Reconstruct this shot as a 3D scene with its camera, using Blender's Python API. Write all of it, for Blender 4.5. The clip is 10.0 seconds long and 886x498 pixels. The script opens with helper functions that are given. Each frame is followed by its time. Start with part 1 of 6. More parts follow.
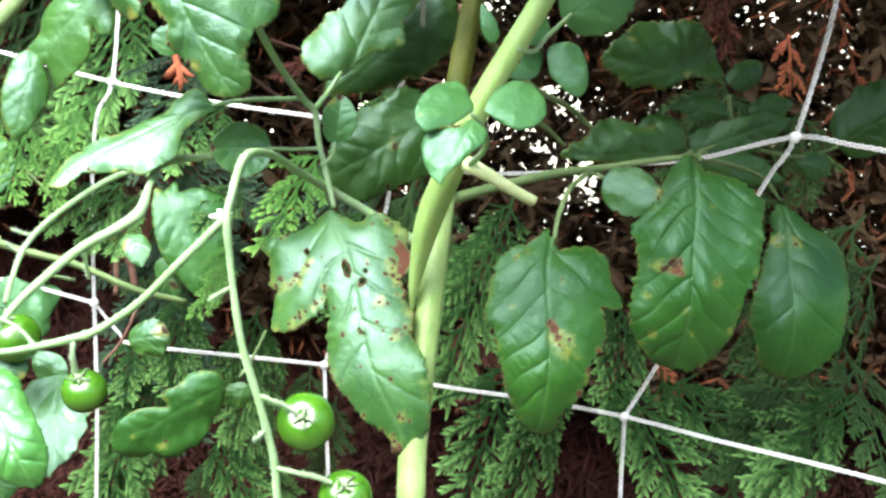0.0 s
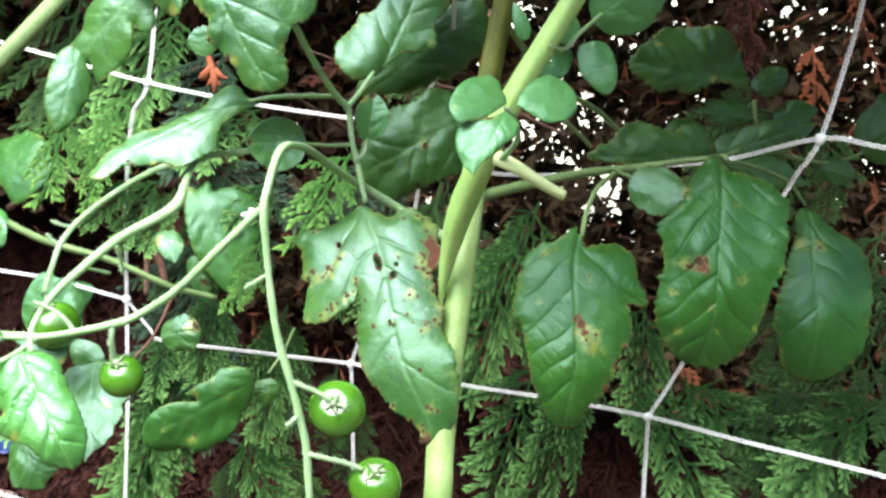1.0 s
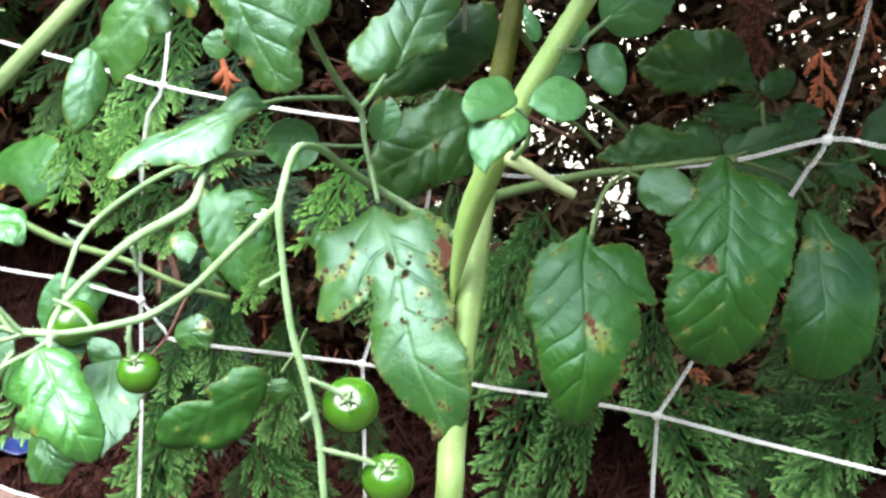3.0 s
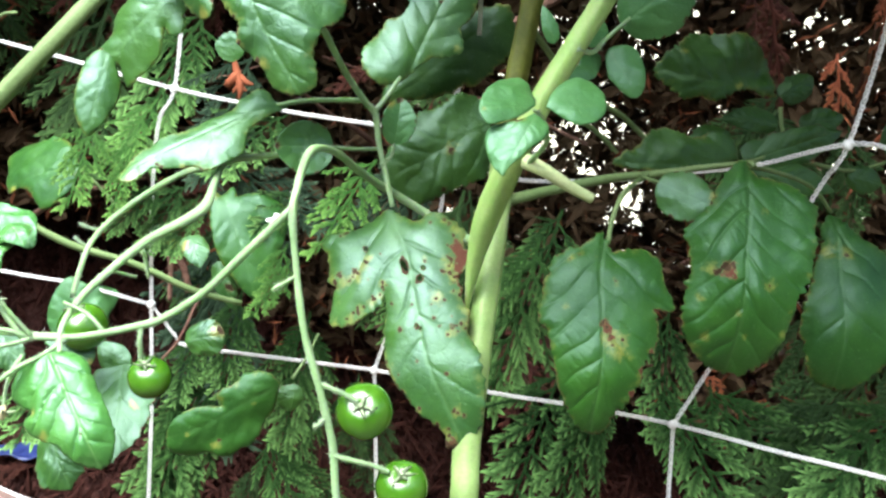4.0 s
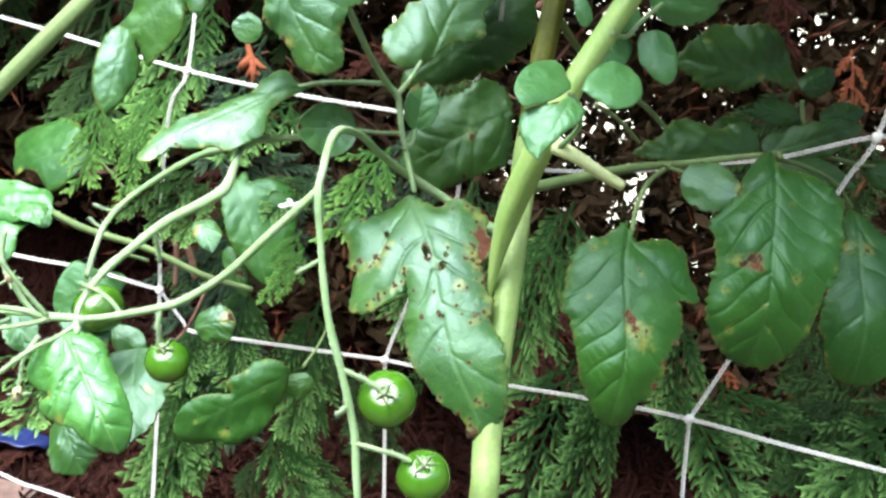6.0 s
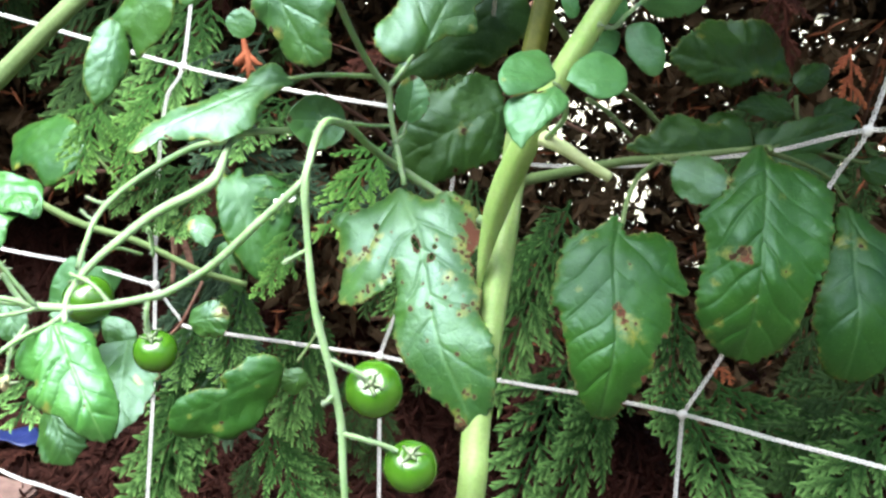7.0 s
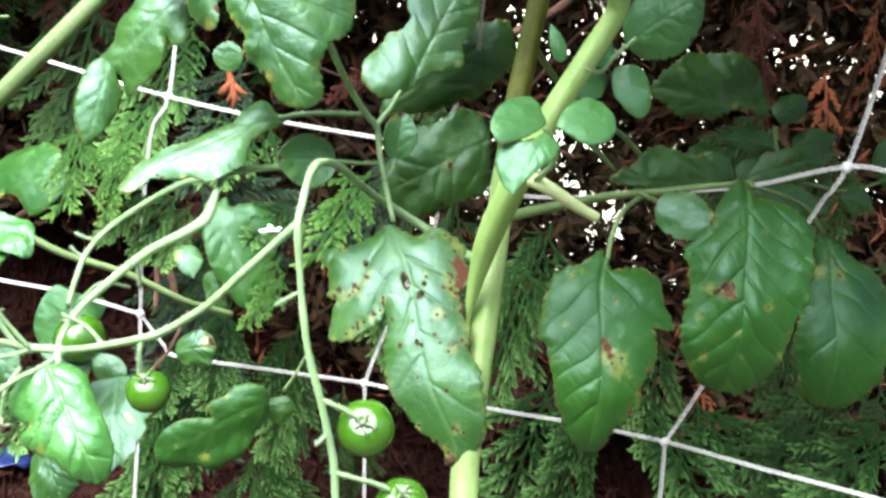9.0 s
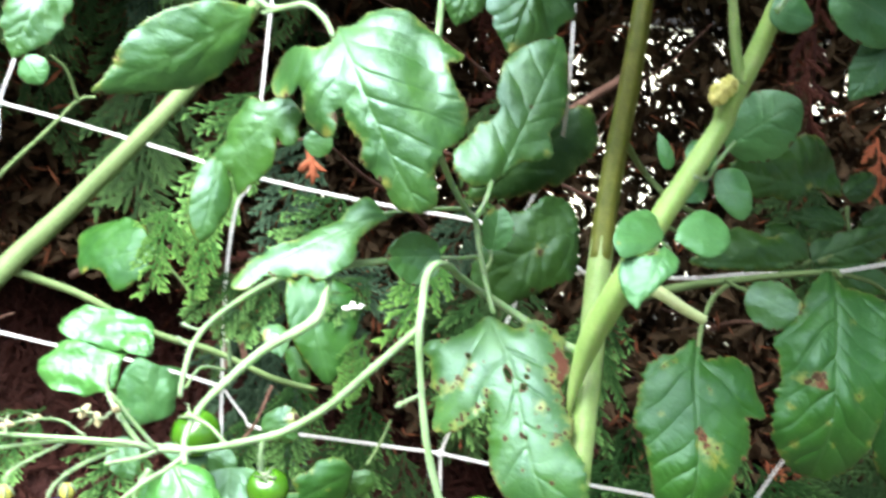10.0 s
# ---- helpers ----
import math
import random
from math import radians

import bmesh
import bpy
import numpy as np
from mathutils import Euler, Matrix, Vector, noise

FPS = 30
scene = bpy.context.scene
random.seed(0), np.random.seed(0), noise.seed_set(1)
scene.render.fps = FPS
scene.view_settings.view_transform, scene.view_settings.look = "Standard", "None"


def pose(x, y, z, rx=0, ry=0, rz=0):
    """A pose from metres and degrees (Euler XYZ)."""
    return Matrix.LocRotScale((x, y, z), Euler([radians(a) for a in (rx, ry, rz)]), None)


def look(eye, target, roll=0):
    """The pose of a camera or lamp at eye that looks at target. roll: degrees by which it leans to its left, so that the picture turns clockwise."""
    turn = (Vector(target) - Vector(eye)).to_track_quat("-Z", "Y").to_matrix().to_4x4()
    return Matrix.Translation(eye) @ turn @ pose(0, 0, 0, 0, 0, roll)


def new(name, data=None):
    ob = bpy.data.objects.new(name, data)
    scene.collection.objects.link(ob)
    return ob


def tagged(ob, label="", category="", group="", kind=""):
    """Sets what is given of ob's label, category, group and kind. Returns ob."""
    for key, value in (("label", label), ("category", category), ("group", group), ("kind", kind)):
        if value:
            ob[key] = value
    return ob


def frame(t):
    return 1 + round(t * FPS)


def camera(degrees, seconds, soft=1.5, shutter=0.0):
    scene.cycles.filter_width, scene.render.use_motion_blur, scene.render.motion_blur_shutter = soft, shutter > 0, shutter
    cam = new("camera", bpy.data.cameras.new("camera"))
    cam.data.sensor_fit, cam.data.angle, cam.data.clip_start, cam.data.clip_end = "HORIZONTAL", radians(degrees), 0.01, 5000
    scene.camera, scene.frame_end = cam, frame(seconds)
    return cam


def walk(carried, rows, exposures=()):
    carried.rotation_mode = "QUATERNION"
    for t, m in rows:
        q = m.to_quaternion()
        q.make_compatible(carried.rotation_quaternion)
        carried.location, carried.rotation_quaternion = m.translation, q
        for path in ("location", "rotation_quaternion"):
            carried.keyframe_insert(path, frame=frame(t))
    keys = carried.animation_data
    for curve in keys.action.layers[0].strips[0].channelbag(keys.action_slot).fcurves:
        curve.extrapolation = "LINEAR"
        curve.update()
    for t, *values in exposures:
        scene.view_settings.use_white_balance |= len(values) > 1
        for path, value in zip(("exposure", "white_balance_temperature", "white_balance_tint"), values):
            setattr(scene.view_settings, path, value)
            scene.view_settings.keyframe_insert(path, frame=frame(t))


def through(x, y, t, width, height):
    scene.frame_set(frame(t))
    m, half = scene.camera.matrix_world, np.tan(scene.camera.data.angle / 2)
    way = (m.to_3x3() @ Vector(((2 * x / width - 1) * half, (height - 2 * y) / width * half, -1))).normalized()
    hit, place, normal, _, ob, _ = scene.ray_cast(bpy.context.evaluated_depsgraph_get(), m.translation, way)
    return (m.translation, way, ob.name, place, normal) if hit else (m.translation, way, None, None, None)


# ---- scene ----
from mathutils import geometry

cam = camera(42.86, 10.0, 2.5, 0.5)
PATH = [
    (0.0, (0.00233, 0.03411, 0.59600), (0.01357, 0.61315, 0.43918), 4.182),
    (0.5, (-0.00285, 0.03154, 0.59566), (0.00338, 0.61100, 0.44012), 4.571),
    (1.0, (-0.00172, 0.02181, 0.58759), (-0.00142, 0.60328, 0.43959), 4.540),
    (1.5, (-0.00053, 0.01566, 0.58762), (-0.00290, 0.59722, 0.44007), 4.492),
    (2.0, (-0.00197, 0.01328, 0.58691), (-0.00284, 0.59506, 0.44019), 4.482),
    (2.2, (-0.0028, 0.0130, 0.5870), (-0.0040, 1.9520, 0.0980), 4.480),
    (3.3, (-0.0034, 0.0155, 0.5852), (-0.0220, 1.9560, 0.1040), 4.400),
    (3.5, (-0.00436, 0.01724, 0.58446), (-0.01040, 0.59966, 0.44040), 4.370),
    (4.0, (-0.00589, 0.02049, 0.58283), (-0.01506, 0.60348, 0.44127), 4.572),
    (4.5, (-0.00693, 0.02671, 0.58307), (-0.01950, 0.60985, 0.44238), 4.751),
    (5.0, (-0.01402, 0.03111, 0.57848), (-0.02387, 0.61488, 0.44023), 5.142),
    (5.5, (-0.01755, 0.03295, 0.58097), (-0.02566, 0.61488, 0.43504), 5.520),
    (5.7, (-0.0215, 0.0300, 0.5770), (-0.0295, 1.9720, 0.1000), 5.680),
    (6.8, (-0.0135, 0.0265, 0.5725), (-0.0390, 1.9690, 0.0970), 5.620),
    (7.0, (-0.01143, 0.02600, 0.57016), (-0.01960, 0.60929, 0.42975), 5.624),
    (7.5, (-0.01133, 0.02487, 0.57282), (-0.01683, 0.60774, 0.43056), 5.552),
    (8.0, (-0.01256, 0.02356, 0.57323), (-0.01330, 0.60648, 0.43108), 5.622),
    (8.5, (-0.01488, 0.02215, 0.57373), (-0.01025, 0.60547, 0.43334), 5.700),
    (9.0, (-0.02032, 0.02299, 0.58520), (-0.01420, 0.60719, 0.44855), 5.828),
    (9.2, (-0.0300, 0.0230, 0.5920), (-0.0030, 1.9720, 0.1430), 5.860),
    (9.5, (-0.04761, 0.02314, 0.60478), (-0.03793, 0.60800, 0.47121), 6.108),
    (9.7, (-0.0595, 0.0225, 0.6130), (-0.0160, 1.9710, 0.1630), 5.950),
    (10.0, (-0.06998, 0.01538, 0.61808), (-0.06641, 0.60178, 0.49110), 5.712),
]
walk(cam, [(t, look(eye, target, roll)) for t, eye, target, roll in PATH], [(0.0, 2.28, 6200, 9), (1.0, 2.10, 6200, 9), (2.0, 2.02, 6200, 9), (3.5, 1.97, 6200, 9), (5.5, 1.94, 6200, 9), (8.5, 2.00, 6200, 9), (9.5, 2.16, 6200, 9), (10.0, 2.18, 6200, 9)])

# ---- sky and sun: hazy light from high on the left, in front of the hedge ----
SUN_ELEVATION, SUN_AZIMUTH = 62.0, 214.0
world = bpy.data.worlds.new("world")
scene.world = world
world.use_nodes = True
wn, wl = world.node_tree.nodes, world.node_tree.links
sky = wn.new("ShaderNodeTexSky")
sky.sky_type, sky.sun_disc = "NISHITA", False
sky.sun_elevation, sky.sun_rotation = radians(SUN_ELEVATION), radians(SUN_AZIMUTH)
sky.dust_density, sky.ozone_density, sky.air_density = 6.0, 0.4, 0.65
wl.new(sky.outputs[0], wn["Background"].inputs[0])
wn["Background"].inputs[1].default_value = 0.15
sun = new("sun", bpy.data.lights.new("sun", "SUN"))
sun.data.energy, sun.data.angle, sun.data.color = 3.3, radians(60), (0.90, 0.98, 1.0)
el, az = radians(SUN_ELEVATION), radians(SUN_AZIMUTH)
sun_dir = Vector((math.sin(az) * math.cos(el), math.cos(az) * math.cos(el), math.sin(el)))
sun.matrix_world = look(sun_dir * 8, (0, 0, 0))

# ---- materials ----
def material(name):
    m = bpy.data.materials.new(name)
    m.use_nodes = True
    return m, m.node_tree.nodes, m.node_tree.links


def node(nodes, kind, **values):
    n = nodes.new(kind)
    for key, value in values.items():
        n.inputs[key.replace("_", " ")].default_value = value
    return n


def mixed(nodes, links, fac, a, b, blend="MIX"):
    """A colour mix; fac, a and b are sockets or plain values."""
    n = nodes.new("ShaderNodeMix")
    n.data_type, n.blend_type = "RGBA", blend
    for socket, value in ((n.inputs[0], fac), (n.inputs[6], a), (n.inputs[7], b)):
        if isinstance(value, bpy.types.NodeSocket):
            links.new(value, socket)
        elif isinstance(value, tuple):
            socket.default_value = (*value, 1.0)
        else:
            socket.default_value = value
    return n.outputs[2]


def noise_of(nodes, links, scale, detail=4.0, rough=0.55, vector=None):
    n = node(nodes, "ShaderNodeTexNoise", Scale=scale, Detail=detail, Roughness=rough)
    if vector is None:
        vector = nodes.new("ShaderNodeTexCoord").outputs["Object"]
    links.new(vector, n.inputs["Vector"])
    return n.outputs["Fac"]


def ramp(nodes, links, value, low, high, a=0.0, b=1.0):
    n = nodes.new("ShaderNodeMapRange")
    links.new(value, n.inputs[0])
    for i, v in enumerate((low, high, a, b)):
        n.inputs[i + 1].default_value = v
    return n.outputs[0]


def attribute(nodes, name):
    n = nodes.new("ShaderNodeAttribute")
    n.attribute_name = name
    return n.outputs["Fac"]


def bump(nodes, links, height, strength, distance, shader):
    n = node(nodes, "ShaderNodeBump", Strength=strength, Distance=distance)
    links.new(height, n.inputs["Height"])
    links.new(n.outputs[0], shader.inputs["Normal"])


def leaf_material(name, dark, light, vein, rough=0.42, through=0.22, spec=0.72, ior=1.5):
    """A tomato leaf: two greens in patches, paler veins, yellow and brown blemishes, a soft sheen and light that passes through."""
    m, n, l = material(name)
    shader = n["Principled BSDF"]
    rnd = n.new("ShaderNodeObjectInfo").outputs["Random"]
    patches = ramp(n, l, noise_of(n, l, 38.0, 5.0), 0.32, 0.68)
    col = mixed(n, l, patches, dark, light)
    fine = noise_of(n, l, 900.0, 2.0)
    col = mixed(n, l, ramp(n, l, fine, 0.3, 0.7, 0.0, 0.28), col, tuple(c * 0.55 for c in dark))
    col = mixed(n, l, ramp(n, l, rnd, 0.0, 1.0, 0.0, 0.25), col, tuple(c * 1.35 for c in light))
    col = mixed(n, l, ramp(n, l, attribute(n, "vein"), 0.0, 1.0, 0.0, 0.7), col, vein)
    col = mixed(n, l, ramp(n, l, noise_of(n, l, 650.0, 1.0), 0.68, 0.76, 0.0, 0.22), col, (0.20, 0.32, 0.16))
    col = mixed(n, l, ramp(n, l, noise_of(n, l, 95.0, 4.0, 0.65), 0.52, 0.72, 0.0, 0.4), col, tuple(0.5 * c + 0.5 * d for c, d in zip(light, vein)))
    wob = noise_of(n, l, 420.0, 5.0, 0.75)
    off = ramp(n, l, wob, 0.25, 0.75, -0.6, 0.6)
    soft_off = ramp(n, l, noise_of(n, l, 260.0, 5.0, 0.7), 0.25, 0.75, -0.42, 0.42)
    gates = []
    for attr, tone, tone2 in (("yellow", (0.34, 0.30, 0.055), (0.20, 0.23, 0.03)), ("rust", (0.065, 0.023, 0.014), (0.15, 0.060, 0.038)), ("brown", (0.022, 0.014, 0.008), (0.085, 0.050, 0.028))):
        add = n.new("ShaderNodeMath")
        l.new(attribute(n, attr), add.inputs[0])
        l.new(soft_off if attr == "yellow" else off, add.inputs[1])
        mask = ramp(n, l, add.outputs[0], *((0.15, 1.12) if attr == "yellow" else (0.38, 0.80)))
        gate = n.new("ShaderNodeMath")
        gate.operation = "MULTIPLY"
        l.new(mask, gate.inputs[0])
        l.new(ramp(n, l, attribute(n, attr), 0.02, 0.12), gate.inputs[1])
        gates.append(gate.outputs[0])
        if attr != "yellow":
            col = mixed(n, l, gate.outputs[0], col, (0.17, 0.145, 0.055))
            col = mixed(n, l, ramp(n, l, gate.outputs[0], 0.45, 0.8), col, mixed(n, l, wob, tone, tone2))
        else:
            col = mixed(n, l, gate.outputs[0], col, mixed(n, l, fine, tone, tone2))
    l.new(col, shader.inputs["Base Color"])
    dull = n.new("ShaderNodeMath")
    dull.operation = "MAXIMUM"
    l.new(gates[1], dull.inputs[0])
    l.new(gates[2], dull.inputs[1])
    gloss = ramp(n, l, noise_of(n, l, 120.0, 3.0), 0.3, 0.7, rough - 0.05, rough + 0.07)
    worn = n.new("ShaderNodeMath")
    worn.use_clamp = True
    l.new(gloss, worn.inputs[0])
    l.new(ramp(n, l, dull.outputs[0], 0.0, 1.0, 0.0, 0.35), worn.inputs[1])
    l.new(worn.outputs[0], shader.inputs["Roughness"])
    l.new(ramp(n, l, dull.outputs[0], 0.0, 1.0, spec, 0.12), shader.inputs["Specular IOR Level"])
    shader.inputs["Specular Tint"].default_value = (0.70, 0.97, 0.95, 1.0)
    shader.inputs["IOR"].default_value = ior
    shader.inputs["Sheen Weight"].default_value = 0.02
    shader.inputs["Sheen Roughness"].default_value = 0.5
    cells = node(n, "ShaderNodeTexVoronoi", Scale=230.0)
    cells.feature = "DISTANCE_TO_EDGE"
    l.new(n.new("ShaderNodeTexCoord").outputs["Object"], cells.inputs["Vector"])
    net = n.new("ShaderNodeMath")
    net.operation = "MULTIPLY_ADD"
    l.new(ramp(n, l, cells.outputs["Distance"], 0.0, 0.16), net.inputs[0])
    net.inputs[1].default_value = 0.45
    height = n.new("ShaderNodeMath")
    wrinkle = node(n, "ShaderNodeMath")
    wrinkle.operation = "MULTIPLY"
    l.new(noise_of(n, l, 75.0, 5.0, 0.55), wrinkle.inputs[0])
    wrinkle.inputs[1].default_value = 2.4
    l.new(wrinkle.outputs[0], height.inputs[0])
    l.new(noise_of(n, l, 420.0, 4.0, 0.6), net.inputs[2])
    l.new(net.outputs[0], height.inputs[1])
    bump(n, l, height.outputs[0], 0.24, 0.0006, shader)
    back = n.new("ShaderNodeBsdfTranslucent")
    l.new(mixed(n, l, 0.65, col, (0.30, 0.55, 0.03), "MULTIPLY"), back.inputs[0])
    blend = n.new("ShaderNodeMixShader")
    blend.inputs[0].default_value = through
    l.new(shader.outputs[0], blend.inputs[1])
    l.new(back.outputs[0], blend.inputs[2])
    l.new(blend.outputs[0], n["Material Output"].inputs[0])
    return m


def plain(name, a, b, scale, rough, fine=0.0, fine_scale=300.0, relief=0.3, depth=0.001, spec=0.5, glow=0.0):
    """Two tones in patches with a finer grain, and relief of its own."""
    m, n, l = material(name)
    shader = n["Principled BSDF"]
    col = mixed(n, l, ramp(n, l, noise_of(n, l, scale, 5.0, 0.6), 0.3, 0.7), a, b)
    if fine:
        col = mixed(n, l, ramp(n, l, noise_of(n, l, fine_scale, 3.0), 0.35, 0.75, 0.0, fine), col, tuple(c * 0.35 for c in a))
    l.new(col, shader.inputs["Base Color"])
    shader.inputs["Roughness"].default_value = rough
    shader.inputs["Specular IOR Level"].default_value = spec
    shader.inputs["Subsurface Weight"].default_value = glow
    shader.inputs["Subsurface Radius"].default_value = (0.6, 1.0, 0.3)
    shader.inputs["Subsurface Scale"].default_value = 0.006
    bump(n, l, noise_of(n, l, fine_scale, 4.0, 0.65), relief, depth, shader)
    return m


LEAF = leaf_material("tomato_leaf", (0.011, 0.064, 0.003), (0.042, 0.132, 0.006), (0.075, 0.17, 0.045), 0.47, 0.24, 1.0, 1.56)
LEAF_DEEP = leaf_material("deep_green_tomato_leaf", (0.010, 0.062, 0.004), (0.030, 0.110, 0.007), (0.06, 0.145, 0.035), 0.47, 0.24, 0.62)
LEAF_YOUNG = leaf_material("young_tomato_leaf", (0.042, 0.150, 0.030), (0.070, 0.205, 0.046), (0.11, 0.23, 0.07), 0.47, 0.28, 1.0)
LEAF_GLOSSY = leaf_material("glossy_tomato_leaf", (0.034, 0.150, 0.014), (0.062, 0.200, 0.028), (0.17, 0.31, 0.10), 0.46, 0.25, 0.82, 1.58)
# darker leaf green for leaflets further back, with shade mixed into the colour
LEAF_SHADED = leaf_material("shaded_tomato_leaf", (0.019, 0.066, 0.004), (0.034, 0.094, 0.007), (0.06, 0.13, 0.03), 0.46, 0.28, 0.62)
STEM = plain("tomato_stem", (0.165, 0.268, 0.122), (0.232, 0.345, 0.182), 60.0, 0.62, 0.25, 700.0, 0.45, 0.0008, spec=0.35, glow=0.5)
STEM_THICK = plain("thick_tomato_stem", (0.155, 0.250, 0.070), (0.235, 0.335, 0.120), 45.0, 0.55, 0.25, 650.0, 0.45, 0.0008, spec=0.4, glow=0.5)
STEM_SHOOT = plain("side_shoot_stem", (0.21, 0.34, 0.085), (0.29, 0.42, 0.14), 45.0, 0.55, 0.18, 650.0, 0.4, 0.0008, spec=0.4, glow=0.5)
# olive upper stem, darkened to stand in for the shade over it
STEM_SHADED = plain("olive_tomato_stem", (0.080, 0.100, 0.010), (0.150, 0.160, 0.022), 60.0, 0.62, 0.3, 600.0, 0.45, 0.0008, spec=0.3, glow=0.3)
STEM_DARK = plain("dark_tomato_stem", (0.105, 0.172, 0.055), (0.155, 0.230, 0.085), 50.0, 0.62, 0.3, 600.0, 0.45, 0.0008, spec=0.35)
CUT = plain("cut_stem", (0.38, 0.47, 0.20), (0.50, 0.57, 0.30), 120.0, 0.6, 0.25, 700.0, 0.4, 0.0005)
CALLUS = plain("yellow_callus", (0.40, 0.40, 0.08), (0.56, 0.53, 0.18), 300.0, 0.6, 0.3, 700.0, 0.6, 0.001)
SEPAL = plain("sepal", (0.10, 0.15, 0.07), (0.21, 0.26, 0.15), 300.0, 0.55, 0.3, 900.0, 0.4, 0.0004)
FRUIT = plain("green_tomato", (0.030, 0.104, 0.003), (0.048, 0.142, 0.007), 90.0, 0.25, 0.12, 1300.0, 0.04, 0.0002, spec=0.75, glow=0.2)
BUD = plain("flower_bud", (0.50, 0.42, 0.05), (0.35, 0.40, 0.09), 300.0, 0.55, 0.2, 900.0)
CORD = plain("white_nylon_cord", (0.66, 0.655, 0.64), (0.75, 0.745, 0.73), 70.0, 0.55, 0.12, 1500.0, 0.5, 0.0005)
PAVING = plain("pale_paving", (0.52, 0.49, 0.34), (0.62, 0.59, 0.43), 3.0, 0.85, 0.15, 60.0, 0.3, 0.003)
BOARD = plain("weathered_board", (0.14, 0.085, 0.07), (0.22, 0.14, 0.12), 30.0, 0.8, 0.4, 160.0, 0.5, 0.002)
BARK = plain("hedge_bark", (0.10, 0.05, 0.035), (0.19, 0.11, 0.08), 60.0, 0.9, 0.5, 300.0, 0.9, 0.003, 0.2)
BLUE = plain("blue_plastic", (0.015, 0.025, 0.11), (0.025, 0.04, 0.16), 60.0, 0.4)
WITHERED = plain("withered_flower", (0.30, 0.26, 0.13), (0.42, 0.37, 0.22), 300.0, 0.75, 0.3, 900.0, 0.5, 0.0005)
DROPPING = plain("white_dropping", (0.72, 0.73, 0.72), (0.85, 0.86, 0.85), 200.0, 0.7)


def frond_material(name, dark, light, tip, dead=False):
    """Scale foliage: object-wise variation; the attribute runs from inner parts darkened as shade to brighter young
    tips.
    """
    m, n, l = material(name)
    shader = n["Principled BSDF"]
    rnd = n.new("ShaderNodeObjectInfo").outputs["Random"]
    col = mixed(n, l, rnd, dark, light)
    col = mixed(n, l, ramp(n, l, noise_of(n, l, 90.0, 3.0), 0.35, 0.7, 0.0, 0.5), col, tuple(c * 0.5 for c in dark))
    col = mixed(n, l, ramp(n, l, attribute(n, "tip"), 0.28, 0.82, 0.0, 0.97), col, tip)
    l.new(col, shader.inputs["Base Color"])
    shader.inputs["Roughness"].default_value = 0.85 if dead else 0.62
    shader.inputs["Specular IOR Level"].default_value = 0.06
    bump(n, l, noise_of(n, l, 1200.0, 2.0), 0.6, 0.0006, shader)
    return m


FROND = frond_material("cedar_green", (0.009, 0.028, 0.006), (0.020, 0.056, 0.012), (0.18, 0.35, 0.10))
# darker copy of the cedar green: shade painted into the dimmer sprays
FROND_SHADED = frond_material("cedar_old", (0.015, 0.033, 0.010), (0.026, 0.056, 0.017), (0.060, 0.118, 0.034))
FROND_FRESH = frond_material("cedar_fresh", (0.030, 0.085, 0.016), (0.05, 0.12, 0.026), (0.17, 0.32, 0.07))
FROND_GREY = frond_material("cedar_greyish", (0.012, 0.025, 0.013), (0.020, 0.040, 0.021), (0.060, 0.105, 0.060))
FROND_DEAD = frond_material("cedar_dead", (0.19, 0.058, 0.028), (0.28, 0.09, 0.045), (0.36, 0.14, 0.055), True)
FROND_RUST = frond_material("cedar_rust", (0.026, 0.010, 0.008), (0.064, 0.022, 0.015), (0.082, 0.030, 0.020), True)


# ---- mesh helpers ----
def part(name, bm, mat, parent=None, label="", smooth=True):
    """Links a bmesh as ONE mesh object under a thing or a part."""
    me = bpy.data.meshes.new(name)
    bm.to_mesh(me)
    bm.free()
    me.materials.append(mat)
    if smooth:
        me.shade_smooth()
    ob = new(name, me)
    ob.parent = parent
    return tagged(ob, label)


def thing(name, label, category, at=(0, 0, 0), group="", kind=""):
    ob = new(name)
    ob.location = at
    ob.empty_display_size = 0.05
    return tagged(ob, label, category, group, kind)


def spline(points, steps):
    """Catmull-Rom through the points: rows of floats, steps samples a span."""
    p = np.array(points, float)
    p = np.vstack([2 * p[0] - p[1], p, 2 * p[-1] - p[-2]])
    out = []
    for i in range(1, len(p) - 2):
        for k in range(steps):
            t = k / steps
            a, b, c, d = p[i - 1 : i + 3]
            out.append(0.5 * (2 * b + (c - a) * t + (2 * a - 5 * b + 4 * c - d) * t * t + (3 * b - a - 3 * c + d) * t**3))
    return np.array(out + [p[-2]])


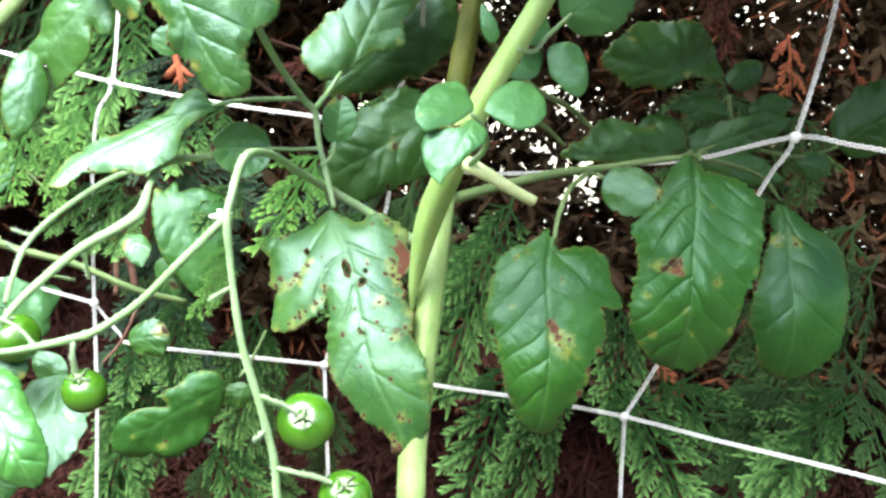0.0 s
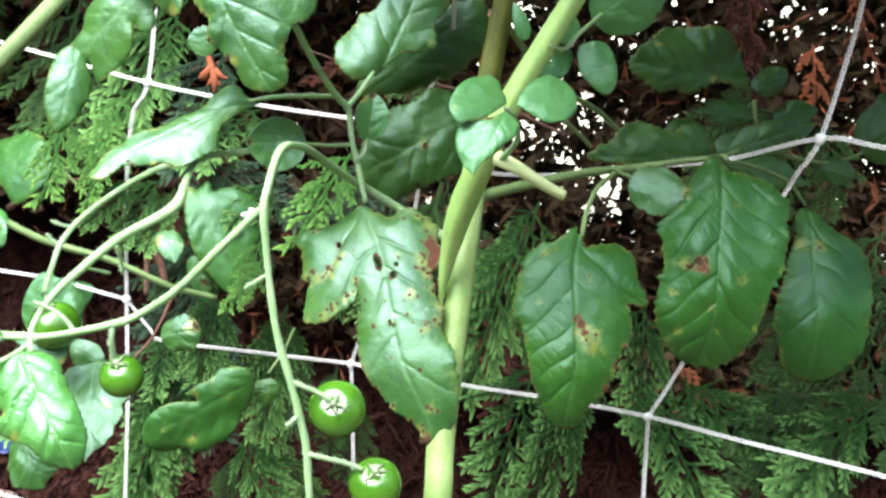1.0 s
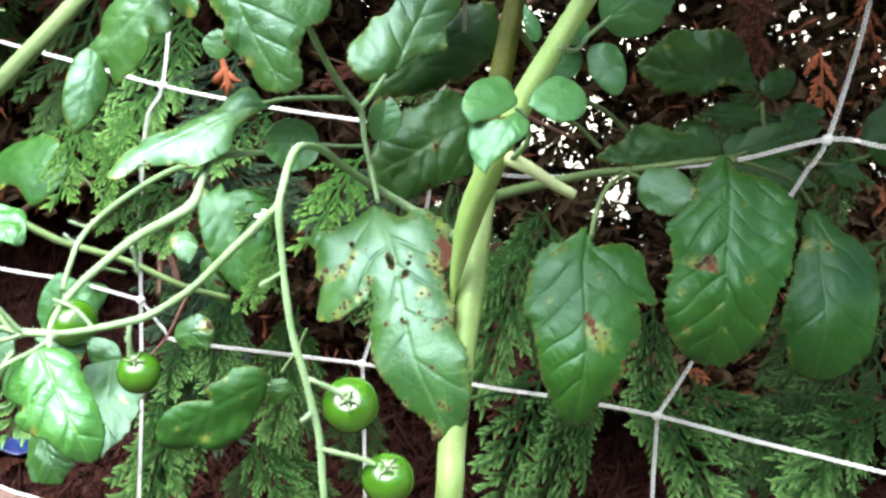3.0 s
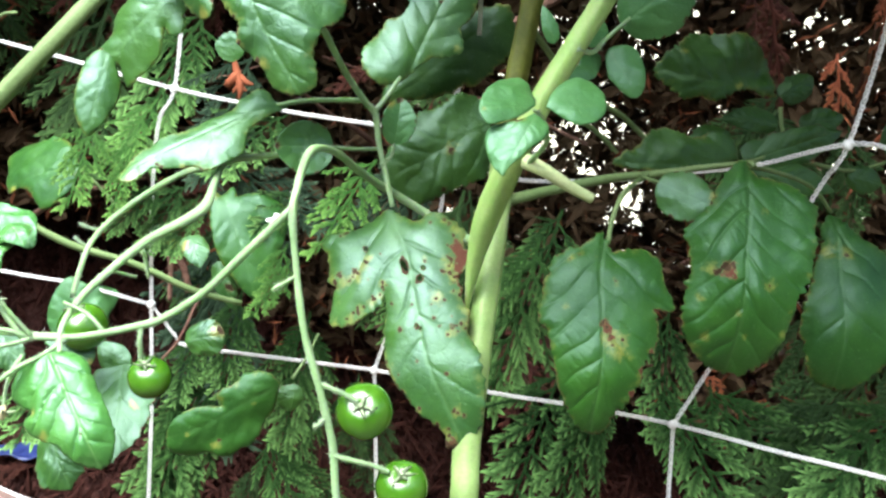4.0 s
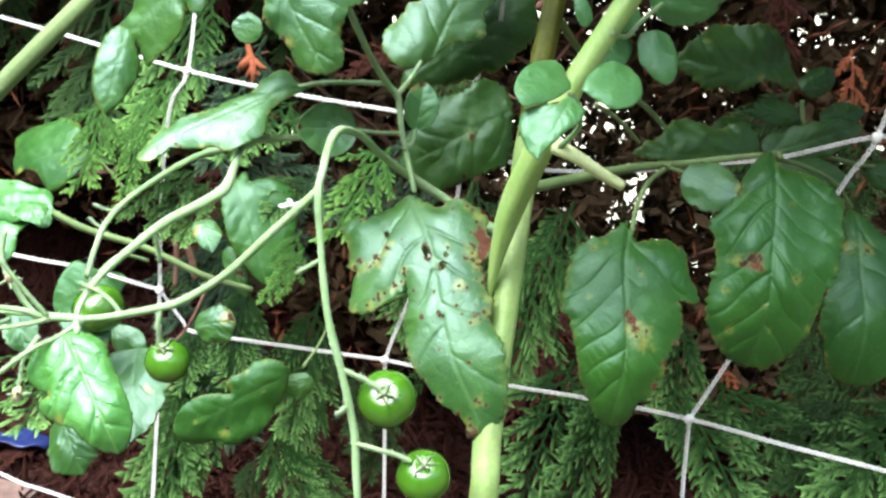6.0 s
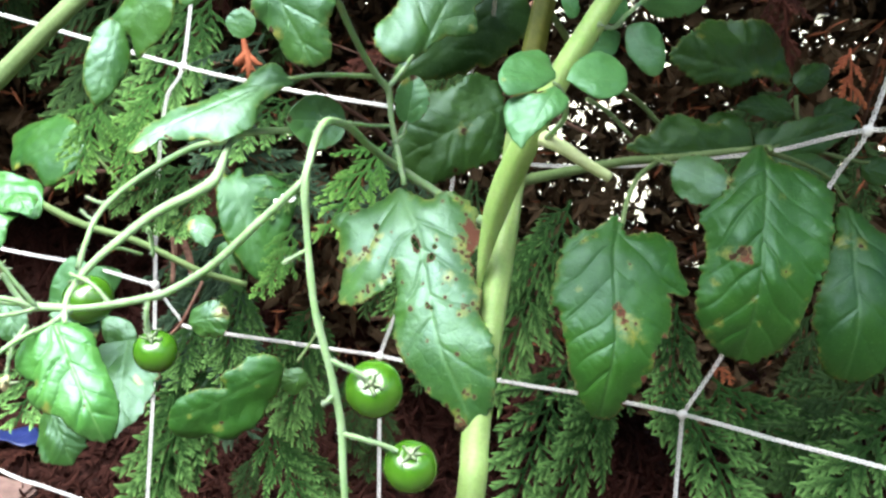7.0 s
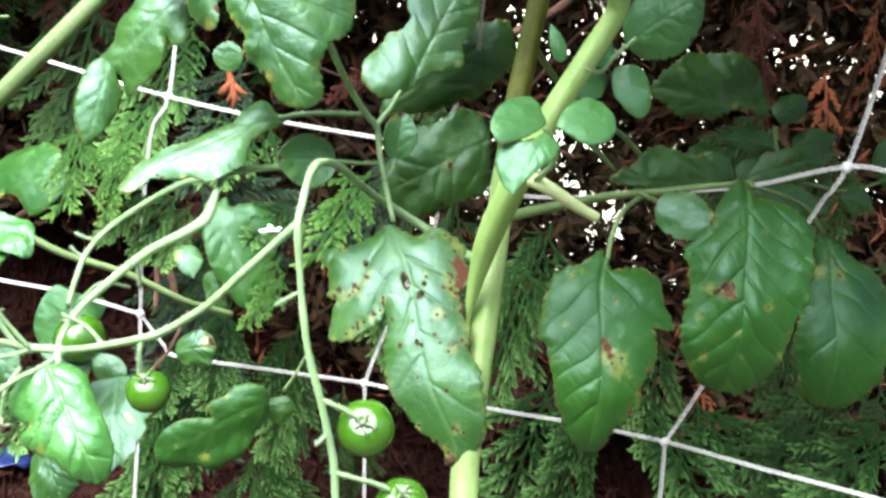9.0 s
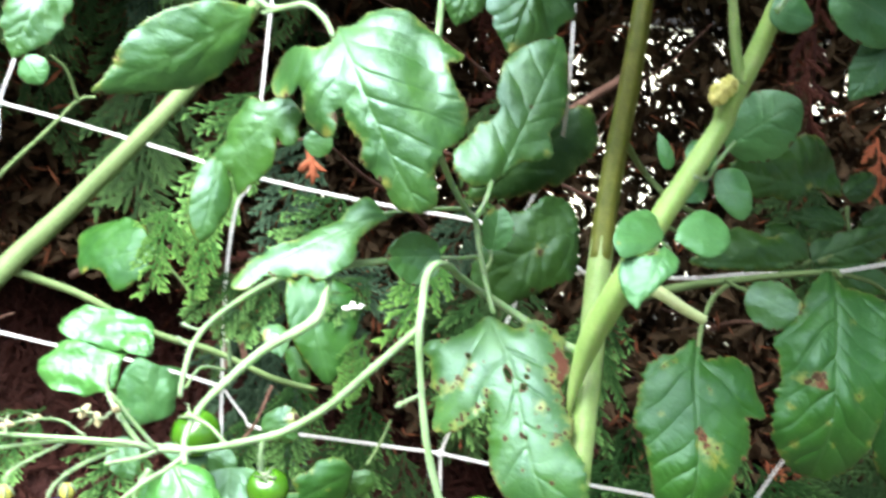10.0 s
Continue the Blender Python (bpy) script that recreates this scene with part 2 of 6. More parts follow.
def tube(bm, points, radii, sides=10, steps=7, ridge=0.06, knots=0.05, seed=0, hairs=0):
    """A round stalk through points; radii one a point. Uneven along its length and slightly ridged."""
    rows = [(*p, r) for p, r in zip(points, radii)]
    line = spline(rows, steps)
    xyz, rad = line[:, :3], np.maximum(line[:, 3], 0.0002)
    side = Vector((0.31, -0.2, 0.93))
    rings = []
    for i in range(len(xyz)):
        d = Vector(xyz[min(i + 1, len(xyz) - 1)] - xyz[max(i - 1, 0)]).normalized()
        side = (side - d * side.dot(d)).normalized()
        up = d.cross(side)
        ring = []
        for k in range(sides):
            a = 2 * math.pi * k / sides
            r = rad[i] * (1 + ridge * math.cos(5 * a + seed) + knots * noise.noise(Vector(xyz[i]) * 90 + Vector((seed, k * 0.3, 0))))
            ring.append(bm.verts.new(Vector(xyz[i]) + (side * math.cos(a) + up * math.sin(a)) * r))
        rings.append(ring)
    for a, b in zip(rings, rings[1:]):
        for k in range(sides):
            bm.faces.new((a[k], a[(k + 1) % sides], b[(k + 1) % sides], b[k]))
    bm.faces.new(rings[0][::-1])
    bm.faces.new(rings[-1])
    rng = random.Random(seed + hairs)
    for _ in range(hairs):
        i, k = rng.randrange(1, len(rings) - 1), rng.randrange(sides)
        root = rings[i][k].co.lerp(rings[i - 1][(k + 1) % sides].co, rng.random())
        out = (root - Vector(xyz[i])).normalized()
        flat = out.cross(Vector((0.3, 0.2, 0.9))).normalized() * 0.00016
        other = out.cross(flat.normalized()) * 0.00016
        end = root + (out + Vector((rng.uniform(-.4, .4), rng.uniform(-.4, .4), rng.uniform(-.4, .4)))) * rng.uniform(0.0006, 0.0016)
        a, b, c, d = (bm.verts.new(p) for p in (root + flat, root - flat + other, root - other, end))
        for tri in ((a, b, d), (b, c, d), (c, a, d)):
            bm.faces.new(tri)
    return bm


def stalk(name, parent, mat, points, radii, label="", hairs=0, **more):
    if isinstance(radii, (int, float)):
        radii = [radii] * len(points)
    if len(radii) == 2:
        radii = [radii[0] + (radii[1] - radii[0]) * i / (len(points) - 1) for i in range(len(points))]
    slim = 0.86 if name == "main_stem" else 0.86 if name in ("branch", "side_shoot", "stub", "trunk") else 0.60
    radii = [r * slim for r in radii]
    return part(name, tube(bmesh.new(), points, radii, hairs=hairs or (40 * len(points) if mat in (STEM, STEM_THICK, STEM_DARK, STEM_SHOOT, STEM_SHADED) else 0), **more), mat, parent, label)


OVAL = tuple((k / 30, max(0.0, math.sin(math.pi * (k / 30) ** 0.62)) ** 0.72) for k in range(31))
ROUND = tuple((k / 30, max(0.0, math.sin(math.pi * (k / 30) ** 0.80)) ** 0.58) for k in range(31))
TOOTHED = ((0, 0.06), (0.02, 0.7), (0.10, 0.95), (0.2, 0.86), (0.27, 1.0), (0.36, 0.84), (0.46, 0.92), (0.6, 0.7), (0.7, 0.66), (0.84, 0.36), (1, 0.0))


def pepper(spots, count, seed):
    """The blemishes and, in each yellow one, small dark specks."""
    rng = random.Random(seed)
    return list(spots) + [(p + rng.uniform(-r, r) * 1.1, q + rng.uniform(-r, r) * 1.1, rng.uniform(0.007, 0.013), "brown") for p, q, r, kind in spots if kind == "yellow" for _ in range(count)]


def scaled(profile, width):
    return [(u, w * width) for u, w in profile]


def leaflet(name, parent, base, tip, left, right=None, face=(0, -1, 0.35), arch=0.10, cup=-0.25, sweep=22.0, quilt=1.0, wave=0.06,
            veins=5.4, spots=(), holes=(), mat=None, fine=1.0, seed=1, label="", curl=0.0, twist=0.0, teeth=0.02, dry=0.35, early=0.2, peak=0.5, roof=0.0):
    """A leaf blade from its base to its tip. left and right: half widths along it, in blade lengths, seen on its upper face.
    arch: how far the midrib bulges to the upper face; cup: how the sides bend (minus: down); curl: how the tip rolls under.
    spots: (along, across, radius, kind) blemishes, across from -1 (left) to 1 (right)."""
    right = right or left
    base, tip = Vector(base), Vector(tip)
    length = (tip - base).length
    along = (tip - base).normalized()
    up = Vector(face)
    up = (up - along * up.dot(along)).normalized()
    across = up.cross(along)
    nu, nv = int(54 * fine), int(36 * fine) // 2 * 2
    lu, lw = zip(*left)
    ru, rw = zip(*right)
    rng = random.Random(seed)
    shift = Vector((rng.uniform(-9, 9), rng.uniform(-9, 9), rng.uniform(-9, 9)))
    bm = bmesh.new()
    tone = {k: bm.verts.layers.float.new(k) for k in ("vein", "yellow", "brown", "rust")}
    grid = []
    for i in range(nu + 1):
        u = i / nu
        hump = (u / peak) * (2 - u / peak) if u < peak else 1 - ((u - peak) / (1 - peak)) ** 2
        ridge = 0.12 - math.log(math.exp(-6 * u / peak) + math.exp(-6 * (1 - u) / (1 - peak))) / 6
        bend = arch * (hump * (1 - roof) + ridge * roof) - curl * max(0.0, u - 0.7) ** 2 * 4
        mid = base + along * (length * (u - curl * 0.3 * max(0.0, u - 0.7) ** 2)) + up * (length * bend)
        angle = radians(sweep) * min(1.0, u / early)
        turn = radians(twist) * u
        row = []
        for j in range(nv + 1):
            v = 2 * j / nv - 1
            w = float(np.interp(u, lu, lw) if v < 0 else np.interp(u, ru, rw))
            edge = 3.0 if v < 0 else 9.0
            tooth = 1 + teeth / 0.02 * min(1, u * 12) * (0.15 * noise.noise(Vector((u * 9, edge, seed))) + 0.03 * noise.noise(Vector((u * 30, edge, seed))))
            reach = abs(v) * w * tooth * length
            s = 1 if v > 0 else -1
            side = across * (s * math.cos(turn)) + up * (s * math.sin(turn))
            place = mid + side * (reach * math.cos(angle)) + along * (reach * math.sin(angle) * min(1.0, (1 - u) * 3))
            rib = math.exp(-((v * w / 0.010) ** 2))
            soft = noise.noise(Vector((u * 3.1, v * 1.7 * w * 3, 0)) + shift)
            warp = noise.noise(Vector((u * 5, v * w * 6, 4)) + shift)
            rough = noise.noise(Vector((u * 11, v * w * 13, 0)) + shift)
            phase = u * veins - abs(v) * w * veins * (0.85 - 0.6 * abs(v) * w) + (0.37 if v > 0 else 0.0) + 0.40 * warp
            phase += 0.75 * noise.noise(Vector((u * 2.9, edge, seed + 2)))
            gap = abs(phase - round(phase))
            lateral = math.exp(-((gap / veins / 0.009) ** 2)) * (1 - abs(v) ** 4) * min(1, u * 8)
            pillow = math.sin(math.pi * min(1.0, gap * 2) / 2) * (1 - v**4) * min(1.0, abs(v) * w / 0.05) * (0.75 + 0.6 * soft)
            lift = cup * abs(v) ** 1.8 * w * length
            lift += length * wave * (soft * (0.35 + 0.65 * abs(v)) + 0.10 * rough)
            lift += length * quilt * (0.011 * pillow - 0.006 * rib - 0.0088 * lateral) * min(1.0, w / 0.1)
            vert = bm.verts.new(place + up * lift)
            fade = 1 if w > 0.01 else 0
            vert[tone["vein"]] = min(1.0, 0.75 * rib + 0.05 * lateral) * fade
            for su, sv, radius, kind in spots:
                radius *= 0.85 if kind == "yellow" else 0.72
                far = math.hypot(u - su, (v - sv) * max(w, 0.05)) * (1 + 0.55 * noise.noise(Vector((u * 30, v * w * 30, su * 50))))
                vert[tone[kind]] = max(vert[tone[kind]], min(1.0, max(0.0, 1.35 - far / radius * 0.85)))
            if abs(v) > 0.93 and noise.noise(Vector((u * 9, edge, seed + 5))) > 0.4 - dry:
                vert[tone["brown"]] = max(vert[tone["brown"]], 0.72)
            row.append(vert)
        grid.append(row)
    for i in range(nu):
        for j in range(nv):
            u, v = (i + 0.5) / nu, 2 * (j + 0.5) / nv - 1
            w = float(np.interp(u, lu, lw) if v < 0 else np.interp(u, ru, rw))
            if any(math.hypot((u - hu) / a, (v - hv) * w / b) < 1 + 0.4 * noise.noise(Vector((u * 60, v * 60, 1))) for hu, hv, a, b in holes):
                continue
            bm.faces.new((grid[i][j], grid[i + 1][j], grid[i + 1][j + 1], grid[i][j + 1]))
    bmesh.ops.remove_doubles(bm, verts=grid[0] + grid[-1], dist=1e-5)
    loose = [v for v in bm.verts if not v.link_faces]
    bmesh.ops.delete(bm, geom=loose, context="VERTS")
    ob = part(name, bm, mat or LEAF, parent, label)
    thick = ob.modifiers.new("thickness", "SOLIDIFY")
    thick.thickness, thick.offset = 0.0005, -1.0
    return ob


def blade(name, parent, base, tip, left, right, face=(0, -1, 0.35), arch=0.1, peak=0.5, cup=-0.2, droop=0.0, quilt=1.0, wave=0.05, veins=5.4, slope=1.1,
          spots=(), holes=(), mat=None, grain=0.014, seed=1, label="", dry=0.3, teeth=1.0, faded=1.0, roll=1.0):
    """A lobed leaf blade. left and right: its margins from base to tip as (along, across) in blade lengths, smoothed and slightly toothed.
    arch: how far the midrib bulges to the upper face; cup: how the sides bend (minus: down); droop: how the tip rolls under; roll: how the margin turns down.
    spots: (along, across, radius, kind) blemishes; holes: (along, across, half length, half width)."""
    base, tip = Vector(base), Vector(tip)
    length = (tip - base).length
    axis = (tip - base).normalized()
    up = Vector(face)
    up = (up - axis * up.dot(axis)).normalized()
    across = up.cross(axis)
    rng = random.Random(seed)
    shift = Vector((rng.uniform(-9, 9), rng.uniform(-9, 9), rng.uniform(-9, 9)))
    margin = np.array(list(left) + list(right)[-2:0:-1])
    ring = spline(np.vstack([margin, margin[:1]]), 8)[:-1]
    gone = np.concatenate([[0], np.cumsum(np.linalg.norm(np.diff(np.vstack([ring, ring[:1]]), axis=0), axis=1))])
    even = np.arange(0, gone[-1], grain * 0.55)
    ring = np.stack([np.interp(even, gone, np.append(ring[:, k], ring[0, k])) for k in range(2)], 1)
    ahead = np.roll(ring, -1, 0) - np.roll(ring, 1, 0)
    ahead /= np.linalg.norm(ahead, axis=1)[:, None] + 1e-9
    jag = np.array([0.007 * noise.noise(Vector((d * 17, seed, 0))) + 0.008 * noise.noise(Vector((d * 44, seed, 5))) for d in even]) * teeth
    ring = ring + np.stack([ahead[:, 1], -ahead[:, 0]], 1) * jag[:, None]
    (p0, q0), (p1, q1) = ring.min(0), ring.max(0)
    cells = [(p + (0.5 * grain if k % 2 else 0), q) for k, q in enumerate(np.arange(q0, q1, grain * 0.866)) for p in np.arange(p0, p1, grain)]
    cells = np.array(cells)
    inside = np.zeros(len(cells), bool)
    for a, b in zip(ring, np.roll(ring, -1, 0)):
        if a[1] != b[1]:
            inside ^= ((a[1] > cells[:, 1]) != (b[1] > cells[:, 1])) & (cells[:, 0] < (b[0] - a[0]) * (cells[:, 1] - a[1]) / (b[1] - a[1]) + a[0])
    cells = cells[inside]
    cells = cells[[np.min(np.sum((ring - c) ** 2, axis=1)) > (0.5 * grain) ** 2 for c in cells]]
    points, edges = [Vector(p) for p in ring], [(k, (k + 1) % len(ring)) for k in range(len(ring))]
    wells = []
    for hp, hq, a, b in holes:
        first, lean = len(points), rng.uniform(-0.3, 0.3)
        for k in range(12):
            r = 1 + rng.uniform(-0.25, 0.2)
            x, y = a * r * math.cos(k * math.pi / 6), b * r * math.sin(k * math.pi / 6)
            points.append(Vector((hp + x * math.cos(lean) - y * math.sin(lean), hq + x * math.sin(lean) + y * math.cos(lean))))
            edges.append((first + k, first + (k + 1) % 12))
        wells.append((hp, hq, a, b, lean))
    points += [Vector(c) for c in cells]
    flat, _, faces, *_ = geometry.delaunay_2d_cdt(points, edges, [], 1, 1e-7)
    bm = bmesh.new()
    tone = {k: bm.verts.layers.float.new(k) for k in ("vein", "yellow", "brown", "rust")}
    made = []
    for v in flat:
        p, q = v
        rim = math.sqrt(np.min(np.sum((ring - (p, q)) ** 2, axis=1)))
        near = math.exp(-rim / 0.05)
        hump = max(-0.6, (p / peak) * (2 - p / peak) if p < peak else 1 - ((p - peak) / (1 - peak)) ** 2)
        lift = arch * hump + cup * 2 * q * q - droop * 4 * max(0.0, p - 0.65) ** 2
        soft = noise.noise(Vector((p * 3.1, q * 4.6, 0)) + shift)
        warp = noise.noise(Vector((p * 5, q * 6, 4)) + shift)
        fine = noise.noise(Vector((p * 13, q * 13, 8)) + shift)
        ripple = noise.noise(Vector((p * 8, q * 8, 2)) + shift)
        mid = q - 0.030 * noise.noise(Vector((p * 2.3, 3, seed))) * min(1, 5 * p)
        side = 1 if mid > 0 else -1
        off = abs(mid)
        phase = p * veins - off * veins * (slope - 0.55 * off) + (0.41 if side > 0 else 0.0) + 0.30 * warp + 0.7 * noise.noise(Vector((p * 2.7, side * 3.0, seed + 2)))
        gap = abs(phase - round(phase))
        body = min(1.0, rim / 0.05)
        rib = math.exp(-((mid / (0.011 - 0.006 * min(1, max(0, p)))) ** 2))
        lateral = math.exp(-((gap / veins / 0.0065) ** 2)) * body * (0.65 + 0.7 * soft) * min(1.0, max(0.0, p) * 8)
        pillow = math.sin(math.pi * min(1.0, gap * 2) / 2) * body * min(1.0, off / 0.05) * (0.7 + 0.8 * soft)
        minor = 2.6 * veins * (off + 0.9 * p) + 0.8 * ripple + 0.3 * fine
        twig = math.exp(-(((minor - round(minor)) / (2.6 * veins) / 0.0055) ** 2)) * body * max(0.0, min(1.0, 0.4 + 2 * warp)) * min(1.0, gap * 4)
        lift += wave * (soft * (0.3 + 2.0 * off) + 0.09 * fine) + near * (0.022 * ripple - 0.022 * roll)
        lift += quilt * (0.0078 * pillow - 0.005 * rib - 0.0085 * lateral - 0.0020 * twig) + 0.0010 * noise.noise(Vector((p * 27, q * 27, 1)) + shift)
        vert = bm.verts.new(base + axis * (length * p) + across * (length * q) + up * (length * lift))
        vert[tone["vein"]] = min(1.0, 0.65 * rib)
        for sp, sq, radius, kind in spots:
            radius *= 0.75 if kind == "brown" and radius < 0.045 else 1.0
            far = math.hypot(p - sp, q - sq)
            if far < radius * 2.5:
                far *= 1 + 0.5 * noise.noise(Vector((p * 40, q * 40, sp * 50)))
                vert[tone[kind]] = max(vert[tone[kind]], min(1.0, max(0.0, 1.35 - far / radius * 0.85)) * (faded * min(1.0, 0.6 + radius * 6) if kind == "yellow" else 1.0))
        for hp, hq, a, b in holes:
            if math.hypot((p - hp) / a, (q - hq) / b) < 1.5:
                vert[tone["brown"]] = 0.9
        if dry:
            vert[tone["yellow"]] = max(vert[tone["yellow"]], faded * math.exp(-rim / 0.022) * min(0.55, max(0.0, 0.30 + 0.8 * noise.noise(Vector((p * 6, q * 6, seed + 8))))))
        if rim < 0.009 and dry:
            worn = noise.noise(Vector((p * 9, q * 9, seed + 5)))
            if worn > 0.45 - dry:
                vert[tone["brown"]] = max(vert[tone["brown"]], 0.60)
            if worn > 0.1:
                vert[tone["yellow"]] = max(vert[tone["yellow"]], 0.38)
        made.append(vert)
    for face_verts in faces:
        p, q = (sum(flat[k][i] for k in face_verts) / len(face_verts) for i in range(2))
        for hp, hq, a, b, lean in wells:
            x, y = p - hp, q - hq
            if math.hypot((x * math.cos(lean) + y * math.sin(lean)) / a, (y * math.cos(lean) - x * math.sin(lean)) / b) < 0.95:
                break
        else:
            bm.faces.new([made[k] for k in face_verts])
    bmesh.ops.delete(bm, geom=[v for v in bm.verts if not v.link_faces], context="VERTS")
    bmesh.ops.recalc_face_normals(bm, faces=bm.faces)
    ob = part(name, bm, mat or LEAF, parent, label)
    if ob.data.polygons[0].normal.dot(up) < 0:
        ob.data.flip_normals()
    thick = ob.modifiers.new("thickness", "SOLIDIFY")
    thick.thickness, thick.offset = 0.0005, -1.0
    return ob


# ---- ground ----
def ground_height(x, y):
    """A low bank of litter under the hedge, higher towards the left, flat elsewhere."""
    bank = math.exp(-(((y - 1.52) / 0.30) ** 2)) * (0.34 / (1 + math.exp((x + 0.05) * 9)) + 0.02)
    near = max(0.0, 1 - max(0.0, abs(y - 1.2) - 1.0)) * max(0.0, 1 - max(0.0, abs(x) - 1.2))
    return bank + near * 0.018 * noise.noise(Vector((x * 9, y * 9, 0)))


def soil_material():
    """Reddish litter under the hedge, worn short grass and grey soil further out."""
    m, n, l = material("garden_soil")
    shader = n["Principled BSDF"]
    grass = mixed(n, l, ramp(n, l, noise_of(n, l, 3.0, 5.0), 0.35, 0.65), (0.075, 0.085, 0.045), (0.13, 0.115, 0.085))
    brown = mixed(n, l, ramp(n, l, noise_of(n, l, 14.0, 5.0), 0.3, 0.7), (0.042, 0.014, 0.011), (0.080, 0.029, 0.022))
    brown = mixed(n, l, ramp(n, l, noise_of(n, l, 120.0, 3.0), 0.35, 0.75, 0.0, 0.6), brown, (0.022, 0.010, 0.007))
    l.new(mixed(n, l, attribute(n, "litter"), grass, brown), shader.inputs["Base Color"])
    shader.inputs["Roughness"].default_value = 0.95
    shader.inputs["Specular IOR Level"].default_value = 0.2
    bump(n, l, noise_of(n, l, 120.0, 4.0, 0.65), 0.9, 0.02, shader)
    return m


SOIL = soil_material()


def ground_sheet():
    bm = bmesh.new()
    cover = bm.verts.layers.float.new("litter")
    xs = [-600, -60, -12, -4] + [-2 + i * 0.05 for i in range(81)] + [4, 12, 60, 600]
    ys = [-600, -60, -12, -3] + [-1 + i * 0.05 for i in range(71)] + [4, 12, 60, 600]
    rows = [[bm.verts.new((x, y, ground_height(x, y) if abs(x) < 3 and -2 < y < 3.5 else 0.0)) for x in xs] for y in ys]
    for v in bm.verts:
        v[cover] = 1.0 if abs(v.co.x) < 1.9 and 0.45 < v.co.y + 0.1 * noise.noise(v.co * 4) < 2.3 else 0.0
    for a, b in zip(rows, rows[1:]):
        for k in range(len(xs) - 1):
            bm.faces.new((a[k], a[k + 1], b[k + 1], b[k]))
    return part("ground", bm, SOIL)


tagged(ground_sheet(), "reddish brown litter and bare soil under the hedge", "ground", kind="structure")

bm = bmesh.new()
bmesh.ops.create_cube(bm, size=1, matrix=pose(0, 42.1, 0.02) @ Matrix.Diagonal((120, 80, 0.05, 1)))
bmesh.ops.bevel(bm, geom=bm.edges[:], offset=0.01, segments=1, affect="EDGES")
tagged(part("pavement", bm, PAVING, smooth=False), "sunlit pale paving beyond the hedge", "pavement", kind="structure")


# plain boards behind and beside the path, added unseen to block low sky
SKY_BLOCKER = plain("fence_boards", (0.14, 0.14, 0.10), (0.22, 0.20, 0.15), 5.0, 0.85, 0.4, 40.0, 0.5, 0.004, 0.2)
for name, at, size in (("wall_south", (0, -2.6, 1.0), (7.0, 0.10, 2.0)), ("wall_west", (-3.55, 0.2, 1.0), (0.10, 5.5, 2.0)), ("wall_east", (3.55, 0.2, 1.0), (0.10, 5.5, 2.0))):
    bm = bmesh.new()
    bmesh.ops.create_cube(bm, size=1, matrix=Matrix.Translation(at) @ Matrix.Diagonal((*size, 1)))
    bmesh.ops.bevel(bm, geom=bm.edges[:], offset=0.01, segments=1, affect="EDGES")
    tagged(part(name, bm, SKY_BLOCKER, smooth=False), "tall plain boards added out of view to block the low sky", "fence", kind="structure")


# ---- the net ----
CORD_R = 0.00060


def braid(name, parent, points, label=""):
    """A cord of three strands laid round one another."""
    line = spline(points, 14)
    steps = np.linalg.norm(np.diff(line, axis=0), axis=1)
    dist = np.concatenate([[0], np.cumsum(steps)])
    count = max(8, int(dist[-1] / 0.0008))
    even = np.linspace(0, dist[-1], count)
    core = np.stack([np.interp(even, dist, line[:, k]) for k in range(3)], 1)
    bm = bmesh.new()
    tangent = Vector(core[-1] - core[0]).normalized()
    a = tangent.orthogonal().normalized()
    b = tangent.cross(a)
    for strand in range(3):
        rings = []
        for i, c in enumerate(core):
            ph = even[i] / 0.0120 * 2 * math.pi + strand * 2 * math.pi / 3
            centre = Vector(c) + a * (CORD_R * 1.5 * math.cos(ph)) + b * (CORD_R * 1.5 * math.sin(ph))
            rings.append([bm.verts.new(centre + (a * math.cos(q) + b * math.sin(q)) * CORD_R * 0.74) for q in (0, 1.26, 2.51, 3.77, 5.03)])
        for r, s in zip(rings, rings[1:]):
            for k in range(5):
                bm.faces.new((r[k], r[(k + 1) % 5], s[(k + 1) % 5], s[k]))
    return part(name, bm, CORD, parent, label)


def net_knot(parent, at):
    bm = bmesh.new()
    bmesh.ops.create_icosphere(bm, subdivisions=2, radius=0.0030)
    for v in bm.verts:
        v.co *= 1 + 0.25 * noise.noise(v.co * 700)
        v.co.y *= 0.7
    ob = part("knot", bm, CORD, parent)
    ob.location = at
    return ob


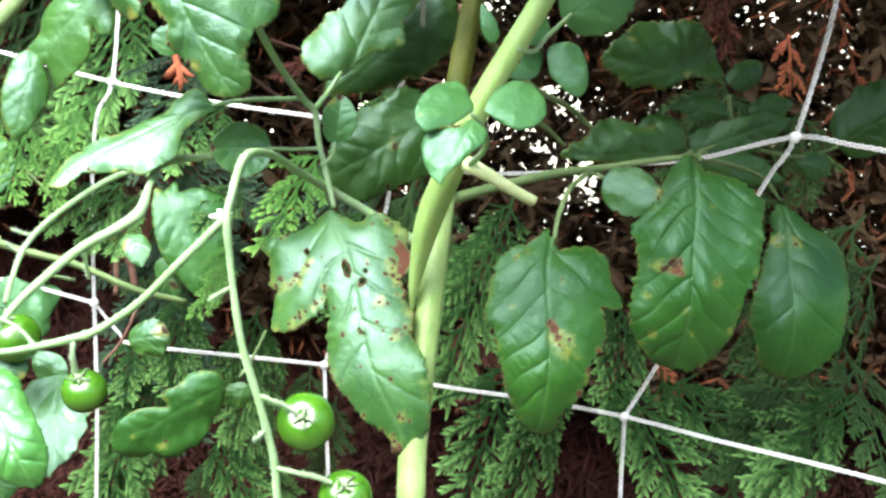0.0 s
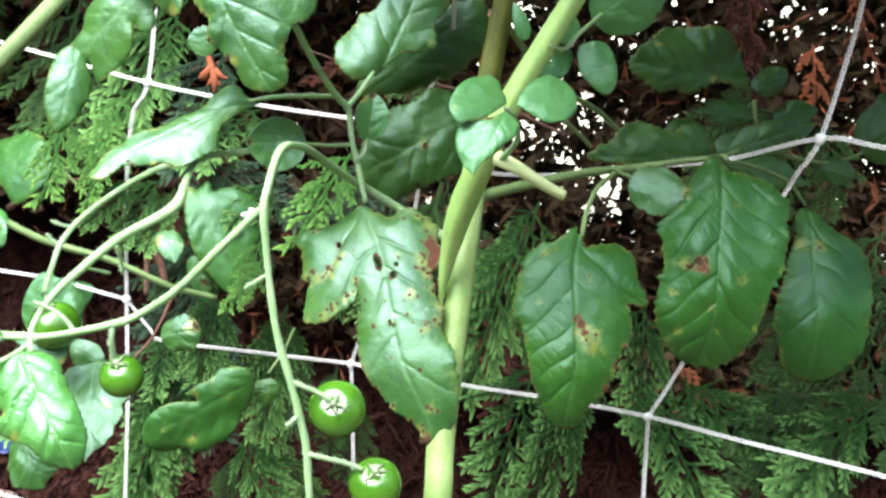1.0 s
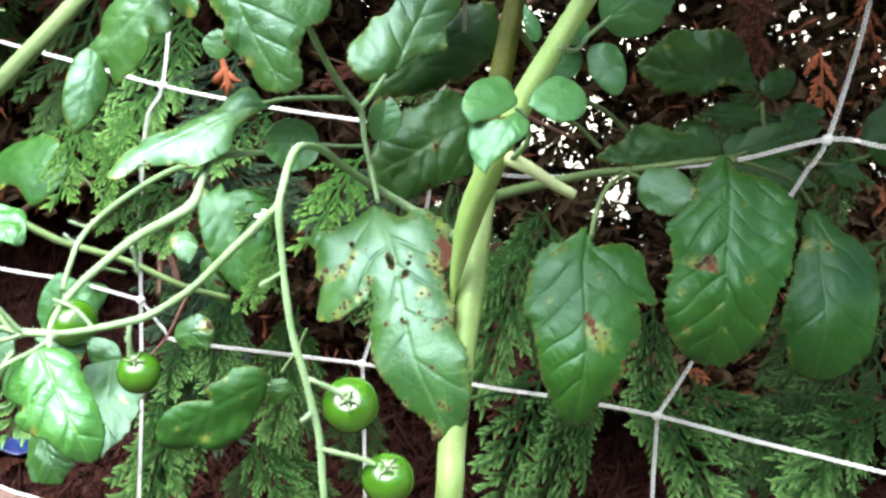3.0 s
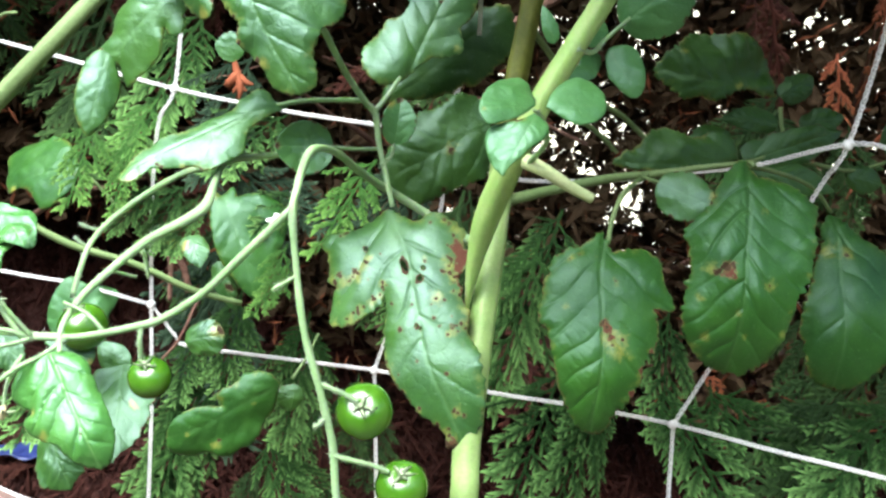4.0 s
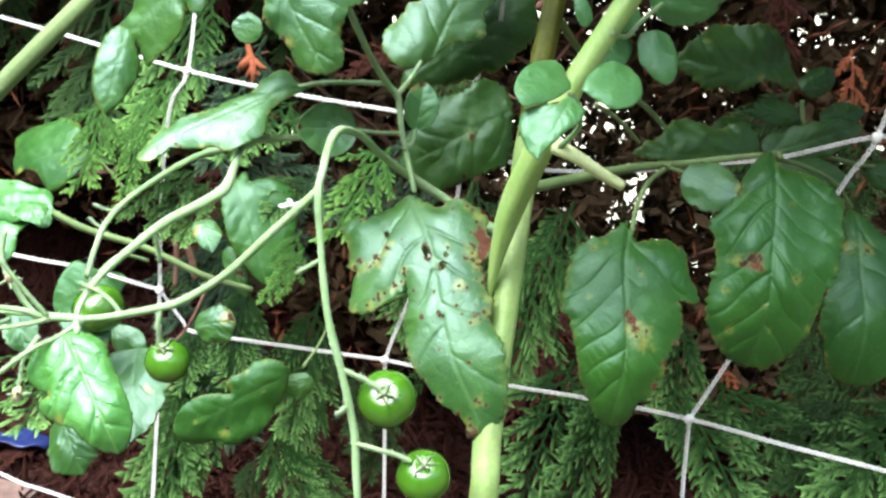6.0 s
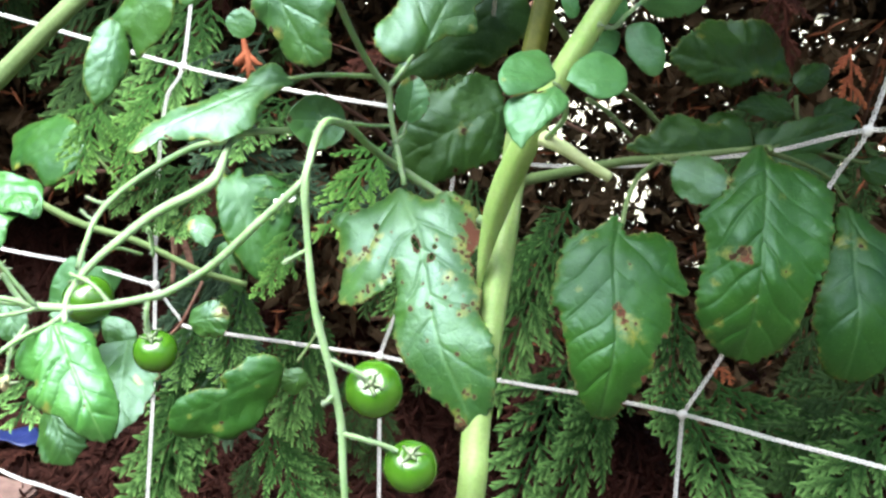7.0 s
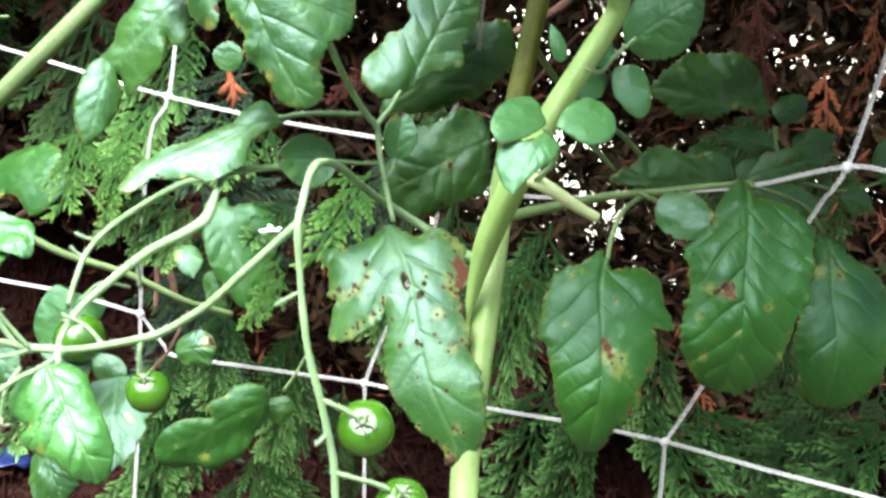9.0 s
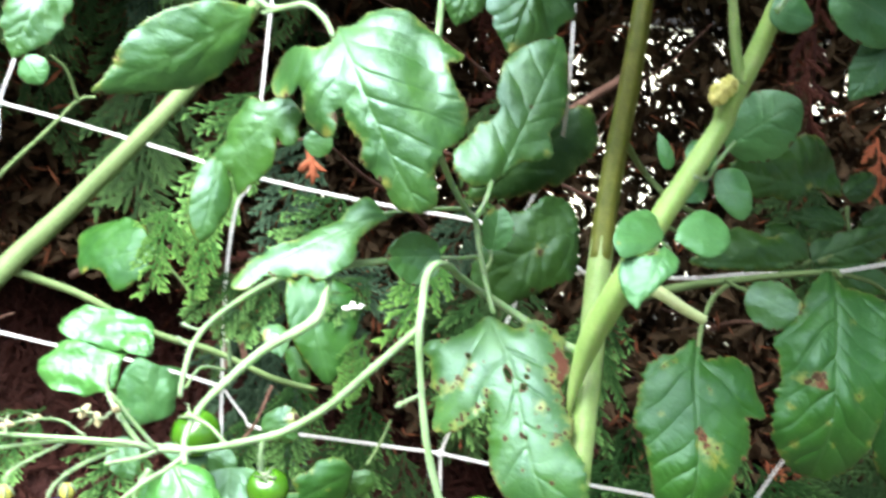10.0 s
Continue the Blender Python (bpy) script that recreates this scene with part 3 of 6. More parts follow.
N0, N1, N2, N3 = (-0.3673, 0.7615, 0.5261), (-0.1879, 0.7071, 0.5025), (-0.1980, 0.7007, 0.3659), (-0.0543, 0.7042, 0.3335)
N4, N5, N6 = (0.1241, 0.6301, 0.3431), (0.1764, 0.5676, 0.5185), (-0.0255, 0.6679, 0.4916)
N1B = (0.0154, 0.6740, 0.4705)
net = thing("trellis_net", "white braided nylon trellis net, slack, wide square mesh", "net", (0, 0.7, 0))
net.location = (0, 0, 0)
for row in (
    ((-0.5703, 0.8187, 0.5470), N0, (-0.2746, 0.7349, 0.5145), N1, (-0.1165, 0.6948, 0.4959), (-0.0545, 0.6831, 0.4933), N6),
    (N6, N1B, (0.0729, 0.6511, 0.4773), (0.1035, 0.6335, 0.4867), (0.1399, 0.6013, 0.4993), N5, (0.2005, 0.5507, 0.5189), (0.2584, 0.5305, 0.5152)),
    ((-0.5058, 0.7892, 0.3765), (-0.3145, 0.7400, 0.3686), (-0.2562, 0.7256, 0.3678), N2),
    (N2, (-0.1823, 0.6988, 0.3478), (-0.1721, 0.6974, 0.3414), (-0.1098, 0.7018, 0.3367), N3),
    (N3, (0.0232, 0.6774, 0.3349), (0.0725, 0.6540, 0.3401), N4, (0.1715, 0.6007, 0.3449), (0.2203, 0.5762, 0.3455), (0.2999, 0.5413, 0.3431)),
    ((-0.4353, 0.7422, 0.2605), (-0.3057, 0.7155, 0.2234), (-0.2670, 0.7048, 0.2185), (-0.1939, 0.6890, 0.2105), (-0.0391, 0.6715, 0.1881)),
    ((-0.1898, 0.7497, 0.6109), (-0.1883, 0.7255, 0.5531), N1, (-0.1965, 0.7049, 0.4813), (-0.2004, 0.7064, 0.4322), N2),
    (N2, (-0.1956, 0.6949, 0.3328), (-0.1936, 0.6894, 0.2971), (-0.1923, 0.6814, 0.2425), (-0.1901, 0.6679, 0.1864)),
    ((-0.0072, 0.6543, 0.6254), (-0.0060, 0.6436, 0.5727), (-0.0073, 0.6547, 0.5420), N6),
    (N6, (-0.0191, 0.6734, 0.4497), (-0.0345, 0.6871, 0.4016), (-0.0489, 0.7011, 0.3540), N3),
    (N3, (-0.0512, 0.7001, 0.2989), (-0.0470, 0.6947, 0.2506), (-0.0410, 0.6804, 0.1825)),
    ((0.1832, 0.5551, 0.6240), (0.1828, 0.5598, 0.5794), (0.1805, 0.5645, 0.5479), N5, (0.1731, 0.5727, 0.5056), (0.1687, 0.5839, 0.4885), (0.1389, 0.6284, 0.3771), N4),
    (N4, (0.1254, 0.6300, 0.3210), (0.1268, 0.6293, 0.2968), (0.1314, 0.6247, 0.2345)),
    ((-0.3618, 0.7848, 0.6225), (-0.3598, 0.7707, 0.5638), N0, (-0.3689, 0.7585, 0.4926), (-0.3999, 0.7589, 0.3904)),
):
    braid("cord", net, row)
for at in (N0, N1, N2, N3, N4, N5, N6, N1B):
    net_knot(net, at)

# ---- the tomato plant ----
FOOT = (0.0045, 0.4830, 0.3408)
plant = thing("tomato_plant", "green tomato plant with blemished leaves and unripe fruit", "plant", (0, 0, 0))

# stems
root = (FOOT[0] - 0.012, FOOT[1] + 0.03, 0.0)
stalk("main_stem", plant, STEM_THICK, [root, (root[0] + 0.002, root[1] - 0.012, 0.2), FOOT, (0.0044, 0.4931, 0.3742), (0.0062, 0.5114, 0.4158), (0.0084, 0.5296, 0.4483), (0.0098, 0.5455, 0.4717),
      (0.0113, 0.5617, 0.4960), (0.0124, 0.5700, 0.5110)],
      [0.0085, 0.008, 0.0074, 0.0073, 0.0070, 0.0070, 0.0072, 0.0070, 0.0064], "thick pale green stem with fine ridges", sides=18, ridge=0.05)
stalk("main_stem", plant, STEM_SHADED, [(0.0117, 0.5647, 0.5010), (0.0139, 0.5802, 0.5296), (0.0177, 0.5956, 0.5590), (0.0217, 0.6095, 0.5867), (0.0273, 0.6355, 0.6296), (0.0319, 0.6714, 0.6931)],
      [0.0070, 0.0067, 0.0064, 0.0064, 0.006, 0.0055], "upper length of the stem, olive with shade in its colour", sides=18, ridge=0.07)
stalk("side_shoot", plant, STEM_SHOOT, [(-0.0010, 0.5200, 0.4180), (-0.0005, 0.5190, 0.4380), (0.0012, 0.5145, 0.4590), (0.0048, 0.5065, 0.4810), (0.0131, 0.4931, 0.5100), (0.0222, 0.4890, 0.5348), (0.0346, 0.4911, 0.5596), (0.0447, 0.4941, 0.5794),
      (0.0461, 0.4924, 0.5893), (0.0545, 0.4935, 0.6105), (0.0602, 0.4944, 0.6307), (0.0716, 0.5012, 0.6661)],
      [0.0006, 0.0016, 0.0044, 0.0066, 0.0066, 0.0058, 0.0054, 0.0052, 0.0054, 0.0048, 0.0042, 0.0038], sides=16)
stalk("side_shoot", plant, STEM_THICK, [(0.0495, 0.4903, 0.5973), (0.0454, 0.4914, 0.6108), (0.0424, 0.4931, 0.6266), (0.0377, 0.4969, 0.6513)], (0.0030, 0.0020))
bm = bmesh.new()
for at, size in (((0.0395, 0.4843, 0.5926), (0.0040, 0.0030, 0.0056)), ((0.0433, 0.4854, 0.5970), (0.0034, 0.0030, 0.0036))):
    bmesh.ops.create_icosphere(bm, subdivisions=4, radius=1, matrix=Matrix.Translation(at) @ Matrix.Rotation(0.5, 4, "Y") @ Matrix.Diagonal((*size, 1)))
for v in bm.verts:
    v.co += v.normal * (0.0016 * noise.noise(v.co * 380) + 0.0007 * noise.noise(v.co * 1100))
part("scar", bm, CALLUS, plant, "yellowish callused scar in the axil")
stalk("stub", plant, CUT, [(0.0182, 0.4851, 0.5103), (0.0267, 0.4784, 0.5077), (0.0364, 0.4784, 0.5025), (0.0466, 0.4805, 0.4976)], [0.0038, 0.0032, 0.0028, 0.0025], "pale cut leaf stub")

# stalk of the leaf to the right
right_leaf = stalk("leaf_stalk", plant, STEM_DARK, [(0.0110, 0.5495, 0.4797), (0.0358, 0.5696, 0.4838), (0.0642, 0.5839, 0.4893), (0.0903, 0.5915, 0.4928), (0.1120, 0.5901, 0.4979), (0.1307, 0.5825, 0.5031)], (0.0046, 0.0022))
for row, r in (
    ([(0.0857, 0.5892, 0.4923), (0.0737, 0.5768, 0.4849), (0.0679, 0.5678, 0.4735), (0.0657, 0.5596, 0.4610)], (0.0021, 0.0018)),
    ([(0.0815, 0.5890, 0.4919), (0.0841, 0.5728, 0.4928), (0.0881, 0.5676, 0.4924)], (0.0014, 0.0011)),
    ([(0.1307, 0.5825, 0.5031), (0.1333, 0.5768, 0.5048), (0.1341, 0.5713, 0.5036)], (0.0020, 0.0018)),
    ([(0.1298, 0.5844, 0.5027), (0.1616, 0.6260, 0.4931), (0.1911, 0.6597, 0.4811), (0.2077, 0.6719, 0.4659)], (0.0022, 0.0016)),
):
    stalk("petiole", right_leaf, STEM_DARK, row, r)
blade("leaflet", right_leaf, (0.0631, 0.5548, 0.4689), (0.0631, 0.5145, 0.3809),
      [(-.006, -.011), (.038, -.058), (.080, -.111), (.112, -.179), (.134, -.224), (.178, -.258), (.251, -.281), (.322, -.291), (.406, -.300), (.483, -.306), (.501, -.273), (.528, -.253), (.568, -.248), (.647, -.222), (.739, -.200), (.803, -.176), (.867, -.150), (.931, -.109), (.976, -.066), (1.000, -.013)],
      [(.033, .014), (.085, .026), (.107, .045), (.091, .095), (.082, .151), (.079, .208), (.114, .265), (.169, .299), (.242, .299), (.294, .338), (.355, .362), (.376, .354), (.389, .311), (.381, .259), (.405, .269), (.452, .285), (.520, .288), (.575, .271), (.646, .225), (.713, .216), (.780, .194), (.829, .164), (.868, .141), (.905, .098), (.959, .078), (.997, .036), (1.000, -.013)],
      face=(-0.05, -1, 0.35), arch=0.12, peak=0.45, cup=-0.35, droop=0.26, grain=.0075, quilt=1.45, wave=.06, veins=6.4, seed=11, teeth=1.8, mat=LEAF_DEEP, faded=.62, dry=.5, label="drooping leaflet with brown and yellow blotches",
      spots=[(.467, .011, .019, "brown"), (.501, .026, .013, "brown"), (.540, .041, .013, "brown"), (.579, .057, .013, "brown"), (.554, .104, .016, "brown"), (.557, .061, .054, "yellow"), (.609, .086, .046, "yellow"), (.514, .037, .032, "yellow"), (.554, .104, .032, "yellow"), (.470, .014, .024, "rust"), (.506, .029, .022, "rust"), (.545, .047, .019, "rust"), (.272, .057, .019, "yellow"), (.266, .057, .008, "brown"), (.162, -.163, .022, "yellow"), (.131, -.110, .017, "yellow"), (.165, -.171, .008, "brown"), (.140, -.123, .008, "brown"), (.143, -.042, .011, "yellow"), (.409, -.179, .019, "yellow"), (.386, .262, .016, "yellow"), (.596, .250, .016, "yellow"), (.686, .222, .022, "yellow"), (.686, .222, .027, "rust"), (.802, .183, .025, "yellow"), (.802, .183, .025, "rust"), (.590, .255, .016, "rust"), (.527, -.245, .014, "yellow")])
blade("leaflet", right_leaf, (0.1307, 0.5720, 0.5065), (0.1275, 0.5283, 0.4113),
      [(-.011, -.013), (.030, -.065), (.083, -.104), (.157, -.139), (.223, -.162), (.293, -.200), (.349, -.258), (.402, -.280), (.441, -.246), (.501, -.248), (.541, -.228), (.607, -.240), (.683, -.248), (.756, -.256), (.827, -.240), (.884, -.197), (.929, -.157), (.967, -.097), (.983, -.028), (.986, .050)],
      [(.031, .020), (.079, .042), (.079, .089), (.086, .156), (.098, .211), (.119, .252), (.154, .294), (.188, .336), (.242, .344), (.302, .320), (.368, .327), (.447, .323), (.527, .313), (.581, .288), (.635, .265), (.712, .246), (.775, .230), (.849, .208), (.916, .174), (.960, .121), (.986, .050)],
      face=(-0.05, -1, 0.32), arch=0.11, peak=0.5, cup=-0.35, droop=0.36, grain=.0075, quilt=1.45, wave=.06, seed=12, teeth=1.8, mat=LEAF_DEEP, veins=7, faded=.62, dry=.3, label="large drooping leaflet with a brown blotch",
      spots=[(.543, -.090, .033, "brown"), (.563, -.118, .026, "brown"), (.533, -.059, .023, "brown"), (.552, -.077, .036, "rust"), (.547, -.151, .026, "yellow"), (.565, -.052, .020, "yellow"), (.605, .110, .026, "yellow"), (.605, .110, .010, "brown"), (.745, -.016, .018, "yellow"), (.745, -.016, .008, "brown"), (.849, -.138, .021, "yellow"), (.854, -.137, .008, "brown"), (.831, .033, .013, "yellow"), (.086, .156, .011, "yellow"), (.529, .299, .016, "yellow"), (.702, .231, .013, "yellow"), (.801, .209, .018, "yellow"), (.680, -.188, .020, "yellow"), (.258, .074, .018, "yellow")])
blade("leaflet", right_leaf, (0.2086, 0.6718, 0.4665), (0.2115, 0.6192, 0.3763),
      [(.008, -.016), (.101, -.075), (.193, -.072), (.300, -.119), (.397, -.139), (.491, -.173), (.614, -.205), (.689, -.212), (.789, -.188), (.871, -.165), (.937, -.126), (.971, -.046), (.979, .046)],
      [(.043, .057), (.132, .124), (.193, .219), (.245, .289), (.307, .326), (.404, .340), (.532, .329), (.657, .305), (.760, .292), (.846, .253), (.902, .199), (.950, .131), (.979, .046)],
      face=(-0.1, -1, 0.35), arch=0.1, peak=0.55, cup=-0.35, droop=0.32, grain=.010, quilt=.9, seed=13, teeth=1.8, mat=LEAF_DEEP, faded=.62, veins=5,
      spots=[(.273, .041, .019, "brown"), (.266, .041, .038, "yellow"), (.251, -.056, .048, "yellow"), (.887, .228, .019, "yellow")])
leaflet("leaflet", right_leaf, (0.0872, 0.5677, 0.4926), (0.1154, 0.5578, 0.4832), scaled(ROUND, .42), scaled(ROUND, .38), face=(-.05, -1, .4), arch=.05, fine=.9, quilt=.4, seed=14, teeth=0.006, sweep=6, wave=0.03, veins=4, spots=[(.95, .6, .1, "brown"), (.9, .8, .12, "yellow")])

# young shoot in the axil
trio = stalk("leaf_stalk", plant, STEM, [(0.0196, 0.4811, 0.5108), (0.0242, 0.4613, 0.5222), (0.0215, 0.4513, 0.5320), (0.0170, 0.4460, 0.5363)], (0.0020, 0.0010))
blade("leaflet", trio, (0.0187, 0.4462, 0.5369), (-0.0029, 0.4335, 0.5359),
      [(.002, -.050), (-.059, -.341), (.011, -.577), (.266, -.605), (.642, -.451), (.893, -.219), (.997, -.009)],
      [(.127, .073), (.393, .153), (.648, .205), (.881, .233), (.967, .162), (.997, -.009)],
      face=(0.05, -0.8, 0.6), arch=0.05, peak=0.5, cup=-0.15, grain=.022, quilt=.35, wave=.05, veins=4, seed=21, mat=LEAF_YOUNG, dry=0.0, teeth=.5,
      spots=[(.917, -.019, .033, "yellow")])
blade("leaflet", trio, (0.0215, 0.4444, 0.5372), (0.0453, 0.4530, 0.5392),
      [(.023, .034), (.145, .234), (.349, .407), (.611, .515), (.870, .438), (.999, .235), (1.000, -.000)],
      [(.123, -.095), (.289, -.214), (.449, -.306), (.679, -.283), (.891, -.172), (1.000, -.000)],
      face=(0, -0.85, 0.55), arch=0.05, peak=0.5, cup=-0.15, grain=.022, quilt=.35, wave=.05, veins=4, seed=22, mat=LEAF_YOUNG, dry=0.0, teeth=.5)
blade("leaflet", trio, (0.0192, 0.4426, 0.5363), (0.0073, 0.4250, 0.5136),
      [(.054, -.036), (.222, -.121), (.338, -.247), (.440, -.412), (.597, -.428), (.773, -.332), (.914, -.189), (.975, -.071), (.992, .003)],
      [(.016, .059), (.121, .172), (.287, .225), (.423, .194), (.543, .142), (.720, .085), (.866, .016), (.992, .003)],
      face=(-0.1, -1, 0.5), arch=0.1, peak=0.45, cup=-0.3, grain=.022, quilt=.9, wave=.06, veins=6, seed=23, mat=LEAF_YOUNG, dry=0.0, teeth=.5,
      spots=[(.271, -.157, .053, "brown"), (.237, -.151, .067, "yellow")])
twin = stalk("leaf_stalk", plant, STEM, [(0.0344, 0.4865, 0.5576), (0.0421, 0.4947, 0.5566), (0.0485, 0.5065, 0.5622), (0.0592, 0.5241, 0.5705)], (0.0018, 0.0013))
blade("leaflet", twin, (0.0504, 0.5135, 0.5573), (0.0639, 0.5061, 0.5381),
      [(.092, -.128), (-.009, .005), (.028, .183), (.115, .357), (.269, .438), (.537, .397), (.813, .276), (.959, .131), (.982, -.034)],
      [(.236, -.239), (.422, -.254), (.608, -.225), (.843, -.156), (.982, -.034)],
      face=(-0.1, -0.9, 0.4), arch=0.05, peak=0.5, cup=-0.2, grain=.022, quilt=.35, wave=.05, veins=4, seed=24, mat=LEAF_YOUNG, dry=0.0, teeth=.5)
blade("leaflet", twin, (0.0483, 0.5120, 0.5497), (0.0311, 0.5046, 0.5470),
      [(-.049, -.123), (-.098, -.363), (.111, -.444), (.436, -.291), (.583, -.095), (.702, -.254), (.886, -.189), (1.000, .000)],
      [(.088, .170), (.310, .272), (.717, .276), (.957, .174), (1.000, .000)],
      face=(0, -0.85, 0.55), arch=0.05, peak=0.5, cup=-0.2, grain=.022, quilt=.3, wave=.06, veins=4, seed=25, mat=LEAF_YOUNG, dry=0.0, teeth=.5)
leaflet("leaflet", twin, (0.0563, 0.5283, 0.5667), (0.0842, 0.5195, 0.5918), scaled(ROUND, .42), scaled(ROUND, .40), face=(0, -1, .4), mat=LEAF_YOUNG, seed=26, teeth=0.006, sweep=6, wave=0.03, veins=4, quilt=.8, fine=1.2)
leaflet("leaflet", twin, (0.0382, 0.5055, 0.5591), (0.0466, 0.5185, 0.5697), scaled(ROUND, .4), scaled(ROUND, .4), mat=LEAF_YOUNG, seed=27, teeth=0.006, sweep=6, wave=0.03, veins=4)
leaflet("leaflet", twin, (0.0258, 0.4948, 0.5586), (0.0195, 0.4982, 0.5734), scaled(OVAL, .22), scaled(OVAL, .2), mat=LEAF_YOUNG, seed=28, teeth=0.006, sweep=6, wave=0.03, veins=4)
high = stalk("leaf_stalk", plant, STEM, [(0.0514, 0.4606, 0.6277), (0.0632, 0.4740, 0.6397), (0.0842, 0.4864, 0.6465), (0.1044, 0.4966, 0.6442)], (0.0020, 0.0014))
leaflet("leaflet", high, (0.0540, 0.4814, 0.6283), (0.0723, 0.4810, 0.6252), scaled(ROUND, .40), scaled(ROUND, .5), mat=LEAF_YOUNG, seed=31, teeth=0.006, sweep=6, wave=0.03, veins=4, quilt=.3)
leaflet("leaflet", high, (0.0824, 0.4950, 0.6397), (0.1159, 0.4916, 0.6224), scaled(ROUND, .38), scaled(ROUND, .40), mat=LEAF_YOUNG, seed=32, teeth=0.006, sweep=6, wave=0.03, veins=4, quilt=.8)
leaflet("leaflet", high, (0.1150, 0.5023, 0.6243), (0.0964, 0.4948, 0.5950), scaled(OVAL, .30), scaled(OVAL, .32), mat=LEAF_YOUNG, seed=33)

# the leaf that hangs in the middle
mid_leaf = stalk("leaf_stalk", plant, STEM, [(-0.0798, 0.6102, 0.7050), (-0.0789, 0.5554, 0.6058), (-0.0773, 0.5248, 0.5641), (-0.0734, 0.5322, 0.5519), (-0.0652, 0.5486, 0.5338), (-0.0569, 0.5580, 0.5210), (-0.0519, 0.5599, 0.5153), (-0.0489, 0.5547, 0.5022), (-0.0450, 0.5509, 0.4902), (-0.0395, 0.5421, 0.4748)],
                 [0.0028, 0.0026, 0.0026, 0.0026, 0.0024, 0.0025, 0.0026, 0.0022, 0.0022, 0.0020])
for row, r in (
    ([(-0.0525, 0.5601, 0.5163), (-0.0479, 0.5771, 0.5224), (-0.0442, 0.6046, 0.5294)], (0.0021, 0.0017)),
    ([(-0.0583, 0.5582, 0.5216), (-0.0720, 0.5506, 0.5215), (-0.0856, 0.5449, 0.5205), (-0.0971, 0.5440, 0.5177)], (0.0019, 0.0015)),
    ([(-0.0462, 0.5495, 0.4930), (-0.0430, 0.5604, 0.4956), (-0.0425, 0.5669, 0.5010)], (0.0013, 0.0010)),
    ([(-0.0492, 0.5541, 0.4996), (-0.0590, 0.5408, 0.5008), (-0.0688, 0.5307, 0.5025)], (0.0014, 0.0011)),
):
    stalk("petiole", mid_leaf, STEM, row, r)
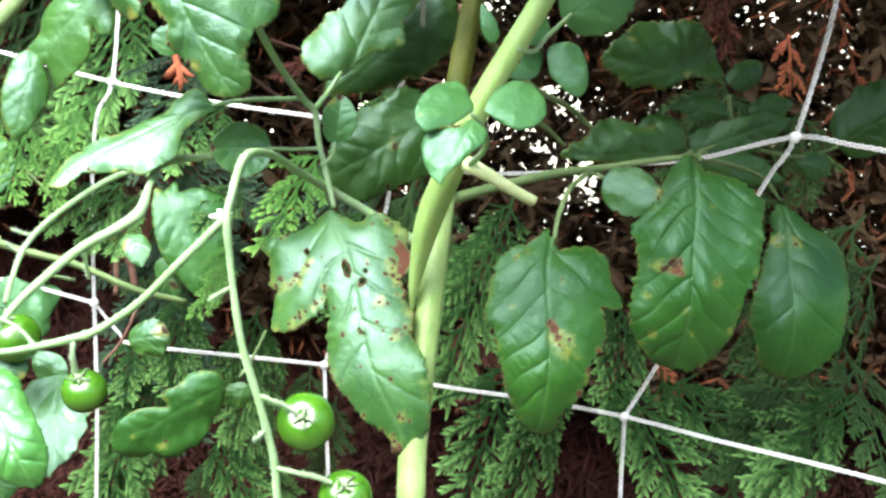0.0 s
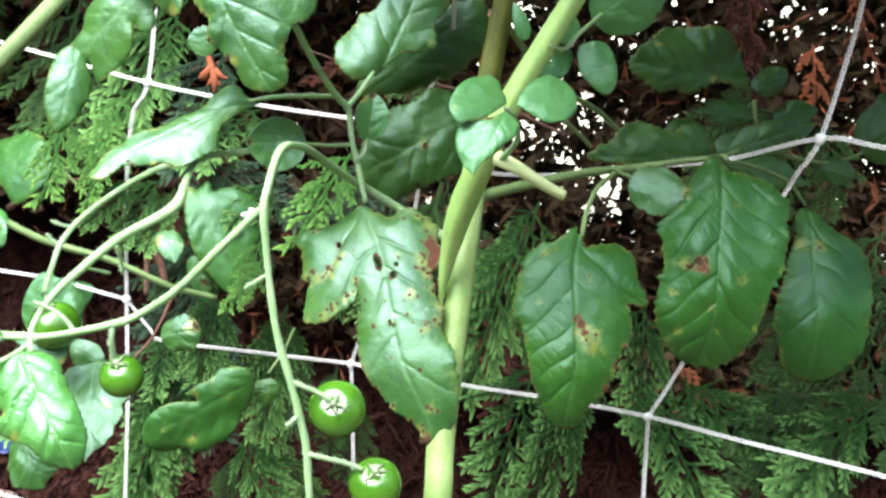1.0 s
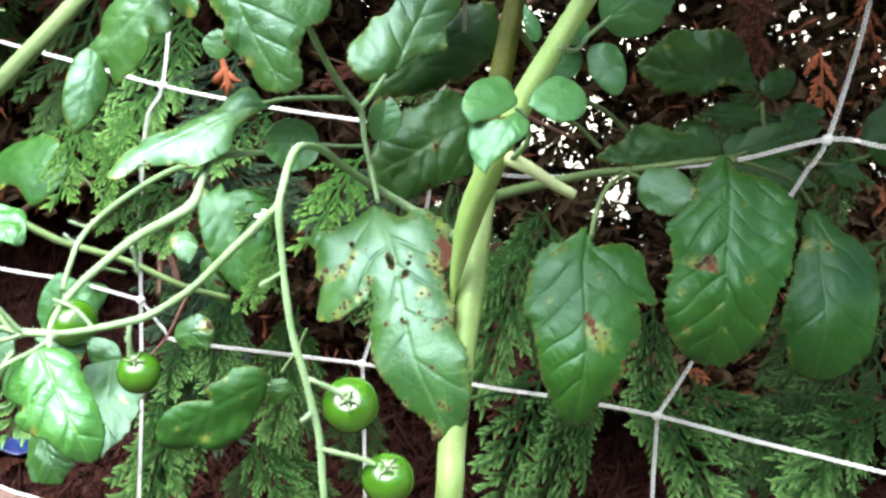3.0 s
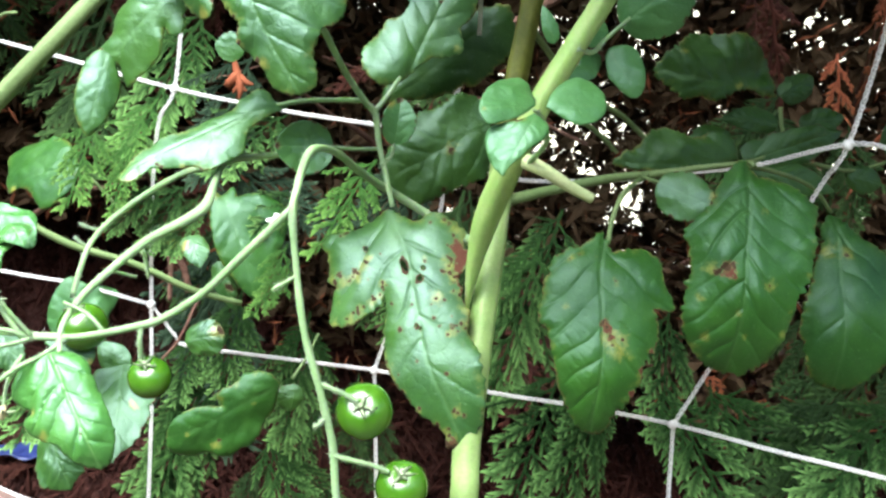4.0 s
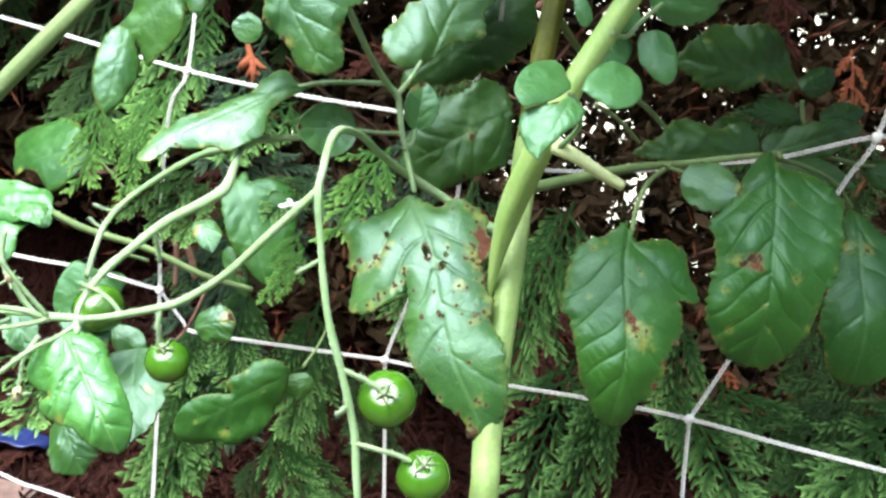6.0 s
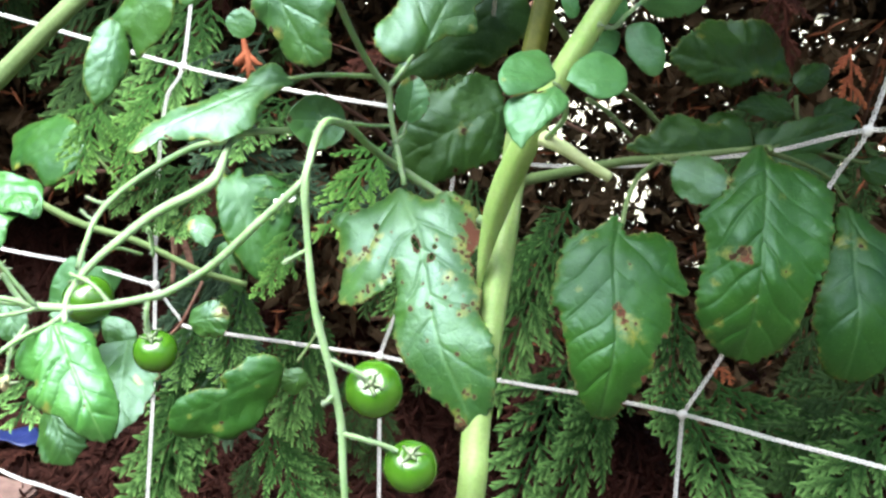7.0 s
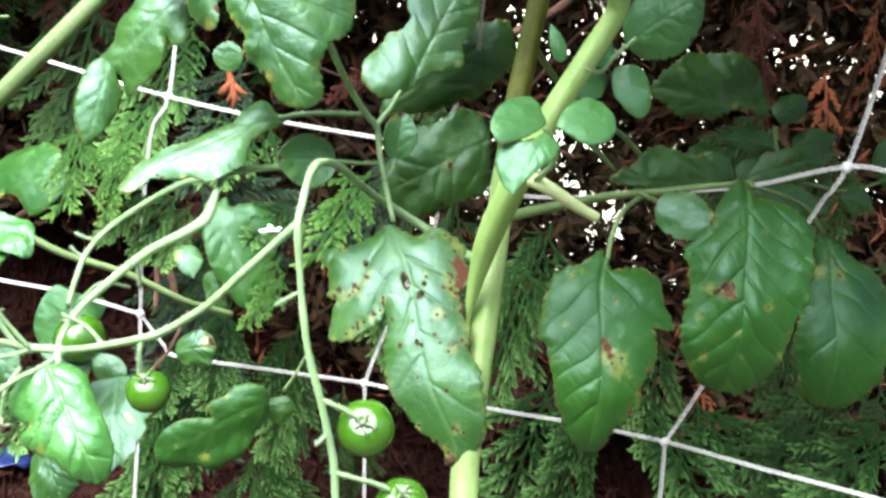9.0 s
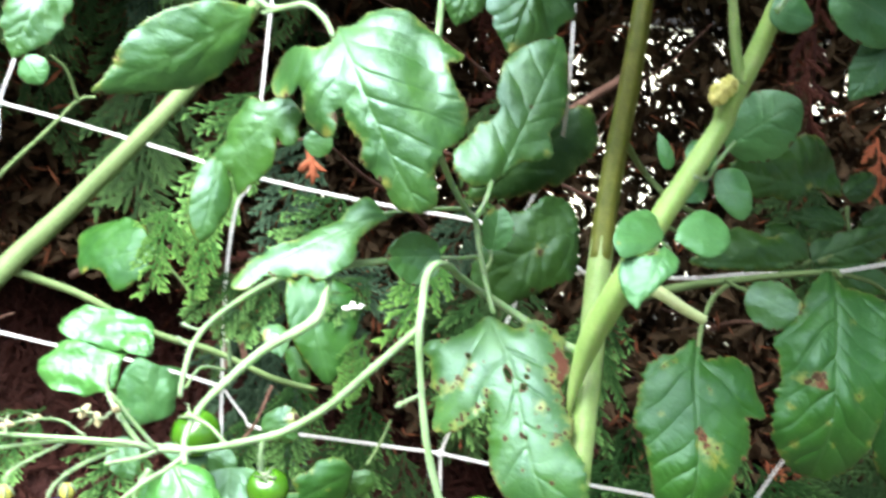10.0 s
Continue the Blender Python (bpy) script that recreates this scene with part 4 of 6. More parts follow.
blade("leaflet", mid_leaf, (-0.0416, 0.5429, 0.4747), (0.0015, 0.4789, 0.3824),
      [(.002, -.008), (.017, -.051), (.031, -.113), (.041, -.176), (.032, -.236), (.035, -.274), (.052, -.311), (.090, -.291), (.127, -.290), (.174, -.298), (.212, -.312), (.244, -.292), (.260, -.284), (.301, -.317), (.346, -.339), (.382, -.349), (.410, -.316), (.422, -.271), (.412, -.220), (.401, -.158), (.374, -.120), (.357, -.109), (.371, -.103), (.416, -.120), (.477, -.140), (.515, -.160), (.577, -.173), (.642, -.176), (.701, -.161), (.751, -.137), (.807, -.123), (.847, -.093), (.886, -.064), (.924, -.050), (.956, -.056), (.984, -.013)],
      [(.004, .011), (.032, .027), (.074, .063), (.102, .084), (.095, .108), (.080, .141), (.087, .172), (.119, .209), (.162, .242), (.204, .255), (.249, .238), (.304, .244), (.352, .218), (.373, .182), (.422, .177), (.468, .176), (.506, .182), (.557, .170), (.588, .149), (.632, .162), (.688, .170), (.770, .161), (.845, .139), (.914, .101), (.952, .062), (.973, .032), (.984, -.013)],
      face=(-0.08, -1, 0.3), arch=0.05, peak=0.45, cup=-0.25, droop=0.2, grain=.0075, quilt=.7, wave=.03, seed=5, teeth=1.4, faded=.8, dry=.2, label="hanging leaflet with holes, brown spots and yellow edges",
      spots=pepper([(.222, -.292, .017, "yellow"), (.246, -.248, .022, "yellow"), (.247, -.188, .030, "yellow"), (.222, -.158, .022, "yellow"), (.197, -.128, .017, "yellow"), (.388, -.335, .019, "yellow"), (.395, -.263, .021, "yellow"), (.385, -.212, .019, "yellow"), (.366, -.160, .019, "yellow"), (.357, -.123, .017, "yellow"), (.318, -.101, .017, "yellow"), (.183, .225, .022, "yellow"), (.135, .194, .015, "yellow"), (.324, .161, .025, "yellow"), (.372, .163, .021, "yellow"), (.445, .174, .025, "yellow"), (.512, .172, .025, "yellow"), (.562, .151, .021, "yellow"), (.581, .102, .021, "yellow"), (.439, .079, .029, "yellow"), (.297, .151, .017, "yellow"), (.274, .080, .013, "yellow"), (.857, .027, .019, "yellow"), (.811, -.113, .012, "yellow"), (.913, -.041, .025, "yellow"), (.880, -.072, .017, "yellow"), (.050, -.202, .013, "yellow"), (.152, -.129, .011, "brown"), (.198, -.077, .009, "brown"), (.220, -.193, .017, "brown"), (.211, -.260, .020, "brown"), (.245, -.181, .013, "brown"), (.282, -.150, .011, "brown"), (.311, -.099, .011, "brown"), (.390, -.274, .009, "brown"), (.389, -.225, .011, "brown"), (.374, -.198, .009, "brown"), (.359, -.153, .009, "brown"), (.050, -.202, .009, "brown"), (.131, .139, .013, "brown"), (.258, .209, .032, "rust"), (.284, .222, .032, "rust"), (.313, .205, .030, "rust"), (.342, .191, .021, "rust"), (.374, .186, .017, "rust"), (.406, .184, .015, "rust"), (.433, .182, .011, "rust"), (.244, .178, .009, "brown"), (.315, .172, .008, "brown"), (.373, .167, .008, "brown"), (.959, -.038, .023, "rust"), (.328, .160, .008, "brown"), (.291, .165, .006, "brown"), (.442, .167, .011, "brown"), (.469, .178, .010, "brown"), (.441, .078, .010, "brown"), (.352, .041, .019, "brown"), (.512, -.086, .015, "brown"), (.545, .059, .010, "brown"), (.559, .102, .015, "brown"), (.523, .115, .008, "brown"), (.585, .080, .008, "brown"), (.646, -.058, .012, "brown"), (.722, .033, .012, "brown"), (.848, .022, .010, "brown"), (.865, .027, .012, "brown"), (.972, -.033, .025, "brown"), (.943, -.053, .015, "brown"), (.404, -.090, .011, "brown"), (.433, -.014, .008, "brown"), (.509, .052, .008, "brown"), (.665, -.142, .008, "brown"), (.523, -.022, .013, "brown")], 2, 5),
      holes=[(.275, -.001, .028, .011), (.310, .066, .008, .008), (.345, .043, .013, .011), (.517, -.021, .006, .006), (.534, -.010, .006, .006), (.150, -.129, .013, .007)])
blade("leaflet", mid_leaf, (-0.0408, 0.6062, 0.5287), (-0.0107, 0.6529, 0.6077),
      [(-.012, .018), (-.062, .080), (-.076, .141), (-.035, .227), (.028, .279), (.109, .292), (.198, .247), (.276, .231), (.316, .181), (.397, .164), (.469, .212), (.573, .237), (.687, .249), (.809, .210), (.923, .114), (.999, .017)],
      [(.016, -.020), (.097, -.034), (.167, -.072), (.194, -.128), (.257, -.205), (.317, -.196), (.384, -.150), (.475, -.182), (.601, -.167), (.771, -.112), (.906, -.051), (.999, .017)],
      face=(0, -1, 0.25), arch=0.05, peak=0.5, cup=-0.1, grain=.010, quilt=.8, seed=6, dry=.1,
      spots=[(.472, .008, .013, "brown"), (.276, -.172, .019, "yellow")])
blade("leaflet", mid_leaf, (-0.0889, 0.5449, 0.5199), (-0.1625, 0.5157, 0.4839),
      [(-.001, -.018), (.080, -.051), (.093, -.139), (.126, -.178), (.213, -.157), (.296, -.100), (.368, -.076), (.440, -.093), (.538, -.082), (.661, -.093), (.758, -.092), (.859, -.077), (.935, -.047), (.997, -.010)],
      [(.061, .019), (.142, .027), (.234, .061), (.295, .095), (.332, .149), (.385, .200), (.452, .213), (.519, .227), (.587, .203), (.642, .148), (.698, .131), (.759, .087), (.827, .058), (.877, .064), (.943, .066), (.991, .039), (.997, -.010)],
      face=(-0.1, -0.7, 0.7), arch=0.06, peak=0.5, cup=-0.2, grain=.009, quilt=.8, wave=.05, seed=7, veins=5, slope=1.3, dry=.1,
      spots=[(.779, .074, .018, "brown"), (.772, .105, .015, "brown"), (.791, .046, .012, "brown"), (.953, .050, .027, "yellow"), (.681, .130, .018, "yellow")])
leaflet("leaflet", mid_leaf, (-0.0424, 0.5666, 0.4999), (-0.0409, 0.5722, 0.5230), scaled(ROUND, .36), scaled(ROUND, .34), face=(.2, -1, .2), arch=.1, cup=.3, seed=8, teeth=0.006, sweep=6, wave=0.03, veins=4, mat=LEAF_YOUNG, spots=[(.95, .3, .12, "brown"), (.8, .9, .1, "yellow")])
leaflet("leaflet", mid_leaf, (-0.0678, 0.5308, 0.5030), (-0.0926, 0.5199, 0.5025), scaled(ROUND, .42), scaled(ROUND, .50), face=(0, -1, .3), arch=-.03, cup=.25, seed=9, teeth=0.006, sweep=6, wave=0.03, veins=4, mat=LEAF, spots=[(.96, .0, .08, "brown")])

# upper leaves
top_leaf = stalk("leaf_stalk", plant, STEM, [(-0.1844, 0.5486, 0.6297), (-0.1589, 0.5442, 0.6092), (-0.1396, 0.5349, 0.6116), (-0.1295, 0.5286, 0.6059), (-0.1246, 0.5239, 0.5988)], (0.0026, 0.0020))
stalk("petiole", top_leaf, STEM, [(-0.1396, 0.5349, 0.6116), (-0.1491, 0.5393, 0.6092), (-0.1601, 0.5434, 0.6058)], (0.0018, 0.0014))
blade("leaflet", top_leaf, (-0.1235, 0.5260, 0.6029), (-0.0788, 0.4917, 0.5295),
      [(-.022, -.000), (.050, -.050), (.064, -.116), (.005, -.179), (-.053, -.266), (-.051, -.337), (.022, -.398), (.120, -.420), (.188, -.389), (.209, -.326), (.198, -.278), (.272, -.283), (.335, -.309), (.419, -.298), (.484, -.263), (.505, -.216), (.474, -.176), (.412, -.160), (.415, -.131), (.464, -.129), (.522, -.131), (.562, -.120), (.612, -.107), (.675, -.150), (.726, -.133), (.787, -.109), (.841, -.095), (.903, -.097), (.965, -.061), (1.000, -.000)],
      [(.013, .020), (.012, .071), (-.023, .176), (.002, .269), (.045, .340), (.150, .388), (.235, .427), (.313, .465), (.379, .499), (.408, .463), (.402, .419), (.468, .403), (.543, .404), (.632, .410), (.718, .364), (.767, .301), (.779, .240), (.813, .197), (.874, .141), (.947, .120), (.999, .081), (1.000, -.000)],
      face=(-0.1, -0.95, 0.26), arch=0.13, peak=0.4, cup=-0.35, grain=.008, quilt=.9, wave=.07, veins=6.5, seed=41, dry=.25, label="large crumpled leaflet with torn brown notch",
      spots=[(.433, -.170, .032, "brown"), (.477, -.171, .019, "brown"), (.597, -.136, .018, "brown"), (.567, -.110, .013, "brown"), (.789, -.105, .021, "brown"), (.198, -.357, .022, "brown"), (.251, .462, .014, "brown"), (.131, .423, .011, "brown"), (.558, -.127, .026, "yellow"), (.691, -.146, .024, "yellow"), (.504, -.147, .026, "yellow"), (.179, -.368, .028, "yellow"), (.816, -.088, .026, "yellow"), (.480, -.245, .027, "yellow"), (.680, -.140, .013, "brown")])
blade("leaflet", top_leaf, (-0.1617, 0.5431, 0.6059), (-0.2298, 0.5196, 0.5635),
      [(.000, -.020), (.060, -.076), (.136, -.133), (.229, -.184), (.335, -.208), (.458, -.227), (.578, -.219), (.691, -.191), (.771, -.147), (.827, -.092), (.914, -.050), (.997, -.005)],
      [(.005, .024), (.077, .057), (.161, .117), (.244, .178), (.348, .212), (.452, .211), (.548, .197), (.662, .157), (.798, .100), (.929, .037), (.997, -.005)],
      face=(0.25, -1, -0.1), arch=0.06, peak=0.5, cup=-0.25, grain=.015, quilt=.7, seed=42,
      spots=[(.792, -.109, .019, "brown"), (.800, -.112, .028, "yellow"), (.952, .019, .019, "brown")])
blade("leaflet", top_leaf, (-0.1422, 0.5412, 0.5687), (-0.1797, 0.5431, 0.5252),
      [(.028, -.097), (.200, -.148), (.287, -.303), (.431, -.276), (.593, -.235), (.706, -.148), (.861, -.169), (.989, -.131), (1.104, -.081)],
      [(-.024, .028), (.038, .128), (.134, .178), (.185, .259), (.265, .279), (.325, .227), (.322, .138), (.378, .204), (.488, .274), (.612, .283), (.767, .265), (.899, .237), (.816, .073), (.975, .023), (1.104, -.081)],
      face=(0, -0.85, 0.5), arch=0.06, peak=0.5, cup=-0.3, grain=.018, quilt=.6, seed=43, dry=.05)
blade("leaflet", top_leaf, (-0.1755, 0.5404, 0.5373), (-0.1783, 0.5263, 0.4992),
      [(-.009, -.053), (.050, -.133), (.202, -.208), (.424, -.242), (.654, -.235), (.840, -.179), (.976, -.076), (1.000, .000)],
      [(.007, .054), (.084, .107), (.184, .145), (.321, .219), (.484, .238), (.663, .192), (.847, .110), (1.000, .000)],
      face=(0.3, -1, 0.1), arch=0.06, peak=0.5, cup=-0.5, grain=.025, quilt=.9, seed=44, dry=.1,
      spots=[(.582, .245, .040, "yellow")])
leaflet("leaflet", top_leaf, (-0.1339, 0.6501, 0.5342), (-0.1508, 0.6500, 0.5353), scaled(ROUND, .5), scaled(ROUND, .5), face=(0, -1, .15), arch=.02, cup=-.05, quilt=.15, seed=45, teeth=0.006, sweep=6, wave=0.03, veins=4, mat=LEAF)
leaflet("leaflet", top_leaf, (-0.2564, 0.5435, 0.6149), (-0.2688, 0.5284, 0.5750), scaled(OVAL, .34), scaled(OVAL, .36), face=(.1, -1, .5), seed=46, mat=LEAF)
leaflet("leaflet", top_leaf, (-0.2876, 0.5940, 0.5712), (-0.2776, 0.5912, 0.5587), scaled(ROUND, .5), scaled(ROUND, .5), seed=47, teeth=0.006, sweep=6, wave=0.03, veins=4, mat=LEAF_YOUNG)
leaflet("leaflet", top_leaf, (-0.0292, 0.5587, 0.6579), (-0.0456, 0.5338, 0.5987), scaled(OVAL, .36), scaled(TOOTHED, .40), face=(0, -1, .5), arch=.1, seed=48, mat=LEAF, fine=1.4, spots=[(.97, .5, .06, "yellow")])
leaflet("leaflet", top_leaf, (-0.0621, 0.6054, 0.6412), (-0.0714, 0.5972, 0.6077), scaled(OVAL, .4), scaled(OVAL, .36), seed=49, mat=LEAF)

# extra leaves added out of view above the plant, to shade what hangs below
shade_crown = stalk("leaf_stalk", plant, STEM, [(0.06, 0.60, 0.66), (0.12, 0.56, 0.72), (0.22, 0.50, 0.76), (0.36, 0.46, 0.77)], (0.004, 0.002))
grow = random.Random(17)
for k in range(40):
    x, y, z = grow.uniform(0.05, 0.36), grow.uniform(0.34, 0.80), grow.uniform(0.70, 0.86)
    d = Vector((grow.uniform(-1, 1), grow.uniform(-1, 0.6), grow.uniform(-0.35, 0.1))).normalized() * grow.uniform(0.13, 0.18)
    leaflet("leaflet", shade_crown, (x, y, z), Vector((x, y, z)) + d, scaled(TOOTHED, 0.30), scaled(OVAL, 0.32), face=(grow.uniform(-.3, .3), grow.uniform(-.4, .1), 1), fine=0.5, seed=200 + k, mat=LEAF)

# more unseen leaves, added to shade the top of the stem
for k in range(11):
    x, y, z = grow.uniform(-0.03, 0.06), grow.uniform(0.51, 0.62), grow.uniform(0.71, 0.77)
    d = Vector((grow.uniform(-1, 1), grow.uniform(-0.4, 0.6), grow.uniform(-0.2, 0.1))).normalized() * grow.uniform(0.08, 0.12)
    leaflet("leaflet", shade_crown, (x, y, z), Vector((x, y, z)) + d, scaled(TOOTHED, 0.30), scaled(OVAL, 0.32), face=(grow.uniform(-.3, .3), grow.uniform(-.4, .1), 1), fine=0.5, seed=400 + k, mat=LEAF)

# more unseen leaves, added to shade the drooping leaflet on the right
for k in range(14):
    x, y, z = grow.uniform(-0.02, 0.11), grow.uniform(0.37, 0.46), grow.uniform(0.70, 0.76)
    d = Vector((grow.uniform(-1, 1), grow.uniform(-0.4, 0.6), grow.uniform(-0.2, 0.1))).normalized() * grow.uniform(0.08, 0.11)
    leaflet("leaflet", shade_crown, (x, y, z), Vector((x, y, z)) + d, scaled(TOOTHED, 0.30), scaled(OVAL, 0.32), face=(grow.uniform(-.3, .3), grow.uniform(-.4, .1), 1), fine=0.5, seed=450 + k, mat=LEAF)

# leaves further back
back_leaf = stalk("leaf_stalk", plant, STEM_DARK, [(0.0216, 0.6080, 0.5588), (0.0399, 0.6343, 0.5384), (0.0562, 0.6314, 0.5250), (0.0771, 0.6448, 0.5146), (0.0962, 0.6571, 0.4999), (0.1212, 0.6652, 0.4885), (0.1524, 0.6763, 0.4894), (0.1748, 0.6996, 0.5196)], (0.0030, 0.0016))
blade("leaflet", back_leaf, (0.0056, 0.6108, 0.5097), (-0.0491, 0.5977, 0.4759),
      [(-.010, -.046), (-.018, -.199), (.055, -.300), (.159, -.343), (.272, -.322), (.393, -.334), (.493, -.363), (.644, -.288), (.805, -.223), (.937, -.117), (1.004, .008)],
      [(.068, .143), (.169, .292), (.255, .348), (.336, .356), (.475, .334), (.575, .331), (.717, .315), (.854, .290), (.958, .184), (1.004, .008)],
      face=(0, -1, 0.3), arch=0.05, peak=0.5, cup=-0.15, grain=.016, quilt=1.1, wave=.07, seed=51, teeth=2.6, faded=.35, mat=LEAF_SHADED,
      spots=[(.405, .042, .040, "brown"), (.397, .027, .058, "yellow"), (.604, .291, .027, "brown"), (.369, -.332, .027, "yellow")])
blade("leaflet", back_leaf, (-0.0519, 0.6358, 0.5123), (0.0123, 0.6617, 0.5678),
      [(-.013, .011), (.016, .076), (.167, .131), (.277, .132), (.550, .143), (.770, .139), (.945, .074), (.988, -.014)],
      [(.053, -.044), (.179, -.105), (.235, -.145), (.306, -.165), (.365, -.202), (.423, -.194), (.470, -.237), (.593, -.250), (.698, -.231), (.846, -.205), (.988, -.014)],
      face=(0, -1, 0.3), arch=0.05, peak=0.5, cup=-0.15, grain=.016, quilt=.7, seed=52, teeth=2.6, mat=LEAF_SHADED,
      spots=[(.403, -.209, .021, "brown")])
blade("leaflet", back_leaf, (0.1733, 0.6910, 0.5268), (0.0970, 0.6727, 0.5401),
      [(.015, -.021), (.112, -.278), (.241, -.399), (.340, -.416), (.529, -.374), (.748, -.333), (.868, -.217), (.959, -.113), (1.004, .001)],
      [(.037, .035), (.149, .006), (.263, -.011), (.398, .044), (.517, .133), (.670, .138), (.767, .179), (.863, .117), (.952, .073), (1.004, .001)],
      face=(0, -1, 0.35), arch=0.06, peak=0.5, cup=-0.2, grain=.018, quilt=1.5, wave=.11, seed=53, teeth=2.6, mat=LEAF_SHADED,
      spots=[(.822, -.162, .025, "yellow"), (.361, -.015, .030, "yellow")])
leaflet("leaflet", back_leaf, (0.1733, 0.6875, 0.5124), (0.1390, 0.6820, 0.5140), scaled(OVAL, .28), scaled(OVAL, .2), seed=54, mat=LEAF_SHADED)
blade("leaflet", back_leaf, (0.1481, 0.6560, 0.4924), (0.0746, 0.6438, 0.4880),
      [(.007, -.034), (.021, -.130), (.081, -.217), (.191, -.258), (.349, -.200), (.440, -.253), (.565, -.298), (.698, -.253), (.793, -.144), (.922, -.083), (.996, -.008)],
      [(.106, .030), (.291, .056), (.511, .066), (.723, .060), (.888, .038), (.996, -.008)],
      face=(0, -1, 0.4), arch=0.05, peak=0.5, cup=-0.2, grain=.02, quilt=1.5, wave=.11, seed=55, teeth=2.6, mat=LEAF_SHADED)
leaflet("leaflet", back_leaf, (0.1209, 0.6660, 0.4919), (0.1445, 0.6803, 0.5065), scaled(ROUND, .5), scaled(ROUND, .4), seed=56, teeth=0.006, sweep=6, wave=0.03, veins=4, mat=LEAF_SHADED)
leaflet("leaflet", back_leaf, (0.1540, 0.6765, 0.4897), (0.2139, 0.6933, 0.5117), scaled(OVAL, .2), scaled(TOOTHED, .19), seed=57, mat=LEAF_SHADED)
leaflet("leaflet", back_leaf, (0.1565, 0.6759, 0.4873), (0.2088, 0.6748, 0.4779), scaled(OVAL, .22), scaled(OVAL, .2), seed=58, mat=LEAF_SHADED)
leaflet("leaflet", back_leaf, (0.1776, 0.7065, 0.5268), (0.1999, 0.7203, 0.5396), scaled(OVAL, .34), scaled(OVAL, .3), seed=59, mat=LEAF_SHADED)
leaflet("leaflet", back_leaf, (0.1937, 0.7127, 0.5084), (0.2207, 0.7155, 0.5178), scaled(OVAL, .3), scaled(OVAL, .35), seed=60, mat=LEAF_SHADED)
leaflet("leaflet", back_leaf, (0.2523, 0.7205, 0.4929), (0.3049, 0.7204, 0.5306), scaled(OVAL, .30), scaled(OVAL, .40), fine=1.2, seed=61, mat=LEAF_SHADED)
leaflet("leaflet", back_leaf, (0.2284, 0.7174, 0.4822), (0.2500, 0.7168, 0.4778), scaled(ROUND, .42), scaled(ROUND, .42), seed=62, teeth=0.006, sweep=6, wave=0.03, veins=4, mat=LEAF_SHADED)
for row in (
    [(0.0463, 0.6085, 0.5164), (0.0596, 0.6173, 0.5091), (0.0738, 0.6251, 0.4971)],
    [(0.1741, 0.6900, 0.5226), (0.1756, 0.6876, 0.5125), (0.1779, 0.6846, 0.4999), (0.1577, 0.6718, 0.4915)],
    [(0.1571, 0.6716, 0.4908), (0.1941, 0.6980, 0.4903), (0.2318, 0.7181, 0.4848), (0.2558, 0.7206, 0.4931)],
):
    stalk("petiole", back_leaf, STEM_DARK, row, (0.0022, 0.0016))

# the thick branch on the left and its leaves
left_branch = stalk("branch", plant, STEM_DARK, [(-0.3223, 0.5999, 0.4283), (-0.3061, 0.6216, 0.4526), (-0.2749, 0.6360, 0.4883), (-0.2497, 0.6439, 0.5186), (-0.2271, 0.6564, 0.5474), (-0.2035, 0.6808, 0.5822), (-0.1828, 0.7006, 0.6200)],
                    [0.0060, 0.0070, 0.0062, 0.0060, 0.0060, 0.0056, 0.005], sides=14)
stalk("leaf_stalk", left_branch, STEM_DARK, [(-0.3062, 0.6242, 0.4507), (-0.2876, 0.6302, 0.4439), (-0.2663, 0.6339, 0.4362), (-0.2285, 0.6404, 0.4170), (-0.1936, 0.6488, 0.4062), (-0.1605, 0.6562, 0.3910), (-0.1339, 0.6650, 0.3828)], (0.0042, 0.0028))
stalk("twig", left_branch, STEM_DARK, [(-0.3544, 0.7142, 0.4782), (-0.3419, 0.7181, 0.4933), (-0.3198, 0.7245, 0.5181), (-0.3046, 0.7292, 0.5360), (-0.2936, 0.7302, 0.5392)], (0.0024, 0.0014))
stalk("twig", left_branch, STEM_DARK, [(-0.3046, 0.7292, 0.5360), (-0.3103, 0.7233, 0.5546), (-0.3167, 0.7149, 0.5631)], (0.0018, 0.0013))
stalk("petiole", left_branch, STEM_DARK, [(-0.2595, 0.7338, 0.4445), (-0.2457, 0.7366, 0.4334), (-0.2251, 0.7370, 0.4119)], (0.0016, 0.0020))
blade("leaflet", left_branch, (-0.2481, 0.7122, 0.4477), (-0.3020, 0.7290, 0.4280),
      [(.004, -.027), (.091, -.163), (.220, -.376), (.511, -.536), (.830, -.566), (1.106, -.514)],
      [(-.006, .054), (.075, .204), (.201, .311), (.339, .380), (.482, .368), (.596, .182), (.796, .072), (.971, .077), (1.071, -.208), (1.106, -.514)],
      face=(0, -0.78, 0.62), arch=0.07, peak=0.5, cup=-0.2, grain=.020, quilt=.6, seed=71, mat=LEAF_DEEP,
      spots=[(.892, .070, .039, "yellow")])
blade("leaflet", left_branch, (-0.1533, 0.6985, 0.4415), (-0.1266, 0.6712, 0.3852),
      [(.004, -.027), (-.057, -.079), (.030, -.132), (.178, -.185), (.365, -.210), (.552, -.210), (.724, -.161), (.910, -.086), (1.009, -.003)],
      [(-.020, .036), (-.059, .098), (.057, .109), (.051, .204), (.091, .350), (.183, .455), (.268, .510), (.405, .486), (.552, .401), (.736, .270), (.915, .116), (1.009, -.003)],
      face=(0.25, -1, 0.25), arch=0.07, peak=0.4, cup=-0.2, grain=.018, quilt=.7, seed=72, mat=LEAF_DEEP, faded=.62, dry=.1,
      spots=[(-.009, -.065, .047, "yellow"), (.236, .492, .036, "yellow")])
